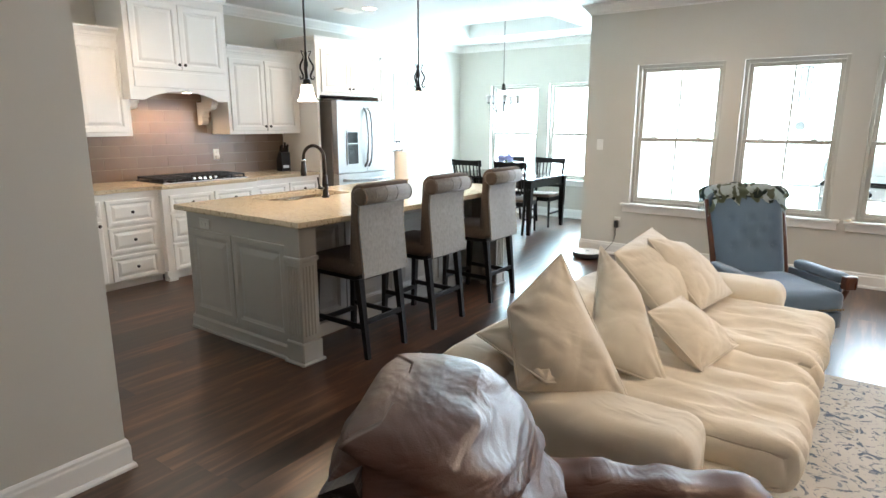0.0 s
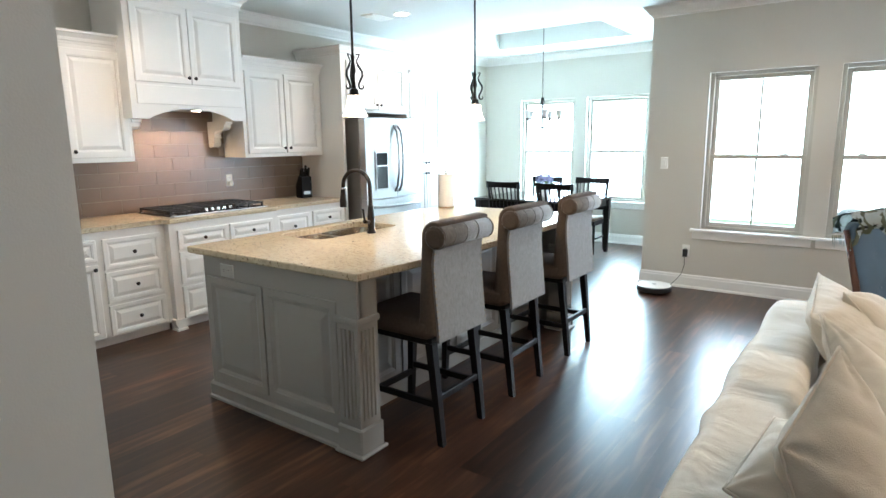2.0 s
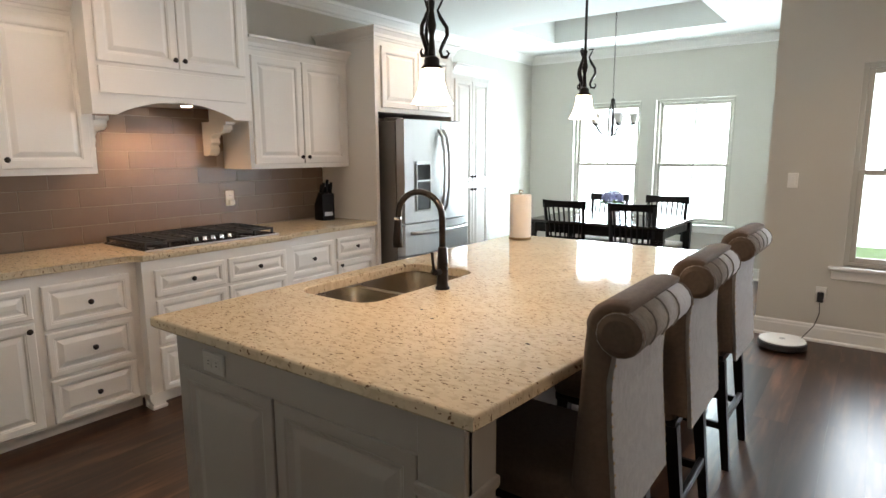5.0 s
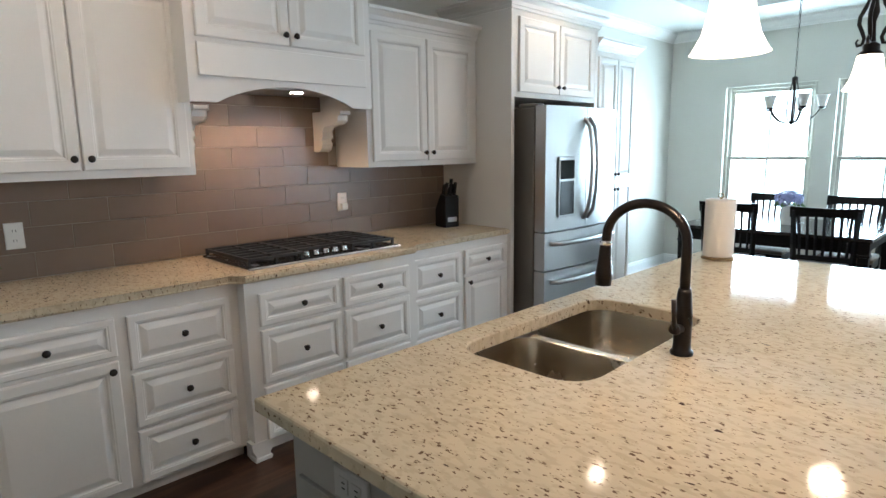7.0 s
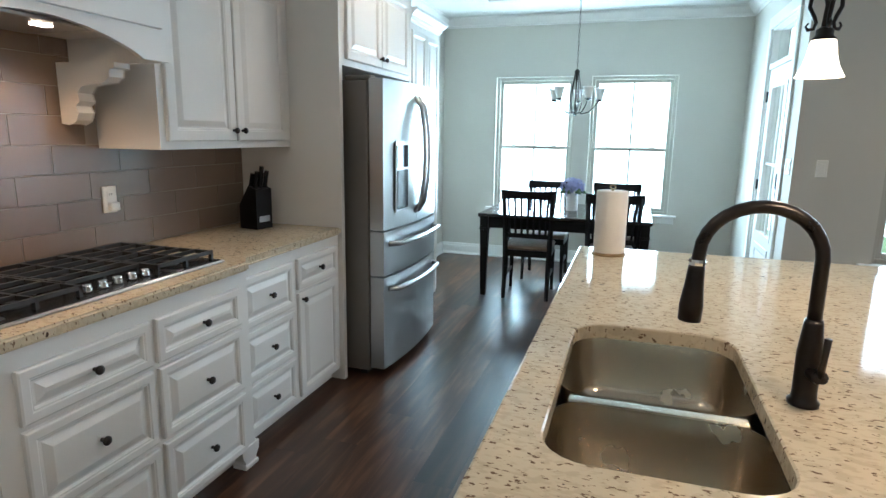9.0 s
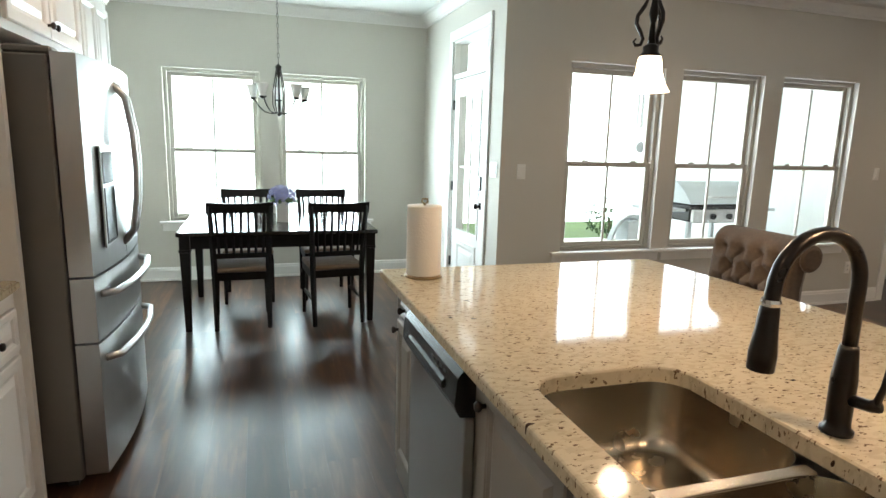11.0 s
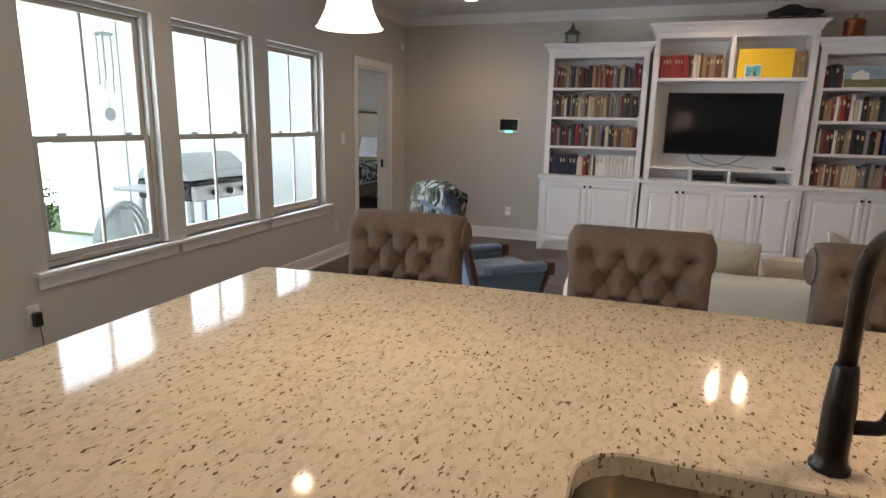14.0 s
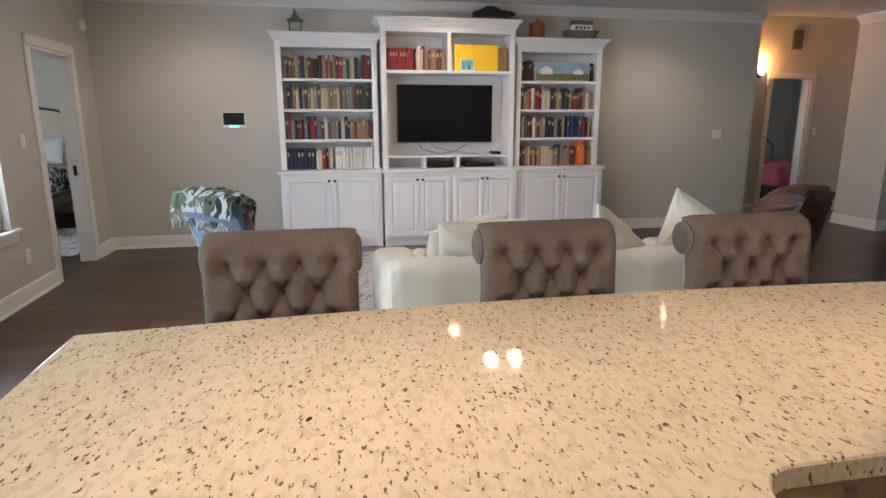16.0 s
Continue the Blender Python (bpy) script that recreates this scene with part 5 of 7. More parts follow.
# door to the garden with its transom, in the east wall of the dining corner (faces -x; local x runs south)
gd = thing("door_1", "white glazed garden door with transom, keypad lock and knob", "door", pose(-2.8, 7.81, 0, 0, 0, -90), kind="structure")
W = 0.88
bm = bmesh.new()
bx(bm, 0, 0.022, 0.0, 0.13, 0, 2.40)
bx(bm, W - 0.022, W, 0.0, 0.13, 0, 2.40)
bx(bm, 0.022, W - 0.022, 0.0, 0.13, 2.055, 2.10)
bx(bm, 0.022, W - 0.022, 0.0, 0.13, 2.38, 2.40)
part("door_frame", bm, TRIM, gd)
bm = bmesh.new()
for a in ((-0.085, 0.0, 0.0, 2.40), (W, W + 0.085, 0.0, 2.40)):
    bx(bm, a[0], a[1], -0.020, -0.0005, a[2], a[3], bev=0.004)
bx(bm, -0.085, W + 0.085, -0.022, -0.0005, 2.402, 2.495, bev=0.004)
part("casing", bm, TRIM, gd)
leaf = bmesh.new()
x0, x1, gx0, gx1, gz0, gz1 = 0.025, W - 0.025, 0.165, 0.715, 0.66, 1.90
for a in ((x0, gx0, 0.008, 2.05), (gx1, x1, 0.008, 2.05), (gx0, gx1, 0.008, gz0), (gx0, gx1, gz1, 2.05)):
    bx(leaf, a[0], a[1], 0.012, 0.056, a[2], a[3])
lf = part("door_leaf", leaf, TRIM, gd)
bm = bmesh.new()
for a in ((gx0 - 0.02, gx0 + 0.012, gz0 - 0.02, gz1 + 0.02), (gx1 - 0.012, gx1 + 0.02, gz0 - 0.02, gz1 + 0.02), (gx0 + 0.012, gx1 - 0.012, gz0 - 0.02, gz0 + 0.012), (gx0 + 0.012, gx1 - 0.012, gz1 - 0.012, gz1 + 0.02)):
    bx(bm, a[0], a[1], 0.004, 0.012, a[2], a[3], bev=0.003)
part("glazing_bead", bm, TRIM, lf)
part("muntin", box(gx0, gx1, 0.026, 0.042, 1.245, 1.265), TRIM, lf)
part("muntin", box((gx0 + gx1) / 2 - 0.01, (gx0 + gx1) / 2 + 0.01, 0.027, 0.041, gz0, gz1), TRIM, lf)
part("lower_panel", panel(0.52, 0.44, END), TRIM, lf, "", pose(0.18, 0.012, 0.13))
g = part("pane", box(gx0, gx1, 0.032, 0.036, gz0, gz1), GLASS, lf)
g.visible_shadow = False
g = part("transom_pane", box(0.022, W - 0.022, 0.05, 0.054, 2.10, 2.38), GLASS, gd)
g.visible_shadow = False
part("keypad_lock", box(x1 - 0.095, x1 - 0.03, -0.012, 0.012, 1.08, 1.20, bev=0.006), BLACK, lf, "black keypad lock")
part("door_knob", turned(((0.030, 0), (0.030, 0.008), (0.012, 0.012), (0.012, 0.03), (0.027, 0.045), (0.027, 0.058), (0, 0.065)), 16), BLACK, lf, "black round knob", pose(x1 - 0.062, 0.012, 0.945, 90, 0, 0), True)
for z in (0.28, 1.02, 1.78):
    part("hinge", box(0.015, 0.032, -0.004, 0.012, z, z + 0.09), BLACK, lf, "black hinge")
outlet(pose(-2.8, 6.72, 1.27, 0, 0, -90), "white double light switch beside the garden door", toggle=True, gangs=2, name="light_switch")
outlet(pose(-2.62, 6.6, 1.265), "white light switch on the greige wall", toggle=True, name="light_switch")

# ---- living room ----
outlet(pose(1.175, 6.6, 1.285), "white light switch on the greige wall", toggle=True, name="light_switch")
outlet(pose(0.98, 6.6, 0.36), "white blank wall plate low on the wall", name="power_outlet")
outlet(pose(2.9, -1.05, 1.25, 0, 0, -90), "white double light switch on the greige wall", toggle=True, gangs=2, name="light_switch")
outlet(pose(2.9, 5.14, 0.36, 0, 0, -90), "white power outlet with a plug-in adapter", cover=True)
outlet(pose(-2.36, 6.6, 0.385), "white outlet with a black charger plugged in")
ad = thing("wall_charger", "black charger plugged into the wall outlet with thin cable", "charger", pose(-2.36, 6.588, 0.36))
part("plug", box(-0.022, 0.022, -0.036, 0.0, -0.035, 0.045, bev=0.005), PLASTIC, ad)
part("cable", bar([(0, -0.03, -0.035), (0.005, -0.035, -0.12), (-0.02, -0.05, -0.22), (-0.08, -0.12, -0.30), (-0.13, -0.25, -0.352), (-0.16, -0.30, -0.352)], 0.003, 5), PLASTIC, ad, "thin cable")

rv = thing("robot_vacuum", "white and black round robot vacuum on the floor by the wall", "robot vacuum", pose(-2.56, 6.25, 0.0))
part("body", turned(((0.0, 0.012), (0.15, 0.012), (0.168, 0.022), (0.168, 0.06), (0.162, 0.068), (0, 0.068)), 36), PLASTIC, rv, "black rim", None, False)
part("top_cover", turned(((0.160, 0.0685), (0.155, 0.076), (0.0, 0.078)), 36), PLATE, rv, "white top cover", None, False)
part("button", turned(((0.022, 0.078), (0.02, 0.081), (0, 0.081)), 16), STEEL, rv)
part("wheels", box(-0.11, 0.11, -0.03, 0.03, 0.0, 0.03), PLASTIC, rv)

# door casing to the bedroom, open door leaf
bd = thing("door_2", "white cased open doorway to a bedroom", "door", pose(0, 0, 0), kind="structure")
bm = bmesh.new()
bx(bm, 1.505, 1.525, 6.6, 6.74, 0, 2.08)
bx(bm, 2.33, 2.35, 6.6, 6.74, 0, 2.08)
bx(bm, 1.525, 2.33, 6.6, 6.74, 2.06, 2.08)
part("door_frame", bm, TRIM, bd)
bm = bmesh.new()
bx(bm, 1.42, 1.505, 6.58, 6.5995, 0, 2.08, bev=0.004)
bx(bm, 2.35, 2.435, 6.58, 6.5995, 0, 2.08, bev=0.004)
bx(bm, 1.42, 2.435, 6.578, 6.5995, 2.082, 2.17, bev=0.004)
part("casing", bm, TRIM, bd)
part("strike_plate", box(2.326, 2.3295, 6.66, 6.69, 0.90, 1.0), BLACK, bd, "black strike plate")

sn = thing("motion_sensor", "small white motion sensor high in the corner", "sensor", pose(2.72, 6.595, 2.41))
part("body", box(-0.03, 0.03, -0.045, 0.0, -0.05, 0.05, bev=0.012, seg=2), PLATE, sn)
part("lens", box(-0.02, 0.02, -0.050, -0.0445, -0.03, 0.005, bev=0.002), FROST, sn)
wp = thing("wall_control_panel", "black wall tablet in a white frame with a green status glow", "control panel", pose(2.9, 5.17, 1.45, 0, 0, -90))
part("frame", box(-0.125, 0.125, -0.022, -0.0005, -0.085, 0.09, bev=0.006), PLATE, wp)
part("screen", box(-0.115, 0.115, -0.026, -0.0225, -0.055, 0.082, bev=0.002), SCREEN, wp, "dark touch screen")
part("status_light", box(-0.045, 0.045, -0.0245, -0.0225, -0.078, -0.064), material("green_led", (0.1, 0.9, 0.6), 0.4, emit=6.0, emit_color=(0.05, 1.0, 0.55)), wp, "green status light")

for x, y in ((2.40, 6.22), (2.62, 6.08)):
    sm = thing("smoke_detector", "small round white detector on the ceiling", "smoke detector", pose(x, y, H))
    part("body", turned(((0.0, -0.001), (0.055, -0.001), (0.055, -0.02), (0.045, -0.032), (0, -0.035)), 20), PLATE, sm, "", None, True)

# built-in bookcase along the east wall (fronts face -x; local x runs south from y = 4.675)
BC = pose(2.899, 4.675, 0, 0, 0, -90)
UNITS = ((0.0, 1.145, 0.47, 0.31, 2.29), (1.145, 2.75, 0.52, 0.36, 2.47), (2.75, 3.865, 0.47, 0.31, 2.29))
SHELVES = (0.905, 1.235, 1.57, 1.90)
for i, (a, b, dep, sd, topz) in enumerate(UNITS):
    w = b - a
    c = thing("base_cabinet", "white raised-panel cabinet at the foot of the built-in bookcase", "cabinet", BC @ pose(a, 0, 0), "bookcase base cabinets")
    part("body", box(0.012, w - 0.012, -dep, -0.001, 0.09, 0.855), SHELF, c)
    part("toe_kick", box(0.03, w - 0.03, -dep + 0.05, -0.001, 0.0, 0.09), SHELF, c)
    for fx in (0.012, w - 0.10):
        part("foot", prism(((fx, 0), (fx + 0.06, 0), (fx + 0.075, 0.05), (fx + 0.088, 0.09), (fx, 0.09)) if fx < 0.1 else ((fx + 0.028, 0), (fx + 0.088, 0), (fx + 0.088, 0.09), (fx, 0.09), (fx + 0.013, 0.05)), "y", -dep, -dep + 0.05), SHELF, c)
    nd = 4 if i == 1 else 2
    dw_ = (w - 0.10 - (0.03 if nd == 4 else 0)) / nd
    for k in range(nd):
        dx = 0.05 + k * dw_ + (0.03 if nd == 4 and k > 1 else 0)
        front(c, "door", dx + 0.003, 0.12, dw_ - 0.006, 0.70, -dep, [(dw_ - 0.035 if k % 2 == 0 else 0.028, 0.66)], SHELF, 0.055)
    part("top_board", box(-0.012 if i != 1 else -0.02, w + (0.012 if i != 1 else 0.02), -dep - 0.028, -0.001, 0.857 + (0.0012 if i == 1 else 0), 0.893 + (0.0015 if i == 1 else 0), bev=0.008, seg=2), SHELF, c)
    s = thing("bookcase", "white built-in bookcase with open shelves and crown moulding" if i != 1 else "white built-in media bookcase with a niche for the television", "bookcase", BC @ pose(a, 0, 0.895), "built-in bookcase units")
    hz = topz - 0.895
    st_ = 0.06
    part("side_panel", box(0.02, 0.02 + st_, -sd, -0.02, 0, hz), SHELF, s)
    part("side_panel", box(w - 0.02 - st_, w - 0.02, -sd, -0.02, 0, hz), SHELF, s)
    part("back_panel", box(0.02, w - 0.02, -0.02, -0.002, 0, hz), SHELF, s)
    part("top_rail", box(0.02 + st_, w - 0.02 - st_, -sd, -0.021, hz - 0.06, hz), SHELF, s)
    part("crown", moulding(bmesh.new(), [(0.02, -0.003), (0.02, -sd), (w - 0.02, -sd), (w - 0.02, -0.003)], [(-o * 1.1, z + hz) for o, z in CABCROWN]), SHELF, s)
    part("top_cap", box(-0.03, w + 0.03, -sd - 0.045, -0.003, hz + 0.0925, hz + 0.098), SHELF, s)
    xi, xj = 0.02 + st_, w - 0.02 - st_
    if i != 1:
        for z in SHELVES[1:]:
            part("shelf", box(xi, xj, -sd + 0.006, -0.021, z - 0.895 - 0.03, z - 0.895, bev=0.003), SHELF, s)
    else:
        part("shelf", box(xi, xj, -sd + 0.002, -0.021, 1.965 - 0.895, 2.0 - 0.895, bev=0.003), SHELF, s)
        part("shelf", box(xi, xj, -sd + 0.002, -0.021, 1.015 - 0.895, 1.04 - 0.895, bev=0.003), SHELF, s)
        part("divider", box(w / 2 - 0.022, w / 2 + 0.022, -sd + 0.004, -0.021, 2.0 - 0.895, hz - 0.06), SHELF, s)
        for q in (xi + 0.435, xi + 0.83):
            part("divider", box(q - 0.015, q + 0.015, -sd + 0.004, -0.021, 0.0, 1.015 - 0.895), SHELF, s)

tv = thing("television", "black flat-screen television mounted in the bookcase niche", "television", BC @ pose(1.358, -0.16, 1.183))
part("bezel", box(0, 1.15, -0.045, 0.0, 0, 0.668, bev=0.004), PLASTIC, tv)
part("screen", box(0.012, 1.138, -0.0475, -0.0455, 0.018, 0.656), SCREEN, tv, "glossy dark screen")
part("wall_mount", box(0.40, 0.73, 0.0005, 0.135, 0.18, 0.46), PLASTIC, tv)
part("cable", bar([(0.25, -0.02, 0.0), (0.30, -0.02, -0.08), (0.42, -0.02, -0.115), (0.55, -0.03, -0.13), (0.70, -0.02, -0.10), (0.82, -0.02, -0.03), (0.85, -0.02, 0.0)], 0.004, 5), PLASTIC, tv)
part("cable", bar([(0.40, -0.02, 0.0), (0.44, -0.02, -0.05), (0.60, -0.02, -0.095), (0.85, -0.03, -0.125), (0.98, -0.03, -0.135)], 0.003, 5), PLASTIC, tv)
for nm, lab, cat, x, w, h, z in (("media_box", "black media box on the bookcase", "media player", 1.99, 0.30, 0.05, 0.8965), ("media_box", "black disc player in a bookcase slot", "disc player", 2.16, 0.36, 0.045, 0.8965), ("set_top_box", "small black set-top box on the niche shelf", "media player", 2.50, 0.09, 0.035, 1.041)):
    o = thing(nm, lab, cat, BC @ pose(x - (0.28 if nm == "media_box" and w == 0.30 else 0.0), -0.33, z))
    part("case", box(0, w, 0, 0.2, 0, h, bev=0.005), PLASTIC, o)
    part("front_strip", box(0.02, w - 0.02, -0.002, -0.0005, h * 0.35, h * 0.65), SCREEN, o)

# books
SPINES = [material("book_%s" % n, c, 0.6, vary=0.18, scale=14, grain=0.15, per_object=0.15) for n, c in (("red", (0.28, 0.03, 0.025)), ("maroon", (0.13, 0.02, 0.025)), ("navy", (0.016, 0.020, 0.045)), ("black", (0.02, 0.02, 0.022)), ("white", (0.66, 0.64, 0.60)), ("cream", (0.52, 0.44, 0.32)), ("tan", (0.33, 0.20, 0.11)), ("brown", (0.11, 0.055, 0.03)), ("green", (0.045, 0.06, 0.04)), ("teal", (0.09, 0.13, 0.13)), ("grey", (0.22, 0.22, 0.23)), ("yellow", (0.85, 0.55, 0.02)), ("orange", (0.72, 0.16, 0.03)), ("blue", (0.04, 0.07, 0.20)), ("olive", (0.24, 0.19, 0.09)))]
PAGES = material("book_pages", (0.62, 0.56, 0.45), 0.9, vary=0.1, scale=60)
GILT = material("spine_bars", (0.55, 0.45, 0.25), 0.5, vary=0.1)
NAMES = [m.name[5:] for m in SPINES]
cover_mesh, page_mesh, band_mesh = {}, None, None


def book(m, w, h, d, col, band=False):
    """A book standing upright: spine to local -y, width along x."""
    global page_mesh, band_mesh
    if col not in cover_mesh:
        bm = bmesh.new()
        extrude(bm, ((0, 0.04), (0.10, 0.008), (0.30, 0.0), (0.70, 0.0), (0.90, 0.008), (1, 0.04), (1, 1), (0.90, 1), (0.90, 0.07), (0.10, 0.07), (0.10, 1), (0, 1)), "z", 0, 1)
        me = bpy.data.meshes.new("book_cover")
        bm.to_mesh(me)
        bm.free()
        me.materials.append(SPINES[NAMES.index(col)])
        cover_mesh[col] = me
    if page_mesh is None:
        bm = box(0.105, 0.895, 0.075, 0.97, 0.02, 0.975)
        page_mesh = bpy.data.meshes.new("pages")
        bm.to_mesh(page_mesh)
        bm.free()
        page_mesh.materials.append(PAGES)
        bm = box(0.25, 0.75, -0.012, -0.002, 0.62, 0.80)
        band_mesh = bpy.data.meshes.new("spine_label")
        bm.to_mesh(band_mesh)
        bm.free()
        band_mesh.materials.append(GILT)
    o = new("book", cover_mesh[col])
    o.matrix_basis = m @ Matrix.Diagonal((w, d, h, 1))
    tagged(o, "upright hardback book with a %s spine on a shelf" % col, "book", "books on the shelves")
    p = new("pages", page_mesh)
    p.parent = o
    if band:
        p = new("spine_label", band_mesh)
        p.parent = o
    return o


MIX = ["black", "brown", "cream", "tan", "maroon", "grey", "white", "green", "navy", "brown", "olive", "black", "teal", "red", "cream", "tan"]


def shelf_run(x0, x1, z, sd, cols, hmin, hmax, wmin=0.018, wmax=0.042, seq=None):
    x, k = x0, 0
    while True:
        w = random.uniform(wmin, wmax)
        if x + w > x1:
            break
        col = seq[k] if seq and k < len(seq) else random.choice(cols)
        h = random.uniform(hmin, hmax)
        d = random.uniform(0.15, 0.20)
        book(BC @ pose(x, -sd + 0.02 + random.uniform(0, 0.02), z + 0.0012, 0, random.choice((0, 0, 0, 0, 0.8)), 0), w, h, d, col, random.random() < 0.55)
        x += w + 0.0015
        k += 1


L0, L1, R0, R1, SD = 0.085, 1.06, 2.835, 3.78, 0.31
shelf_run(L0, L1 - 0.09, 1.90, SD, MIX, 0.19, 0.26)
shelf_run(L1 - 0.085, L1, 1.90, SD, ["maroon"], 0.25, 0.27, 0.035, 0.042)
shelf_run(L0, L1, 1.57, SD, MIX + ["cream", "olive"], 0.20, 0.27)
shelf_run(L0, L1, 1.235, SD, MIX + ["white", "grey"], 0.19, 0.26)
shelf_run(L0, 0.40, 0.8955, SD, ["navy"], 0.235, 0.24, 0.036, 0.038)
shelf_run(0.405, 0.62, 0.8955, SD, MIX, 0.19, 0.25)
shelf_run(0.625, L1, 0.8955, SD, ["white"], 0.245, 0.25, 0.036, 0.040)
shelf_run(R0, R0 + 0.20, 1.90, SD, ["navy", "black", "maroon"], 0.18, 0.26)
shelf_run(R1 - 0.13, R1, 1.90, SD, ["navy", "black", "grey"], 0.17, 0.24)
shelf_run(R0, R1, 1.57, SD, MIX, 0.19, 0.26)
shelf_run(R0, R0 + 0.60, 1.235, SD, MIX, 0.19, 0.26)
shelf_run(R0 + 0.61, R0 + 0.80, 1.235, SD, ["blue", "navy"], 0.24, 0.26)
shelf_run(R0 + 0.81, R1, 1.235, SD, MIX, 0.18, 0.25)
shelf_run(R0, R0 + 0.74, 0.8955, SD, MIX + ["cream", "tan"], 0.19, 0.26)
shelf_run(R0 + 0.75, R0 + 0.86, 0.8955, SD, ["orange"], 0.27, 0.29, 0.03, 0.036)
shelf_run(R0 + 0.865, R1, 0.8955, SD, ["cream", "olive", "red"], 0.18, 0.25)
shelf_run(1.235, 1.55, 2.0, 0.36, ["red"], 0.235, 0.24, 0.026, 0.030)
shelf_run(1.55, 1.90, 2.0, 0.36, ["brown", "white", "cream", "tan"], 0.20, 0.26)
shelf_run(2.53, 2.65, 2.0, 0.36, ["olive", "brown", "tan"], 0.24, 0.28)
yb = book(BC @ pose(2.01, -0.335, 2.001), 0.52, 0.29, 0.03, "yellow")
tagged(yb, "large bright yellow book standing face out on the shelf", "book")
pc = thing("small_picture", "small turquoise picture leaning on the yellow book", "picture", BC @ pose(2.08, -0.352, 2.001))
part("mount", box(0, 0.16, 0.0, 0.008, 0, 0.13), PLATE, pc)
part("print", box(0.012, 0.148, -0.0015, -0.0003, 0.012, 0.118), blotch_material("seaside_print", (0.10, 0.45, 0.50), ((0.05, 0.08, 0.05), (0.6, 0.55, 0.45)), 16, 0.54), pc)
pg = thing("painted_panel", "unframed farmhouse landscape painting leaning on the shelf", "painting", BC @ pose(3.0, -0.30, 1.901) @ Matrix.Diagonal((1.15, 1, 1.05, 1)))
part("board", box(0, 0.60, 0.0, 0.012, 0, 0.20), PLATE, pg)
part("sky", box(0.004, 0.596, -0.0014, -0.0003, 0.085, 0.196), material("painted_sky", (0.30, 0.42, 0.52), 0.6, vary=0.3, scale=10), pg)
part("field", box(0.004, 0.596, -0.0014, -0.0003, 0.004, 0.084), material("painted_field", (0.20, 0.20, 0.09), 0.6, vary=0.4, scale=18), pg)
for x, w, h in ((0.06, 0.13, 0.09), (0.42, 0.11, 0.06)):
    part("house", prism(((x, 0.075), (x + w, 0.075), (x + w, 0.075 + h * 0.6), (x + w / 2, 0.075 + h), (x, 0.075 + h * 0.6)), "y", -0.0028, -0.0016), PLATE, pg)

# ornaments on top
COPPER = material("copper", (0.42, 0.15, 0.07), 0.35, 0.9, vary=0.25, scale=14)
VERDI = material("verdigris_metal", (0.10, 0.14, 0.10), 0.55, 0.4, vary=0.3, scale=20)
ln = thing("lantern", "small green metal lantern on top of the bookcase", "lantern", BC @ pose(0.25, -0.20, 2.389))
part("base", box(-0.075, 0.075, -0.075, 0.075, 0, 0.02, bev=0.004), VERDI, ln)
for sx in (-0.062, 0.062):
    for sy in (-0.062, 0.062):
        part("post", bar([(sx, sy, 0.02), (sx, sy, 0.12)], 0.006, 6), VERDI, ln)
g = part("glass", box(-0.052, 0.052, -0.052, 0.052, 0.021, 0.118), GLASS, ln)
bm = bmesh.new()
lathe(bm, ((0.10, 0.12), (0.095, 0.128), (0.04, 0.165), (0.03, 0.17), (0.035, 0.18), (0.018, 0.20), (0.022, 0.215), (0.008, 0.225), (0.012, 0.24), (0, 0.25)), 8)
part("roof", bm, VERDI, ln)
mc = thing("model_car", "dark antique model car on a wooden base", "model car", BC @ pose(2.22, -0.22, 2.569))
part("base", box(0, 0.56, -0.07, 0.07, 0, 0.035, bev=0.006), MAHOGANY, mc)
bm = prism(((0.03, 0.055), (0.53, 0.055), (0.54, 0.09), (0.50, 0.105), (0.36, 0.11), (0.30, 0.155), (0.20, 0.16), (0.13, 0.115), (0.03, 0.10)), "y", -0.05, 0.05)
bmesh.ops.bevel(bm, geom=list(bm.edges), offset=0.01, segments=2, affect="EDGES")
part("body", bm, BLACK, mc)
for x in (0.11, 0.43):
    for y in (-0.058, 0.044):
        part("wheel", bar([(x, y, 0.07), (x, y + 0.016, 0.07)], 0.034, 14), PLASTIC, mc)
cp = thing("copper_canister", "lidded copper canister on top of the bookcase", "canister", BC @ pose(3.05, -0.19, 2.389))
part("body", turned(((0.085, 0), (0.092, 0.01), (0.092, 0.15), (0.098, 0.155), (0.095, 0.165), (0, 0.17)), 24), COPPER, cp, "", None, True)
part("lid", turned(((0.096, 0.166), (0.07, 0.185), (0.02, 0.195), (0.008, 0.21), (0.016, 0.225), (0, 0.24)), 20), COPPER, cp, "", None, True)
ar = thing("wooden_ark", "weathered wooden model ark with a white cabin", "model", BC @ pose(3.41, -0.20, 2.389))
DRIFT = material("weathered_wood", (0.16, 0.13, 0.10), 0.8, vary=0.3, scale=10, grain=0.5, grain_scale=60)
part("hull", prism(((0.04, 0.0), (0.34, 0.0), (0.40, 0.10), (-0.02, 0.10)), "y", -0.08, 0.08), DRIFT, ar)
part("cabin", box(0.08, 0.31, -0.05, 0.05, 0.1005, 0.17), PLATE, ar)
part("roof", prism(((-0.065, 0.168), (0.065, 0.168), (0.0, 0.225)), "x", 0.06, 0.33), DRIFT, ar)
for k in range(4):
    part("window", box(0.105 + k * 0.05, 0.13 + k * 0.05, -0.0515, -0.0503, 0.12, 0.15), PLASTIC, ar)

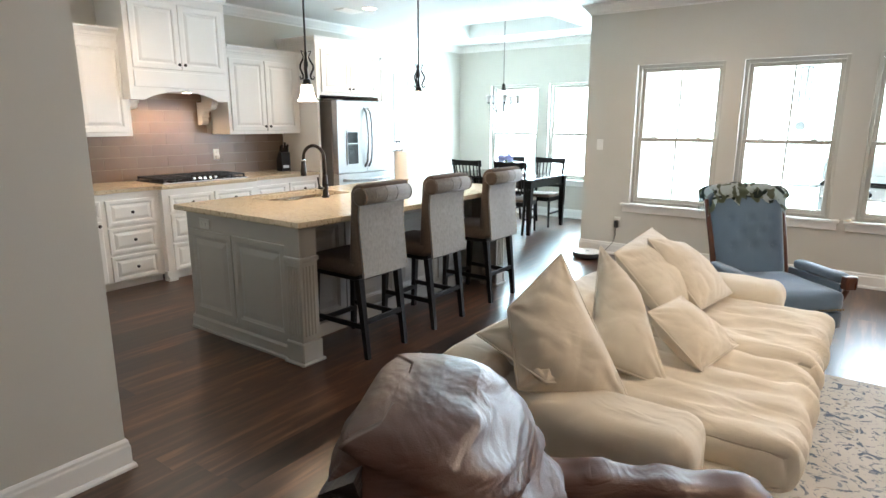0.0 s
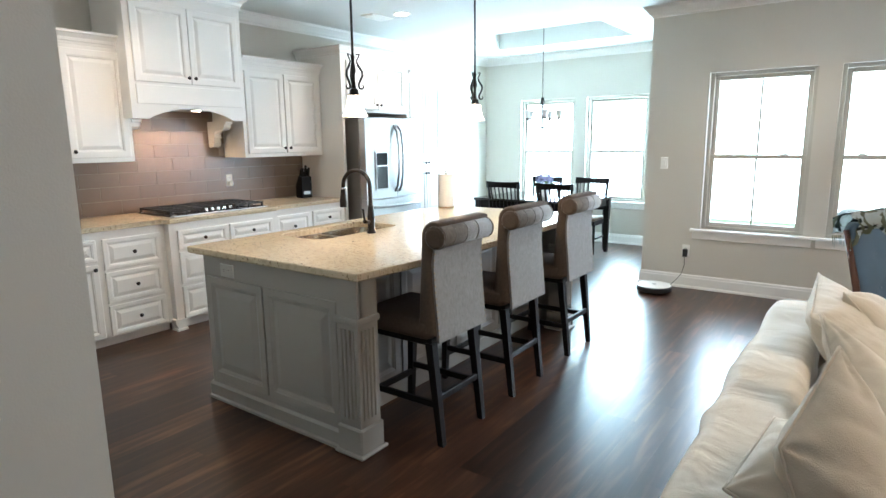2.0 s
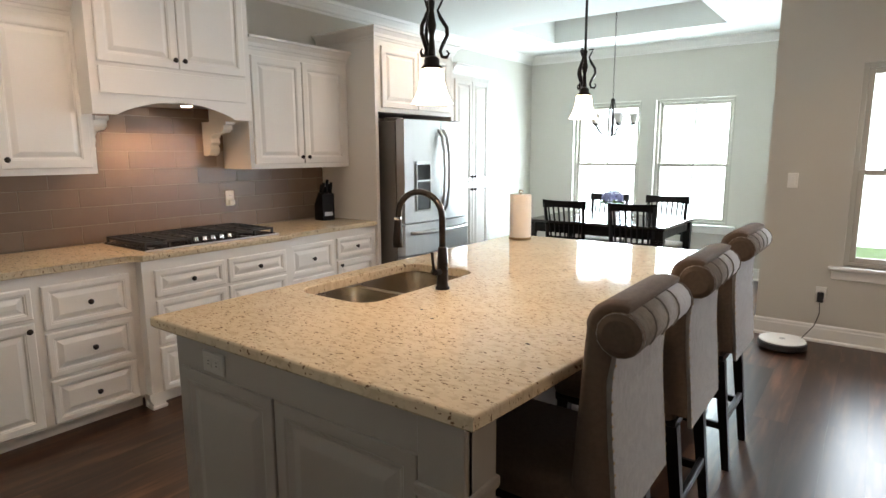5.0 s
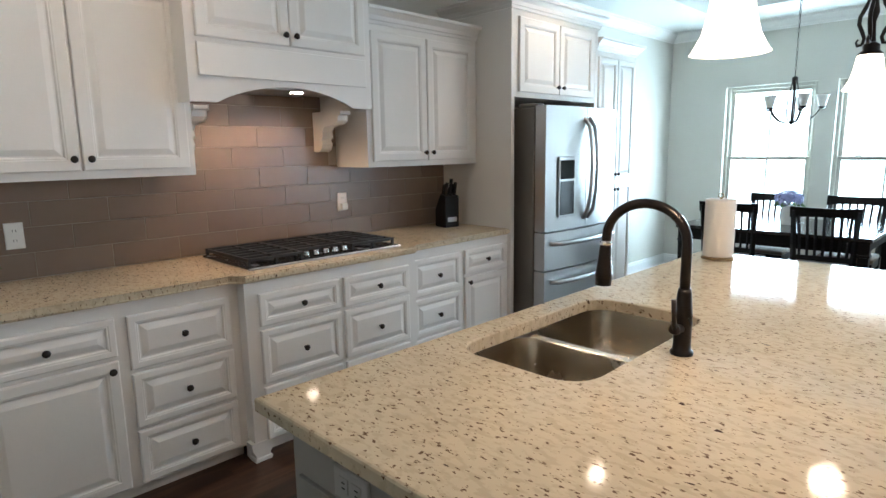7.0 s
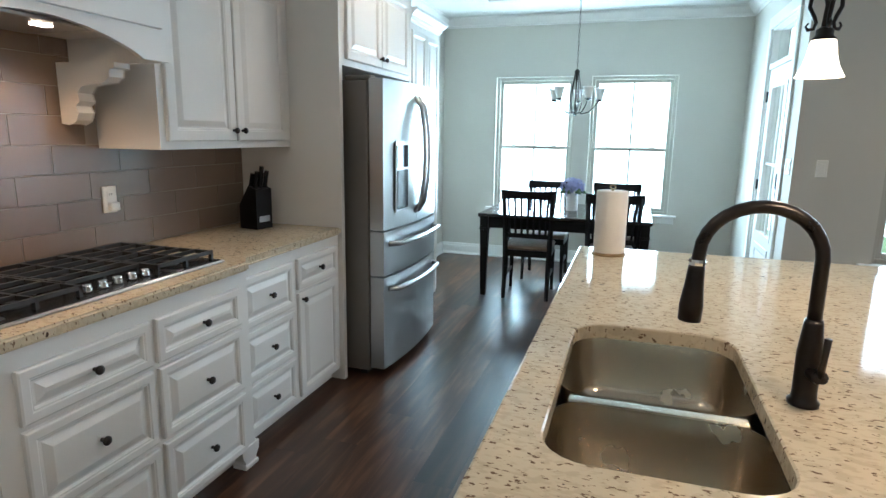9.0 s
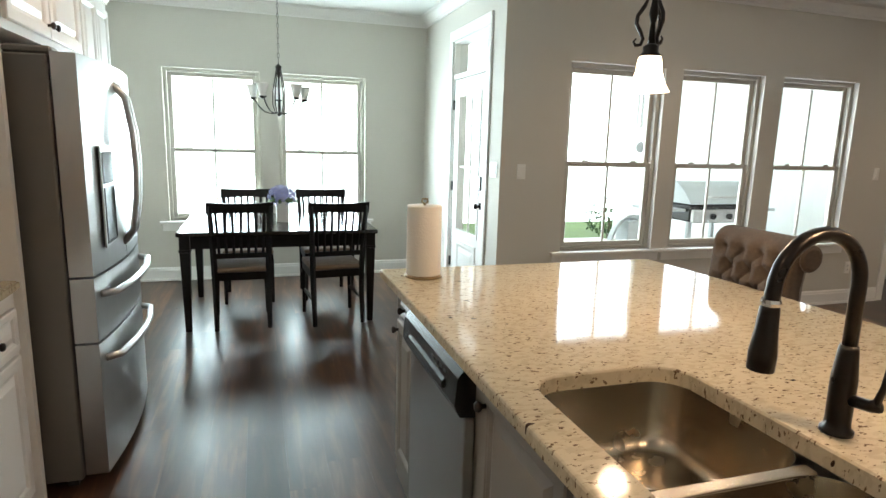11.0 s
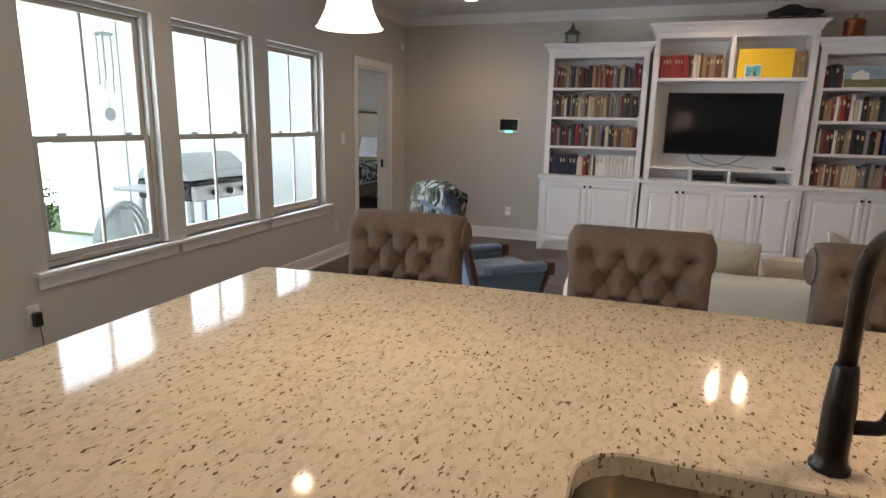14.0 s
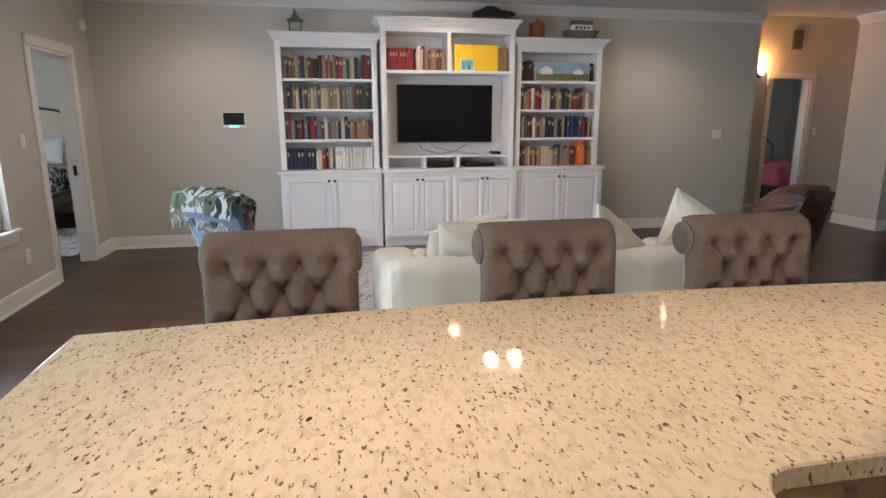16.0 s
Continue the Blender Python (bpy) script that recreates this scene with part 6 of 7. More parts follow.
# ceiling fan
fan = thing("ceiling_fan", "bronze ceiling fan at rest with lit glass shades", "ceiling fan", pose(0.25, 2.74, 0))
part("rod", bar([(0, 0, H - 0.02), (0, 0, 2.60)], 0.012, 8), BRONZE, fan)
part("canopy", turned(((0, H - 0.001), (0.07, H - 0.002), (0.05, H - 0.05), (0, H - 0.055)), 18), BRONZE, fan, "", None, True)
part("motor", turned(((0.03, 2.62), (0.10, 2.60), (0.115, 2.56), (0.10, 2.51), (0.05, 2.495), (0.05, 2.46), (0, 2.455)), 22), BRONZE, fan, "", None, True)
for k in range(5):
    a = k * 72 + 20
    bm = prism(((0.12, -0.02), (0.20, -0.055), (0.62, -0.07), (0.66, -0.03), (0.66, 0.03), (0.62, 0.07), (0.20, 0.055), (0.12, 0.02)), "z", 2.545, 2.552)
    part("blade", bm, MAHOGANY, fan, "", pose(0, 0, 0, 0, 0, a))
for k in range(4):
    a = radians(k * 90 + 35)
    part("shade", turned(((0.018, 0.06), (0.03, 0.045), (0.045, 0.01), (0.058, -0.012), (0.052, -0.010), (0.038, 0.012), (0.02, 0.045)), 16, (0.14 * math.cos(a), 0.14 * math.sin(a), 2.40)), SHADE, fan, "lit glass shade", None, True)
part("pull_chain", bar([(0.02, 0.0, 2.455), (0.02, 0.0, 2.30)], 0.0018, 5), BRASS, fan)
for k in range(4):
    a = radians(k * 90 + 35)
    lamp("fan_glow", "POINT", pose(0.25 + 0.14 * math.cos(a), 2.74 + 0.14 * math.sin(a), 2.385), 8.0, (1.0, 0.78, 0.52), radius=0.028)


# ---- soft furniture ----
def cushion(w, h, t, seed, wrinkle=0.022, n=44, power=2.1, ears=0.03):
    """A stuffed cushion in the local xy plane, t thick, pulled out at its corners."""
    bm = bmesh.new()
    off = Vector((seed * 13.7, seed * 5.1, seed * 3.3))
    sides = []
    for s in (1, -1):
        g = []
        for i in range(n + 1):
            row = []
            for j in range(n + 1):
                u, v = -1 + 2 * i / n, -1 + 2 * j / n
                k = ((1 - abs(u) ** power) * (1 - abs(v) ** power)) ** 0.5
                pull = 1 - ears * (1 - (u * u + v * v) / 2) * (abs(u) ** 4 + abs(v) ** 4) * 0.8
                x, y = u * w / 2 * pull, v * h / 2 * pull
                edge = max(abs(u), abs(v))
                ang = math.atan2(abs(v) - 0.98, abs(u) - 0.98)
                far = math.hypot(abs(v) - 1, abs(u) - 1)
                fan = math.sin(ang * 13 + 2.5 * noise.noise(Vector((u * 1.7, v * 1.7, s)) + off)) * math.exp(-far * 1.6)
                wr = wrinkle * 0.42 * fan + wrinkle * 0.9 * noise.noise(Vector((x * 4.5, y * 4.5, s * 2)) + off) + wrinkle * 0.25 * noise.noise(Vector((x * 16, y * 7, s * 3)) + off)
                z = s * (t / 2 * k) + wr * min(1, 3 * k)
                if (i in (0, n) or j in (0, n)) and s < 0:
                    row.append(sides[0][i][j])
                else:
                    row.append(bm.verts.new((x, y, z)))
            g.append(row)
        sides.append(g)
        for i in range(n):
            for j in range(n):
                bm.faces.new((g[i][j], g[i + 1][j], g[i + 1][j + 1], g[i][j + 1]))
    return bm


def puffed(x0, x1, y0, y1, z0, z1, bev, wrinkle, seed, freq=(6, 6, 6), cuts=14):
    """A soft upholstered block with rounded edges and creases."""
    bm = bmesh.new()
    bx(bm, x0, x1, y0, y1, z0, z1)
    bmesh.ops.subdivide_edges(bm, edges=list(bm.edges), cuts=cuts, use_grid_fill=True)
    c, hsize = Vector(((x0 + x1) / 2, (y0 + y1) / 2, (z0 + z1) / 2)), Vector(((x1 - x0) / 2, (y1 - y0) / 2, (z1 - z0) / 2))
    off = Vector((seed * 7.7, seed * 3.1, seed * 1.3))
    for v in bm.verts:
        d = v.co - c
        core = Vector([max(-hs + bev, min(hs - bev, q)) for q, hs in zip(d, hsize)])
        o = d - core
        if o.length > 1e-6:
            o = o.normalized() * bev
        p = core + o
        nrm = o.normalized() if o.length > 1e-6 else Vector((0, 0, 0))
        face = Vector([(1 if q > 0 else -1) if abs(abs(q) - hs) < 1e-5 else 0 for q, hs in zip(d, hsize)])
        nrm = (nrm + face).normalized() if (nrm + face).length > 1e-6 else nrm
        v.co = c + p + nrm * (wrinkle * noise.noise(Vector((v.co.x * freq[0], v.co.y * freq[1], v.co.z * freq[2])) + off) + wrinkle * 0.5 * noise.noise(Vector((v.co.x * freq[0] * 2.7, v.co.y * freq[1] * 2.7, v.co.z * freq[2] * 2.7)) + off))
    return bm


sofa = thing("sofa", "cream slipcovered sofa with deep loose seat cushions", "sofa", pose(0, 0, 0))
part("base", puffed(-1.24, -0.24, 1.64, 3.85, 0.015, 0.40, 0.03, 0.012, 1, (3, 5, 2), 24), SLIP, sofa, "", None, True)
part("back", puffed(-1.28, -1.04, 1.62, 3.86, 0.02, 0.69, 0.06, 0.016, 2, (3, 5, 3), 24), SLIP, sofa, "", None, True)
part("arm", puffed(-1.26, -0.36, 1.60, 1.90, 0.02, 0.60, 0.075, 0.014, 3, (5, 4, 4), 24), SLIP, sofa, "", None, True)
part("arm", puffed(-1.26, -0.36, 3.60, 3.88, 0.02, 0.61, 0.075, 0.014, 4, (5, 4, 4), 24), SLIP, sofa, "", None, True)
for k, (a, b) in enumerate(((1.905, 2.75), (2.76, 3.60))):
    part("seat_cushion", puffed(-1.03, -0.11, a, b, 0.345, 0.525, 0.085, 0.034, 5 + k, (2.5, 11, 3), 34), SLIP, sofa, "", None, True)


def slumped(name, corners, t, seed, label):
    """A loose cushion sagging between four corners, its faces puffed out along the mean normal."""
    c = [Vector(q) for q in corners]
    mid = sum(c, Vector()) / 4
    c = [q - mid for q in c]
    nrm = (c[2] - c[0]).cross(c[3] - c[1]).normalized()
    off = Vector((seed * 13.7, seed * 5.1, seed * 3.3))
    bm, n, sides = bmesh.new(), 52, []
    for s in (1, -1):
        g = []
        for i in range(n + 1):
            row = []
            for j in range(n + 1):
                u, v = i / n, j / n
                p = c[0].lerp(c[1], u).lerp(c[3].lerp(c[2], u), v)
                a, b = 2 * u - 1, 2 * v - 1
                k = ((1 - abs(a) ** 2.2) * (1 - abs(b) ** 2.2)) ** 0.55
                p = p * (1 - 0.05 * (1 - (a * a + b * b) / 2) * (abs(a) ** 4 + abs(b) ** 4))
                pull = math.exp(-2.2 * math.hypot(1 - abs(a), 1 - abs(b)))
                ray = math.sin(9 * math.atan2(1.02 - abs(b), 1.02 - abs(a)) + 3 * noise.noise(Vector((a, b, s)) + off))
                fold = 1 - 2.2 * abs(noise.noise(Vector((p.x * 3.5, p.y * 3.5, p.z * 5 + s)) + off))
                crease = 1 - 2.2 * abs(noise.noise(Vector((p.x * 9, p.y * 9, p.z * 12 + s)) + off))
                d = s * t / 2 * k + min(1.0, 3 * k) * (0.010 * ray * pull + 0.014 * fold + 0.006 * crease)
                edge = i in (0, n) or j in (0, n)
                row.append(sides[0][i][j] if edge and s < 0 else bm.verts.new(p + nrm * d))
            g.append(row)
        sides.append(g)
        for i in range(n):
            for j in range(n):
                bm.faces.new((g[i][j], g[i + 1][j], g[i + 1][j + 1], g[i][j + 1]))
    o = solid(name, bm, SLIP, label, "cushion", pose(*mid), "sofa cushions", True)
    path = [c[k].lerp(c[(k + 1) % 4], q / 12) for k in range(4) for q in range(12)]
    path = [p * 0.985 for p in path]
    part("piping", bar(path + path[:1], 0.0045, 5), SLIP, o, "", None, True)
    return o


slumped("throw_pillow", ((-1.13, 1.68, 0.76), (-0.84, 1.66, 0.66), (-0.76, 1.98, 0.56), (-1.08, 2.08, 0.78)), 0.17, 20, "cream cotton cushion squashed low in the sofa's corner")
slumped("throw_pillow", ((-0.955, 1.99, 1.03), (-0.63, 1.93, 0.53), (-0.93, 1.63, 0.62), (-1.04, 1.74, 0.86)), 0.20, 21, "large cream cotton cushion slumped on one corner")
slumped("throw_pillow", ((-1.02, 2.56, 0.955), (-0.80, 2.46, 0.80), (-0.575, 2.20, 0.50), (-0.86, 2.08, 0.60)), 0.19, 22, "large cream cotton cushion standing on its corner")
slumped("throw_pillow", ((-1.06, 2.86, 0.86), (-1.08, 3.56, 0.89), (-0.74, 3.50, 0.56), (-0.72, 2.80, 0.55)), 0.22, 23, "wide cream cotton back cushion leaning on the sofa")
slumped("throw_pillow", ((-0.97, 3.10, 0.91), (-0.95, 3.58, 0.80), (-0.60, 3.56, 0.56), (-0.66, 3.06, 0.58)), 0.21, 24, "plump cream cotton cushion propped by the sofa arm")
slumped("throw_pillow", ((-0.70, 2.80, 0.71), (-0.43, 2.76, 0.54), (-0.50, 2.38, 0.53), (-0.75, 2.44, 0.715)), 0.15, 31, "small square cream cushion on the sofa seat")

# blue armchair, faces local +x
ac = thing("armchair", "blue velvet button-back armchair with mahogany frame", "armchair", pose(-0.535, 4.525, 0, 0, 0, -48) @ Matrix.Diagonal((1, 1, 0.96, 1)))
part("seat", puffed(-0.22, 0.40, -0.27, 0.27, 0.33, 0.475, 0.05, 0.006, 41), BLUE, ac, "", None, True)
part("seat_rail", puffed(-0.25, 0.36, -0.29, 0.29, 0.20, 0.325, 0.02, 0.003, 42), BLUE, ac, "", None, True)
tuf = [(y, z) for r, z in enumerate((0.86, 0.76, 0.66)) for y in ((-0.16, 0.0, 0.16) if r % 2 == 0 else (-0.08, 0.08))]
bm = bmesh.new()
NZ, NY = 26, 22
fg, bg = [], []
for i in range(NZ + 1):
    z = 0.34 + 0.70 * i / NZ
    half = 0.255 + 0.035 * (z - 0.34) / 0.7 - (0.05 * max(0, (z - 0.96) / 0.08) ** 2)
    x = -0.16 - 0.30 * (z - 0.34)
    fr_, br_ = [], []
    for j in range(NY + 1):
        u = -1 + 2 * j / NY
        dm = min(math.hypot(u * half - a, z - b) for a, b in tuf)
        puff = 0.045 * (1 - u ** 4) ** 0.5 - 0.022 * math.exp(-(dm / 0.022) ** 2)
        fr_.append(bm.verts.new((x + puff, u * half, z)))
        br_.append(bm.verts.new((x - 0.055, u * half, z)))
    fg.append(fr_)
    bg.append(br_)
for g_ in (fg, bg):
    for i in range(NZ):
        for j in range(NY):
            bm.faces.new((g_[i][j], g_[i][j + 1], g_[i + 1][j + 1], g_[i + 1][j]))
ra = [fg[0][j] for j in range(NY + 1)] + [fg[i][NY] for i in range(1, NZ + 1)] + [fg[NZ][j] for j in range(NY - 1, -1, -1)] + [fg[i][0] for i in range(NZ - 1, 0, -1)]
rb = [bg[0][j] for j in range(NY + 1)] + [bg[i][NY] for i in range(1, NZ + 1)] + [bg[NZ][j] for j in range(NY - 1, -1, -1)] + [bg[i][0] for i in range(NZ - 1, 0, -1)]
for k in range(len(ra)):
    bm.faces.new((ra[k], ra[(k + 1) % len(ra)], rb[(k + 1) % len(ra)], rb[k]))
bk = part("backrest", bm, BLUE, ac, "button-tufted blue backrest", None, True)
for a, b in tuf:
    part("button", turned(((0.010, 0), (0.008, 0.006), (0, 0.008)), 8), BLUE, bk, "", pose(-0.16 - 0.30 * (b - 0.34) + 0.022, a, b, 0, 75, 0), True)
for s in (-1, 1):
    part("back_rail", bar([(-0.15, s * 0.268, 0.22), (-0.20, s * 0.275, 0.42), (-0.28, s * 0.285, 0.70), (-0.37, s * 0.30, 1.0)], [0.022, 0.022, 0.020, 0.016], 8), MAHOGANY, ac, "dark mahogany rail", None, True)
    part("arm", puffed(-0.16, 0.30, s * 0.325 - 0.045, s * 0.325 + 0.045, 0.50, 0.57, 0.03, 0.003, 44), BLUE, ac, "padded arm", None, True)
    part("arm_end", puffed(0.30, 0.36, s * 0.325 - 0.042, s * 0.325 + 0.042, 0.47, 0.565, 0.015, 0.0, 45, cuts=4), MAHOGANY, ac, "mahogany arm end")
    part("arm_post", bar([(0.325, s * 0.325, 0.48), (0.30, s * 0.31, 0.38), (0.27, s * 0.295, 0.26)], 0.018, 8), MAHOGANY, ac, "", None, True)
    part("arm_panel", box(-0.20, 0.30, s * 0.30 - 0.012, s * 0.30 + 0.012, 0.22, 0.50, bev=0.005), BLUE, ac)
    part("front_leg", bar([(0.31, s * 0.25, 0.0), (0.29, s * 0.25, 0.21)], [0.014, 0.026], 8), MAHOGANY, ac)
    part("back_leg", bar([(-0.32, s * 0.25, 0.0), (-0.20, s * 0.25, 0.24)], [0.014, 0.024], 8), MAHOGANY, ac)
for q in range(26):
    part("nailhead", turned(((0.007, 0), (0.005, 0.003), (0, 0.004)), 6), BRASS, ac, "", pose(0.402, -0.25 + q * 0.02, 0.355, 0, 90, 0))

# the throw over its top
bm = bmesh.new()
rows = []
for i in range(25):
    s = i / 24
    a = radians(-70 + 250 * s)
    row = []
    for j in range(33):
        u = -1 + 2 * j / 32
        nn = noise.noise(Vector((s * 6, u * 5, 3.3))) * 0.022 + noise.noise(Vector((s * 15, u * 14, 9.3))) * 0.010
        x = -0.385 + 0.085 * math.cos(a) + nn
        z = 1.045 + (0.075 + nn) * math.sin(a) - 0.02 * abs(u) ** 2 - (0.06 if s < 0.15 or s > 0.85 else 0)
        row.append(bm.verts.new((x, u * 0.30 + nn, z)))
    rows.append(row)
for a, b in zip(rows, rows[1:]):
    for j in range(32):
        bm.faces.new((a[j], a[j + 1], b[j + 1], b[j]))
bmesh.ops.solidify(bm, geom=list(bm.faces), thickness=0.012)
AC = pose(-0.535, 4.525, 0, 0, 0, -48) @ Matrix.Diagonal((1, 1, 0.96, 1))
tw = thing("throw_blanket", "green, cream and black knitted throw over the armchair's back", "blanket", AC)
part("blanket", bm, THROW, tw, "", None, True)
bm = bmesh.new()
for q in range(46):
    u = -1 + 2 * q / 45
    for side in (0, 1):
        x, z = (rows and (-0.33 if side == 0 else -0.47)), 0.93
        sweep(bm, [(x, u * 0.30, z + 0.02), (x + random.uniform(-0.01, 0.015), u * 0.30 + random.uniform(-0.008, 0.008), z - random.uniform(0.03, 0.065))], 0.0028, 4)
part("fringe", bm, THROW, tw, kind="stuff")

# leather recliner, faces local +x
rc = thing("recliner", "brown leather recliner with a plump pillowed back", "armchair", pose(-0.40, 0.995, 0, 0, 0, 27))
def pillow_back(x0, x1, hw, z0, z1, seed, mat_):
    bm = bmesh.new()
    nu, nv = 90, 60
    rings = []
    for i in range(nu + 1):
        t = i / nu
        z = z0 + (z1 - z0) * t
        k = max(0.0, 1 - max(0, (t - 0.72) / 0.28) ** 2.2) ** 0.5
        k = max(k, 0.03)
        lean = -0.36 * (z - z0)
        ring = []
        for j in range(nv):
            a = 2 * math.pi * j / nv
            ca, sa = math.cos(a), math.sin(a)
            rx, ry = (x1 - x0) / 2 * (0.35 + 0.65 * k) * (1.0 + 0.55 * (1 - t)), hw * (0.55 + 0.45 * k) * (1 if k > 0.05 else 0.6)
            if t > 0.985:
                rx, ry = rx * 0.5, ry * 0.8
            px = math.copysign(abs(ca) ** 0.7, ca) * rx
            py = math.copysign(abs(sa) ** 0.55, sa) * ry
            fold = 0.021 * (1 - abs(noise.noise(Vector((px * 2.5, py * 2.5, (z + 0.30 * px + 0.25 * py) * 20 + seed)))) * 2.4) + 0.011 * (1 - abs(noise.noise(Vector((px * 4, py * 4, (z + 0.2 * px + 0.2 * py) * 46 + seed)))) * 2.4)
            q = 1 + fold * (1.8 if ca > -0.6 else 0.4) / max(rx, 0.05) * 0.6
            ring.append(bm.verts.new(((x0 + x1) / 2 + lean + px * q, py * (1 + fold * 2.2), z)))
        rings.append(ring)
    loops(bm, rings)
    bm.faces.new(rings[0])
    bm.faces.new(rings[-1])
    return bm
part("back_cushion", pillow_back(-0.31, 0.0, 0.275, 0.40, 0.995, 4.0, LEATHER), LEATHER, rc, "wrinkled glossy brown leather back", None, True)
part("rear_panel", prism(((-0.26, 0.14), (-0.30, 0.42), (-0.47, 0.93), (-0.41, 0.96), (-0.22, 0.42), (-0.20, 0.14)), "y", -0.27, 0.27), LEATHER_BACK, rc, "dark leather rear panel")
part("seat", puffed(-0.18, 0.36, -0.22, 0.22, 0.26, 0.47, 0.07, 0.016, 51, (5, 5, 5)), LEATHER, rc, "", None, True)
for s in (-1, 1):
    part("arm", puffed(-0.26, 0.46, s * 0.31 - 0.09, s * 0.31 + 0.09, 0.08, 0.66, 0.07, 0.018, 52 + s, (9, 5, 6), 20), LEATHER, rc, "", None, True)
part("base", box(-0.20, 0.30, -0.22, 0.22, 0.0, 0.24, bev=0.02), LEATHER_BACK, rc)

bm = bmesh.new()
bx(bm, -0.30, 2.15, 0.85, 4.06, 0.0, 0.012, bev=0.004)
solid("area_rug", bm, RUG, "faded cream and blue patterned area rug under the sofa", "rug")

cst = thing("console_table", "dark turned-leg wooden console by the foyer", "table", pose(0.62, -2.0, 0))
part("top", box(-0.25, 0.35, -0.5, 0.22, 0.78, 0.815, bev=0.006), MAHOGANY, cst)
part("drawer_box", box(-0.22, 0.32, -0.47, 0.19, 0.66, 0.78), MAHOGANY, cst)
for x in (-0.20, 0.30):
    for y in (-0.45, 0.17):
        part("leg", turned(((0.02, 0), (0.026, 0.05), (0.018, 0.10), (0.028, 0.30), (0.018, 0.50), (0.028, 0.56), (0.028, 0.66)), 10, (x, y, 0)), MAHOGANY, cst, "", None, True)
part("lower_shelf", box(-0.20, 0.30, -0.45, 0.17, 0.14, 0.165), MAHOGANY, cst)

# ---- beyond the openings ----
LAWN = material("lawn_grass", (0.10, 0.16, 0.05), 0.95, vary=0.35, scale=3, grain=1.0, grain_scale=60)
CONCRETE = material("patio_concrete", (0.60, 0.60, 0.57), 0.9, vary=0.15, scale=2, grain=0.6, grain_scale=90)
SIDING = material("white_siding", (0.84, 0.87, 0.87), 0.6, vary=0.04, scale=2)
tagged(part("ground", box(-400, 400, -400, 400, -0.4, -0.20), LAWN, None), "mown green lawn around the house", "ground", kind="structure")
tagged(part("patio", box(-2.66, 0.98, 6.75, 11.0, -0.199, -0.05), CONCRETE, None), "grey concrete patio slab", "pavement", kind="structure")

# bedroom behind the living room
wall("wall_bedroom_west", 0.98, 1.12, 6.74, 10.5, H + 0.3)
# The opening in the north wall is unseen, cut only for the fill lamp.
wall("wall_bedroom_north", 0.98, 6.14, 10.5, 10.64, H + 0.3, [(2.0, 3.5, 0.6, 2.3)])
wall("wall_bedroom_east", 6.0, 6.14, 6.74, 10.5, H + 0.3)
wall("wall_bedroom_south", 3.04, 6.14, 6.6, 6.74, H + 0.3)
tagged(part("bedroom_ceiling", box(0.98, 6.14, 6.74, 10.64, H, H + 0.06), CEIL, None), "white bedroom ceiling", "ceiling", kind="structure")
sd_ = thing("siding", "white horizontal lap siding on the house wall", "siding", pose(0, 0, 0), kind="structure")
for k in range(18):
    part("siding_board", prism(((0.979, k * 0.16), (0.955, k * 0.16), (0.968, k * 0.16 + 0.165), (0.979, k * 0.16 + 0.165)), "y", 6.745, 10.64), SIDING, sd_)
# Fill lamp at the unseen opening, added to brighten the bedroom.
lamp("bedroom_window_sky", "AREA", pose(2.75, 10.46, 1.45, -90, 0, 0), 22, DAY, size=1.4, size_y=1.6)

bed = thing("bed", "tall bed with cream arched headboard and black-and-white spread", "bed", pose(4.45, 8.72, 0, 0, 0, -90) @ Matrix.Diagonal((1.14, 1.04, 1.2, 1)))
HEAD = material("cream_upholstery", (0.60, 0.54, 0.44), 0.85, vary=0.06, scale=8, grain=0.4)
LINEN = material("white_linen", (0.78, 0.78, 0.80), 0.9, vary=0.05, scale=8, grain=0.3)
SPREAD = blotch_material("patterned_spread", (0.70, 0.70, 0.70), ((0.02, 0.02, 0.025), (0.03, 0.03, 0.035)), 9, 0.50)
arch_pts = [(-0.85, 0.3), (0.85, 0.3), (0.85, 1.15), (0.72, 1.18), (0.66, 1.28)] + [(0.6 * math.cos(math.pi * k / 10), 1.30 + 0.10 * math.sin(math.pi * k / 10)) for k in range(11)] + [(-0.66, 1.28), (-0.72, 1.18), (-0.85, 1.15)]
part("headboard", prism(arch_pts, "y", 1.36, 1.44), HEAD, bed)
part("headboard_trim", bar([(x, 1.355, z - 0.03) for x, z in arch_pts[2:]], 0.018, 6), MAHOGANY, bed, "dark wooden trim")
part("frame", box(-0.80, 0.80, -0.75, 1.36, 0.22, 0.36, bev=0.02), DRIFT, bed)
for x in (-0.72, 0.72):
    part("leg", box(x - 0.04, x + 0.04, -0.72, -0.64, 0, 0.22), DRIFT, bed)
    part("leg", box(x - 0.04, x + 0.04, 1.28, 1.36, 0, 0.22), DRIFT, bed)
part("mattress", puffed(-0.78, 0.78, -0.70, 1.34, 0.361, 0.62, 0.06, 0.006, 61), LINEN, bed, "", None, True)
part("bedspread", puffed(-0.83, 0.83, -0.76, 0.55, 0.40, 0.665, 0.06, 0.02, 62), SPREAD, bed, "black and white floral spread", None, True)
for x in (-0.42, 0.36):
    solid("bed_pillow", cushion(0.62, 0.42, 0.18, 70 + x), LINEN, "white bed pillow propped on the headboard", "pillow", pose(5.62, 8.72 - x, 1.0, 62, 0, -90), "bed pillows", True)
ns = thing("nightstand", "dark wooden nightstand beside the bed", "nightstand", pose(5.70, 10.05, 0))
part("body", box(-0.22, 0.22, -0.24, 0.24, 0.10, 0.70, bev=0.01), MAHOGANY, ns)
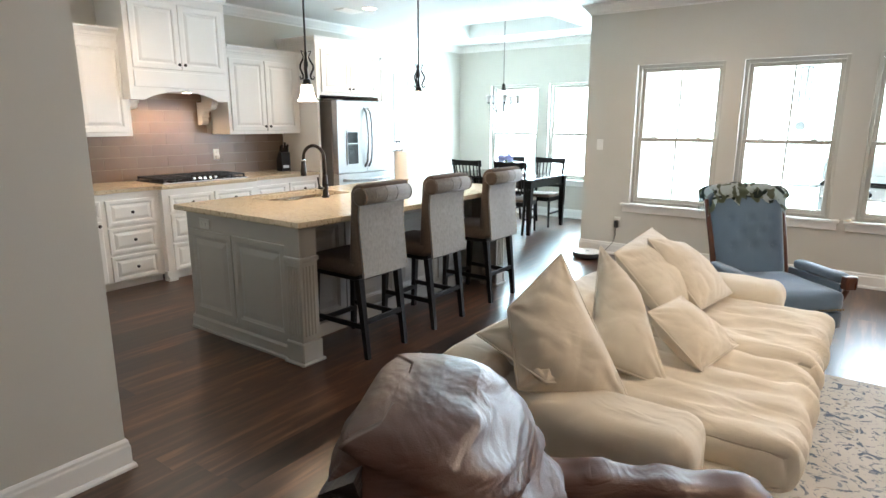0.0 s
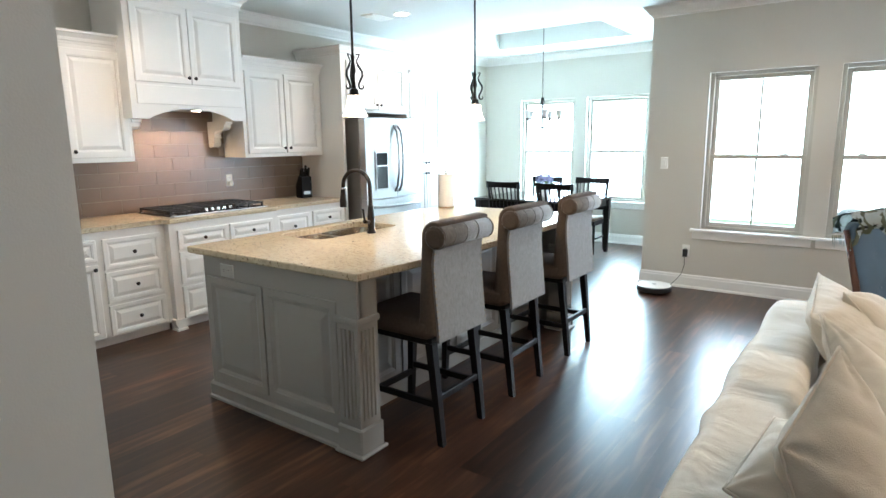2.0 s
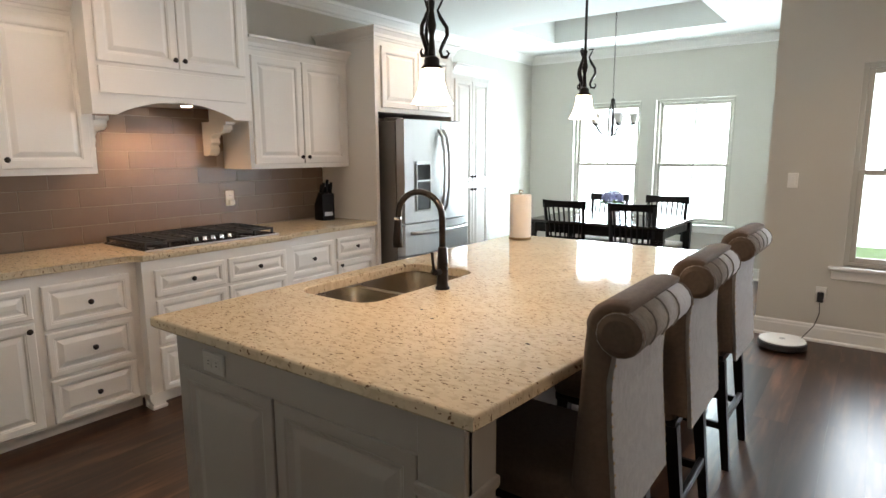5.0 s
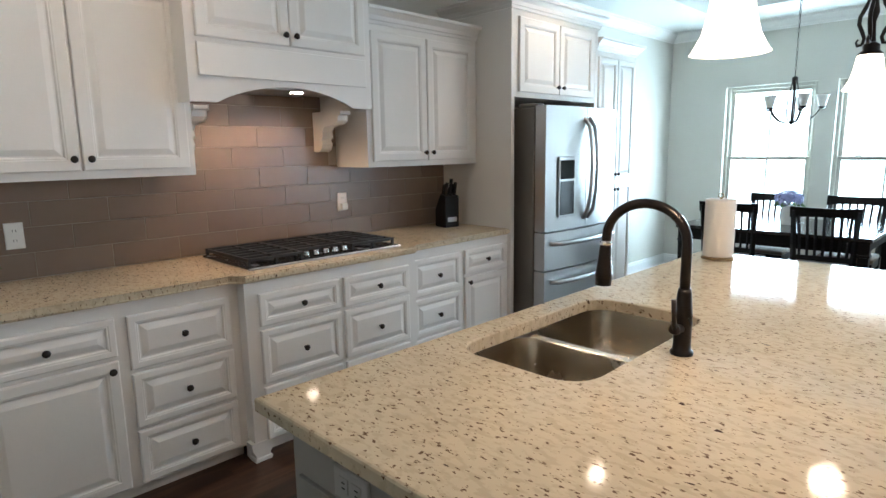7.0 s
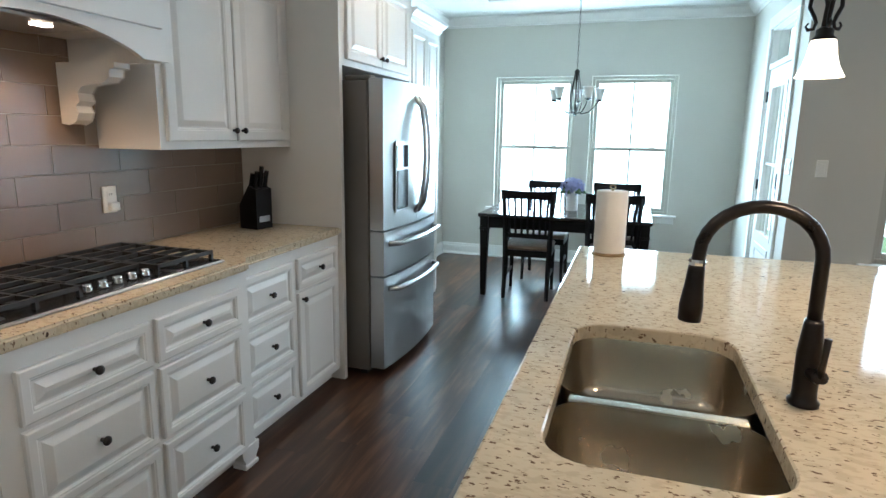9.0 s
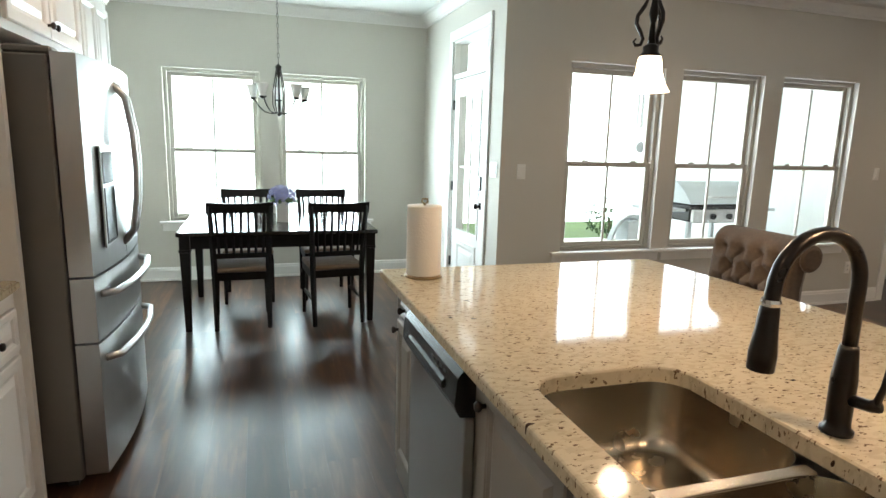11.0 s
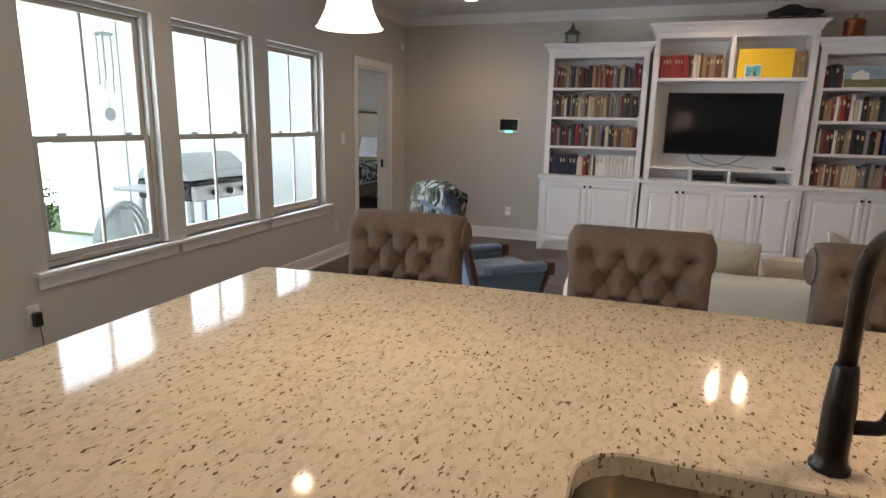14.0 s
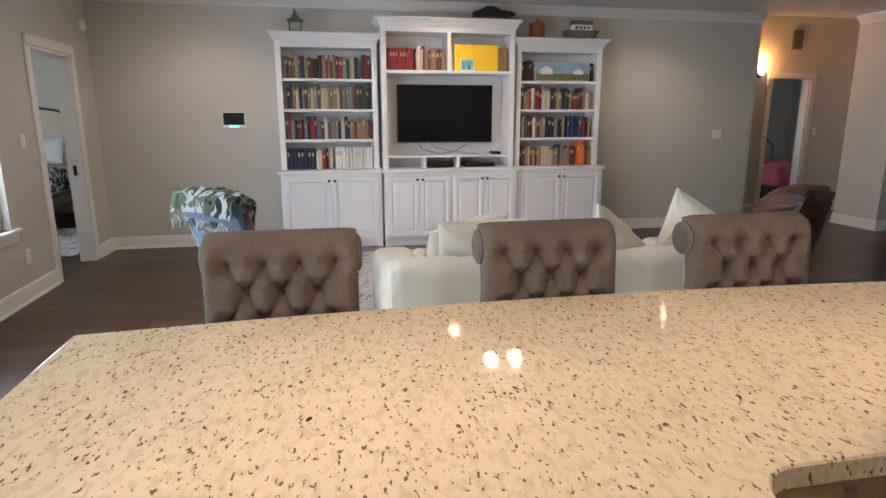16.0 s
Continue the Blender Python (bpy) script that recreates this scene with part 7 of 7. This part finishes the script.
part("top", box(-0.24, 0.24, -0.26, 0.26, 0.70, 0.73, bev=0.006), MAHOGANY, ns)
for x in (-0.19, 0.19):
    for y in (-0.20, 0.20):
        part("leg", box(x - 0.02, x + 0.02, y - 0.02, y + 0.02, 0, 0.10), MAHOGANY, ns)
bl = thing("table_lamp", "lit bedside lamp with a warm fabric shade", "lamp", pose(5.70, 10.0, 0.731))
part("base", turned(((0.07, 0), (0.075, 0.015), (0.03, 0.03), (0.05, 0.15), (0.02, 0.27), (0.008, 0.30), (0.008, 0.40), (0, 0.40)), 16), BRONZE, bl, "", None, True)
part("shade", turned(((0.15, 0.33), (0.10, 0.56), (0.097, 0.56), (0.147, 0.33)), 24), SHADE, bl, "glowing fabric shade", None, True)
rug2 = bmesh.new()
bx(rug2, 2.6, 4.4, 6.9, 8.9, 0.001, 0.012, bev=0.003)
solid("bedroom_rug", rug2, RUG, "faded patterned rug on the bedroom floor", "rug")

# hall, sconce, small bedroom
hd = thing("door_3", "white cased doorway at the end of the hall", "door", pose(0, 0, 0), kind="structure")
bm = bmesh.new()
bx(bm, 3.778, 3.7995, -2.56, -2.475, 0, 2.05, bev=0.004)
bx(bm, 3.778, 3.7995, -3.325, -3.24, 0, 2.05, bev=0.004)
bx(bm, 3.776, 3.7995, -3.325, -2.475, 2.052, 2.14, bev=0.004)
part("casing", bm, TRIM, hd)
bm = bmesh.new()
bx(bm, 3.8, 3.94, -2.58, -2.56, 0, 2.05)
bx(bm, 3.8, 3.94, -3.24, -3.22, 0, 2.05)
part("door_frame", bm, TRIM, hd)
outlet(pose(3.8, -3.42, 1.26, 0, 0, -90), "white light switch in the hall", toggle=True, name="light_switch")
sc = thing("wall_sconce", "lit glass uplight sconce on the hall wall", "wall lamp", pose(3.8, -2.30, 2.12, 0, 0, -90))
part("bracket", box(-0.03, 0.03, -0.05, -0.0005, -0.06, 0.0, bev=0.005), BRONZE, sc)
part("shade", turned(((0.02, -0.03), (0.045, 0.02), (0.06, 0.09), (0.055, 0.09), (0.04, 0.02), (0.015, -0.02)), 18, (0, -0.075, 0)), SHADE, sc, "glowing glass shade", None, True)
lamp("sconce_glow", "POINT", pose(3.70, -2.30, 2.26), 15, (1.0, 0.48, 0.14), radius=0.04)
hv = thing("air_vent", "grey wall vent high in the hall", "vent", pose(3.8, -2.92, 2.62, 0, 0, -90))
part("frame", box(-0.09, 0.09, -0.01, -0.0005, -0.14, 0.14, bev=0.003), GREY_STEEL, hv)
for k in range(8):
    part("slat", box(-0.075, 0.075, -0.016, -0.0105, -0.12 + k * 0.031, -0.10 + k * 0.031), GREY_STEEL, hv)
wall("wall_small_bedroom_south", 3.94, 6.6, -5.6, -5.46, H + 0.3)
wall("wall_small_bedroom_north", 3.94, 6.6, -1.6, -1.46, H + 0.3)
# East opening is made up and stands out of view through the doorway.
wall("wall_small_bedroom_east", 6.6, 6.74, -5.6, -1.46, H + 0.3, [(-2.5, -1.75, 0.8, 2.1)])
tagged(part("small_bedroom_ceiling", box(3.94, 6.74, -5.6, -1.46, H, H + 0.06), CEIL, None), "white bedroom ceiling", "ceiling", kind="structure")
tagged(part("small_bedroom_floor", box(3.94, 6.74, -5.6, -1.46, -0.05, 0.0), CONCRETE, None), "pale carpeted bedroom floor", "floor", kind="structure")
# Added fill lamp inside that hidden opening gives the room its bluish light.
lamp("small_bedroom_window_sky", "AREA", pose(6.55, -2.12, 1.45, 0, 90, 0), 7, DAY, size=1.2, size_y=0.7)
b2 = thing("small_bed", "iron bed with a pink and red cover", "bed", pose(5.2, -4.2, 0))
part("mattress", puffed(-0.5, 0.9, -0.5, 0.5, 0.25, 0.66, 0.06, 0.02, 63), material("pink_cover", (0.45, 0.10, 0.11), 0.9, vary=0.4, scale=5, grain=0.4), b2, "", None, True)
part("bed_base", box(-0.48, 0.88, -0.48, 0.48, 0.0, 0.25), BLACK, b2)
part("iron_headrail", bar([(0.93, 0.5 * math.cos(math.pi * k / 12), 0.85 + 0.25 * math.sin(math.pi * k / 12)) for k in range(13)], 0.012, 6), BLACK, b2, "black iron rail", None, True)
for y in (-0.5, -0.25, 0, 0.25, 0.5):
    part("iron_bar", bar([(0.93, y, 0.0), (0.93, y, 0.85 + 0.25 * math.sin(math.acos(max(-1, min(1, y / 0.5)))))], 0.008, 6), BLACK, b2)

# patio things
GRILLGREY = material("grill_enamel", (0.50, 0.54, 0.56), 0.5, 0.2, vary=0.1, scale=6)
gr = thing("barbecue_grill", "grey lidded gas barbecue on its cart on the patio", "grill", pose(-0.04, 7.5, -0.05))
bm = prism([(-0.30 + 0.60 * k / 10, 0.98 + 0.22 * math.sin(math.pi * k / 10)) for k in range(11)], "x", -0.42, 0.42)
part("lid", bm, GRILLGREY, gr)
part("firebox", box(-0.42, 0.42, -0.30, 0.30, 0.80, 0.975, bev=0.02), BLACK, gr)
part("control_panel", box(-0.42, 0.42, -0.36, -0.301, 0.80, 0.93, bev=0.01), STEEL, gr)
for k in range(3):
    part("dial", bar([(-0.2 + k * 0.2, -0.36, 0.865), (-0.2 + k * 0.2, -0.39, 0.865)], 0.03, 12), BLACK, gr)
for x in (-0.72, 0.43):
    part("side_shelf", box(x, x + 0.29, -0.25, 0.25, 0.90, 0.93, bev=0.008), GRILLGREY, gr)
for x in (-0.40, 0.38):
    for y in (-0.27, 0.27):
        part("leg", box(x - 0.02, x + 0.02, y - 0.02, y + 0.02, 0.0, 0.80), GRILLGREY, gr)
part("lid_handle", bar([(-0.25, -0.30, 1.05), (-0.25, -0.36, 1.06), (0.25, -0.36, 1.06), (0.25, -0.30, 1.05)], 0.012, 6), STEEL, gr)
part("lower_shelf", box(-0.40, 0.40, -0.26, 0.26, 0.18, 0.21), GRILLGREY, gr)
hr = thing("garden_hose_reel", "coiled grey garden hose on its reel", "hose reel", pose(-1.02, 7.35, -0.05))
for k in range(4):
    part("hose_coil", bar([((0.25 - 0.015 * k) * math.cos(t), 0.04 * k, 0.46 + (0.40 - 0.02 * k) * math.sin(t)) for t in [2 * math.pi * q / 24 for q in range(25)]], 0.014, 6), GRILLGREY, hr, "", None, True)
part("stand", box(-0.06, 0.06, -0.02, 0.18, 0.0, 0.80), GRILLGREY, hr)
wc = thing("wind_chime", "metal wind chime hanging outside the window", "wind chime", pose(-0.75, 7.7, 1.5))
part("top_ring", turned(((0.07, 0.60), (0.075, 0.61), (0.07, 0.62), (0, 0.62)), 14), GRILLGREY, wc)
for k in range(5):
    a = k * 1.2566
    part("tube", bar([(0.055 * math.cos(a), 0.055 * math.sin(a), 0.15 + 0.03 * k), (0.055 * math.cos(a), 0.055 * math.sin(a), 0.60)], 0.010, 6), STEEL, wc)
part("sail", bar([(0, -0.002, -0.02), (0, 0.002, -0.02)], 0.055, 14), GRILLGREY, wc)
part("cord", bar([(0, 0, -0.02), (0, 0, 0.80)], 0.003, 5), GRILLGREY, wc)
part("garden_hook", bar([(0.22, 0.1, -1.55), (0.22, 0.1, 0.75), (0.18, 0.08, 0.84), (0.10, 0.04, 0.86), (0.0, 0.0, 0.80)], 0.008, 6), GRILLGREY, wc)
bu = thing("shrub", "small round-leaved green shrub beside the patio", "shrub", pose(1.65, 11.8, -0.2))
part("stems", bar([(0, 0, 0), (0.02, 0.01, 0.35)], 0.03, 6), DRIFT, bu)
bm = bmesh.new()
for k in range(420):
    v = Vector((random.gauss(0, 1), random.gauss(0, 1), random.gauss(0, 1))).normalized()
    c = Vector((v.x * 0.5, v.y * 0.5, 0.42 + v.z * 0.34)) * random.uniform(0.6, 1.08)
    q = Matrix.Translation(c) @ Euler((random.uniform(0, 6), random.uniform(0, 6), 0)).to_matrix().to_4x4()
    bm.faces.new([bm.verts.new(q @ Vector(p)) for p in ((0, 0, 0), (0.035, -0.02, 0.01), (0.075, 0, 0), (0.035, 0.02, 0.01))])
part("foliage", bm, LEAF, bu)
# Glowing sheet added for the overbright outdoors; its height keeps the sun out.
BACKDROP_GLOW = material("bright_haze", (0.8, 0.84, 0.86), 1.0, vary=0.05, scale=0.02, emit=4.6, emit_color=(0.80, 0.98, 1.0))
tagged(part("backdrop", box(-60, 60, 14.0, 14.1, -0.2, 12), BACKDROP_GLOW, None), "added glowing sheet standing in for the bright outdoors beyond the lawn", "backdrop", kind="structure")

# ---- pieces of the setting: planks and tiles ----
PW, PL = 0.178, 1.22
PLANK = None
near_planks, rest = [], bmesh.new()
x = -6.1
while x < 2.9:
    y = -4.6 - random.uniform(0.0, PL)
    lim = 8.8 if x + PW / 2 < -2.8 else 6.6
    w = min(PW, 2.9 - x)
    while y < lim:
        a, b = max(y, -4.6), min(y + PL, lim)
        if b - a > 0.02:
            if -5.45 < x < 0.4 and 0.6 < (a + b) / 2 < 8.2 and len(near_planks) < 290 and b - a > PL - 0.01:
                near_planks.append((x, a))
            else:
                bx(rest, x + 0.0001, x + w - 0.0001, a + 0.0001, b - 0.0001, -0.012, 0.0)
        y += PL
    x += PW
for yy in range(16):
    bx(rest, 2.902, 4.2, -4.0 + yy * PW, -4.0 + (yy + 1) * PW - 0.002, -0.012, 0.0)
for yy in range(22):
    bx(rest, 0.98, 6.1, 6.602 + yy * PW, 6.602 + (yy + 1) * PW - 0.002, -0.012, 0.0)
part("planks", rest, FLOOR, floor, "", kind="stuff")
bm = bmesh.new()
bx(bm, 0.0001, PW - 0.0001, 0.0001, PL - 0.0001, -0.012, 0.0)
PLANK = part("plank", bm, FLOOR, floor, "", pose(near_planks[0][0], near_planks[0][1], 0))
for a, b in near_planks[1:]:
    again(PLANK, pose(a, b, 0))

TW, TH = 0.324, 0.1135
grout = part("grout_bed", box(-6.0995, -6.0935, 1.22, 4.858, 0.928, 1.80), GROUT, wall_west)
made = {}
for row in range(8):
    z = 0.931 + row * (TH + 0.003)
    x = 1.222 - (0.162 if row % 2 else 0.0)
    while x < 4.857:
        a, b = max(x, 1.222), min(x + TW, 4.856)
        top_z = z + TH
        inside = z < 1.375 or (2.83 < (a + b) / 2 < 3.87)
        if inside and b - a > 0.01:
            key = round(b - a, 3)
            if key not in made:
                bm = bmesh.new()
                bx(bm, 0, 0.0030, 0, b - a - 0.003, 0, TH, bev=0.001)
                made[key] = part("tile", bm, TILE, wall_west, "", pose(-6.0945, a, z))
            else:
                again(made[key], pose(-6.0945, a, z))
        x += TW
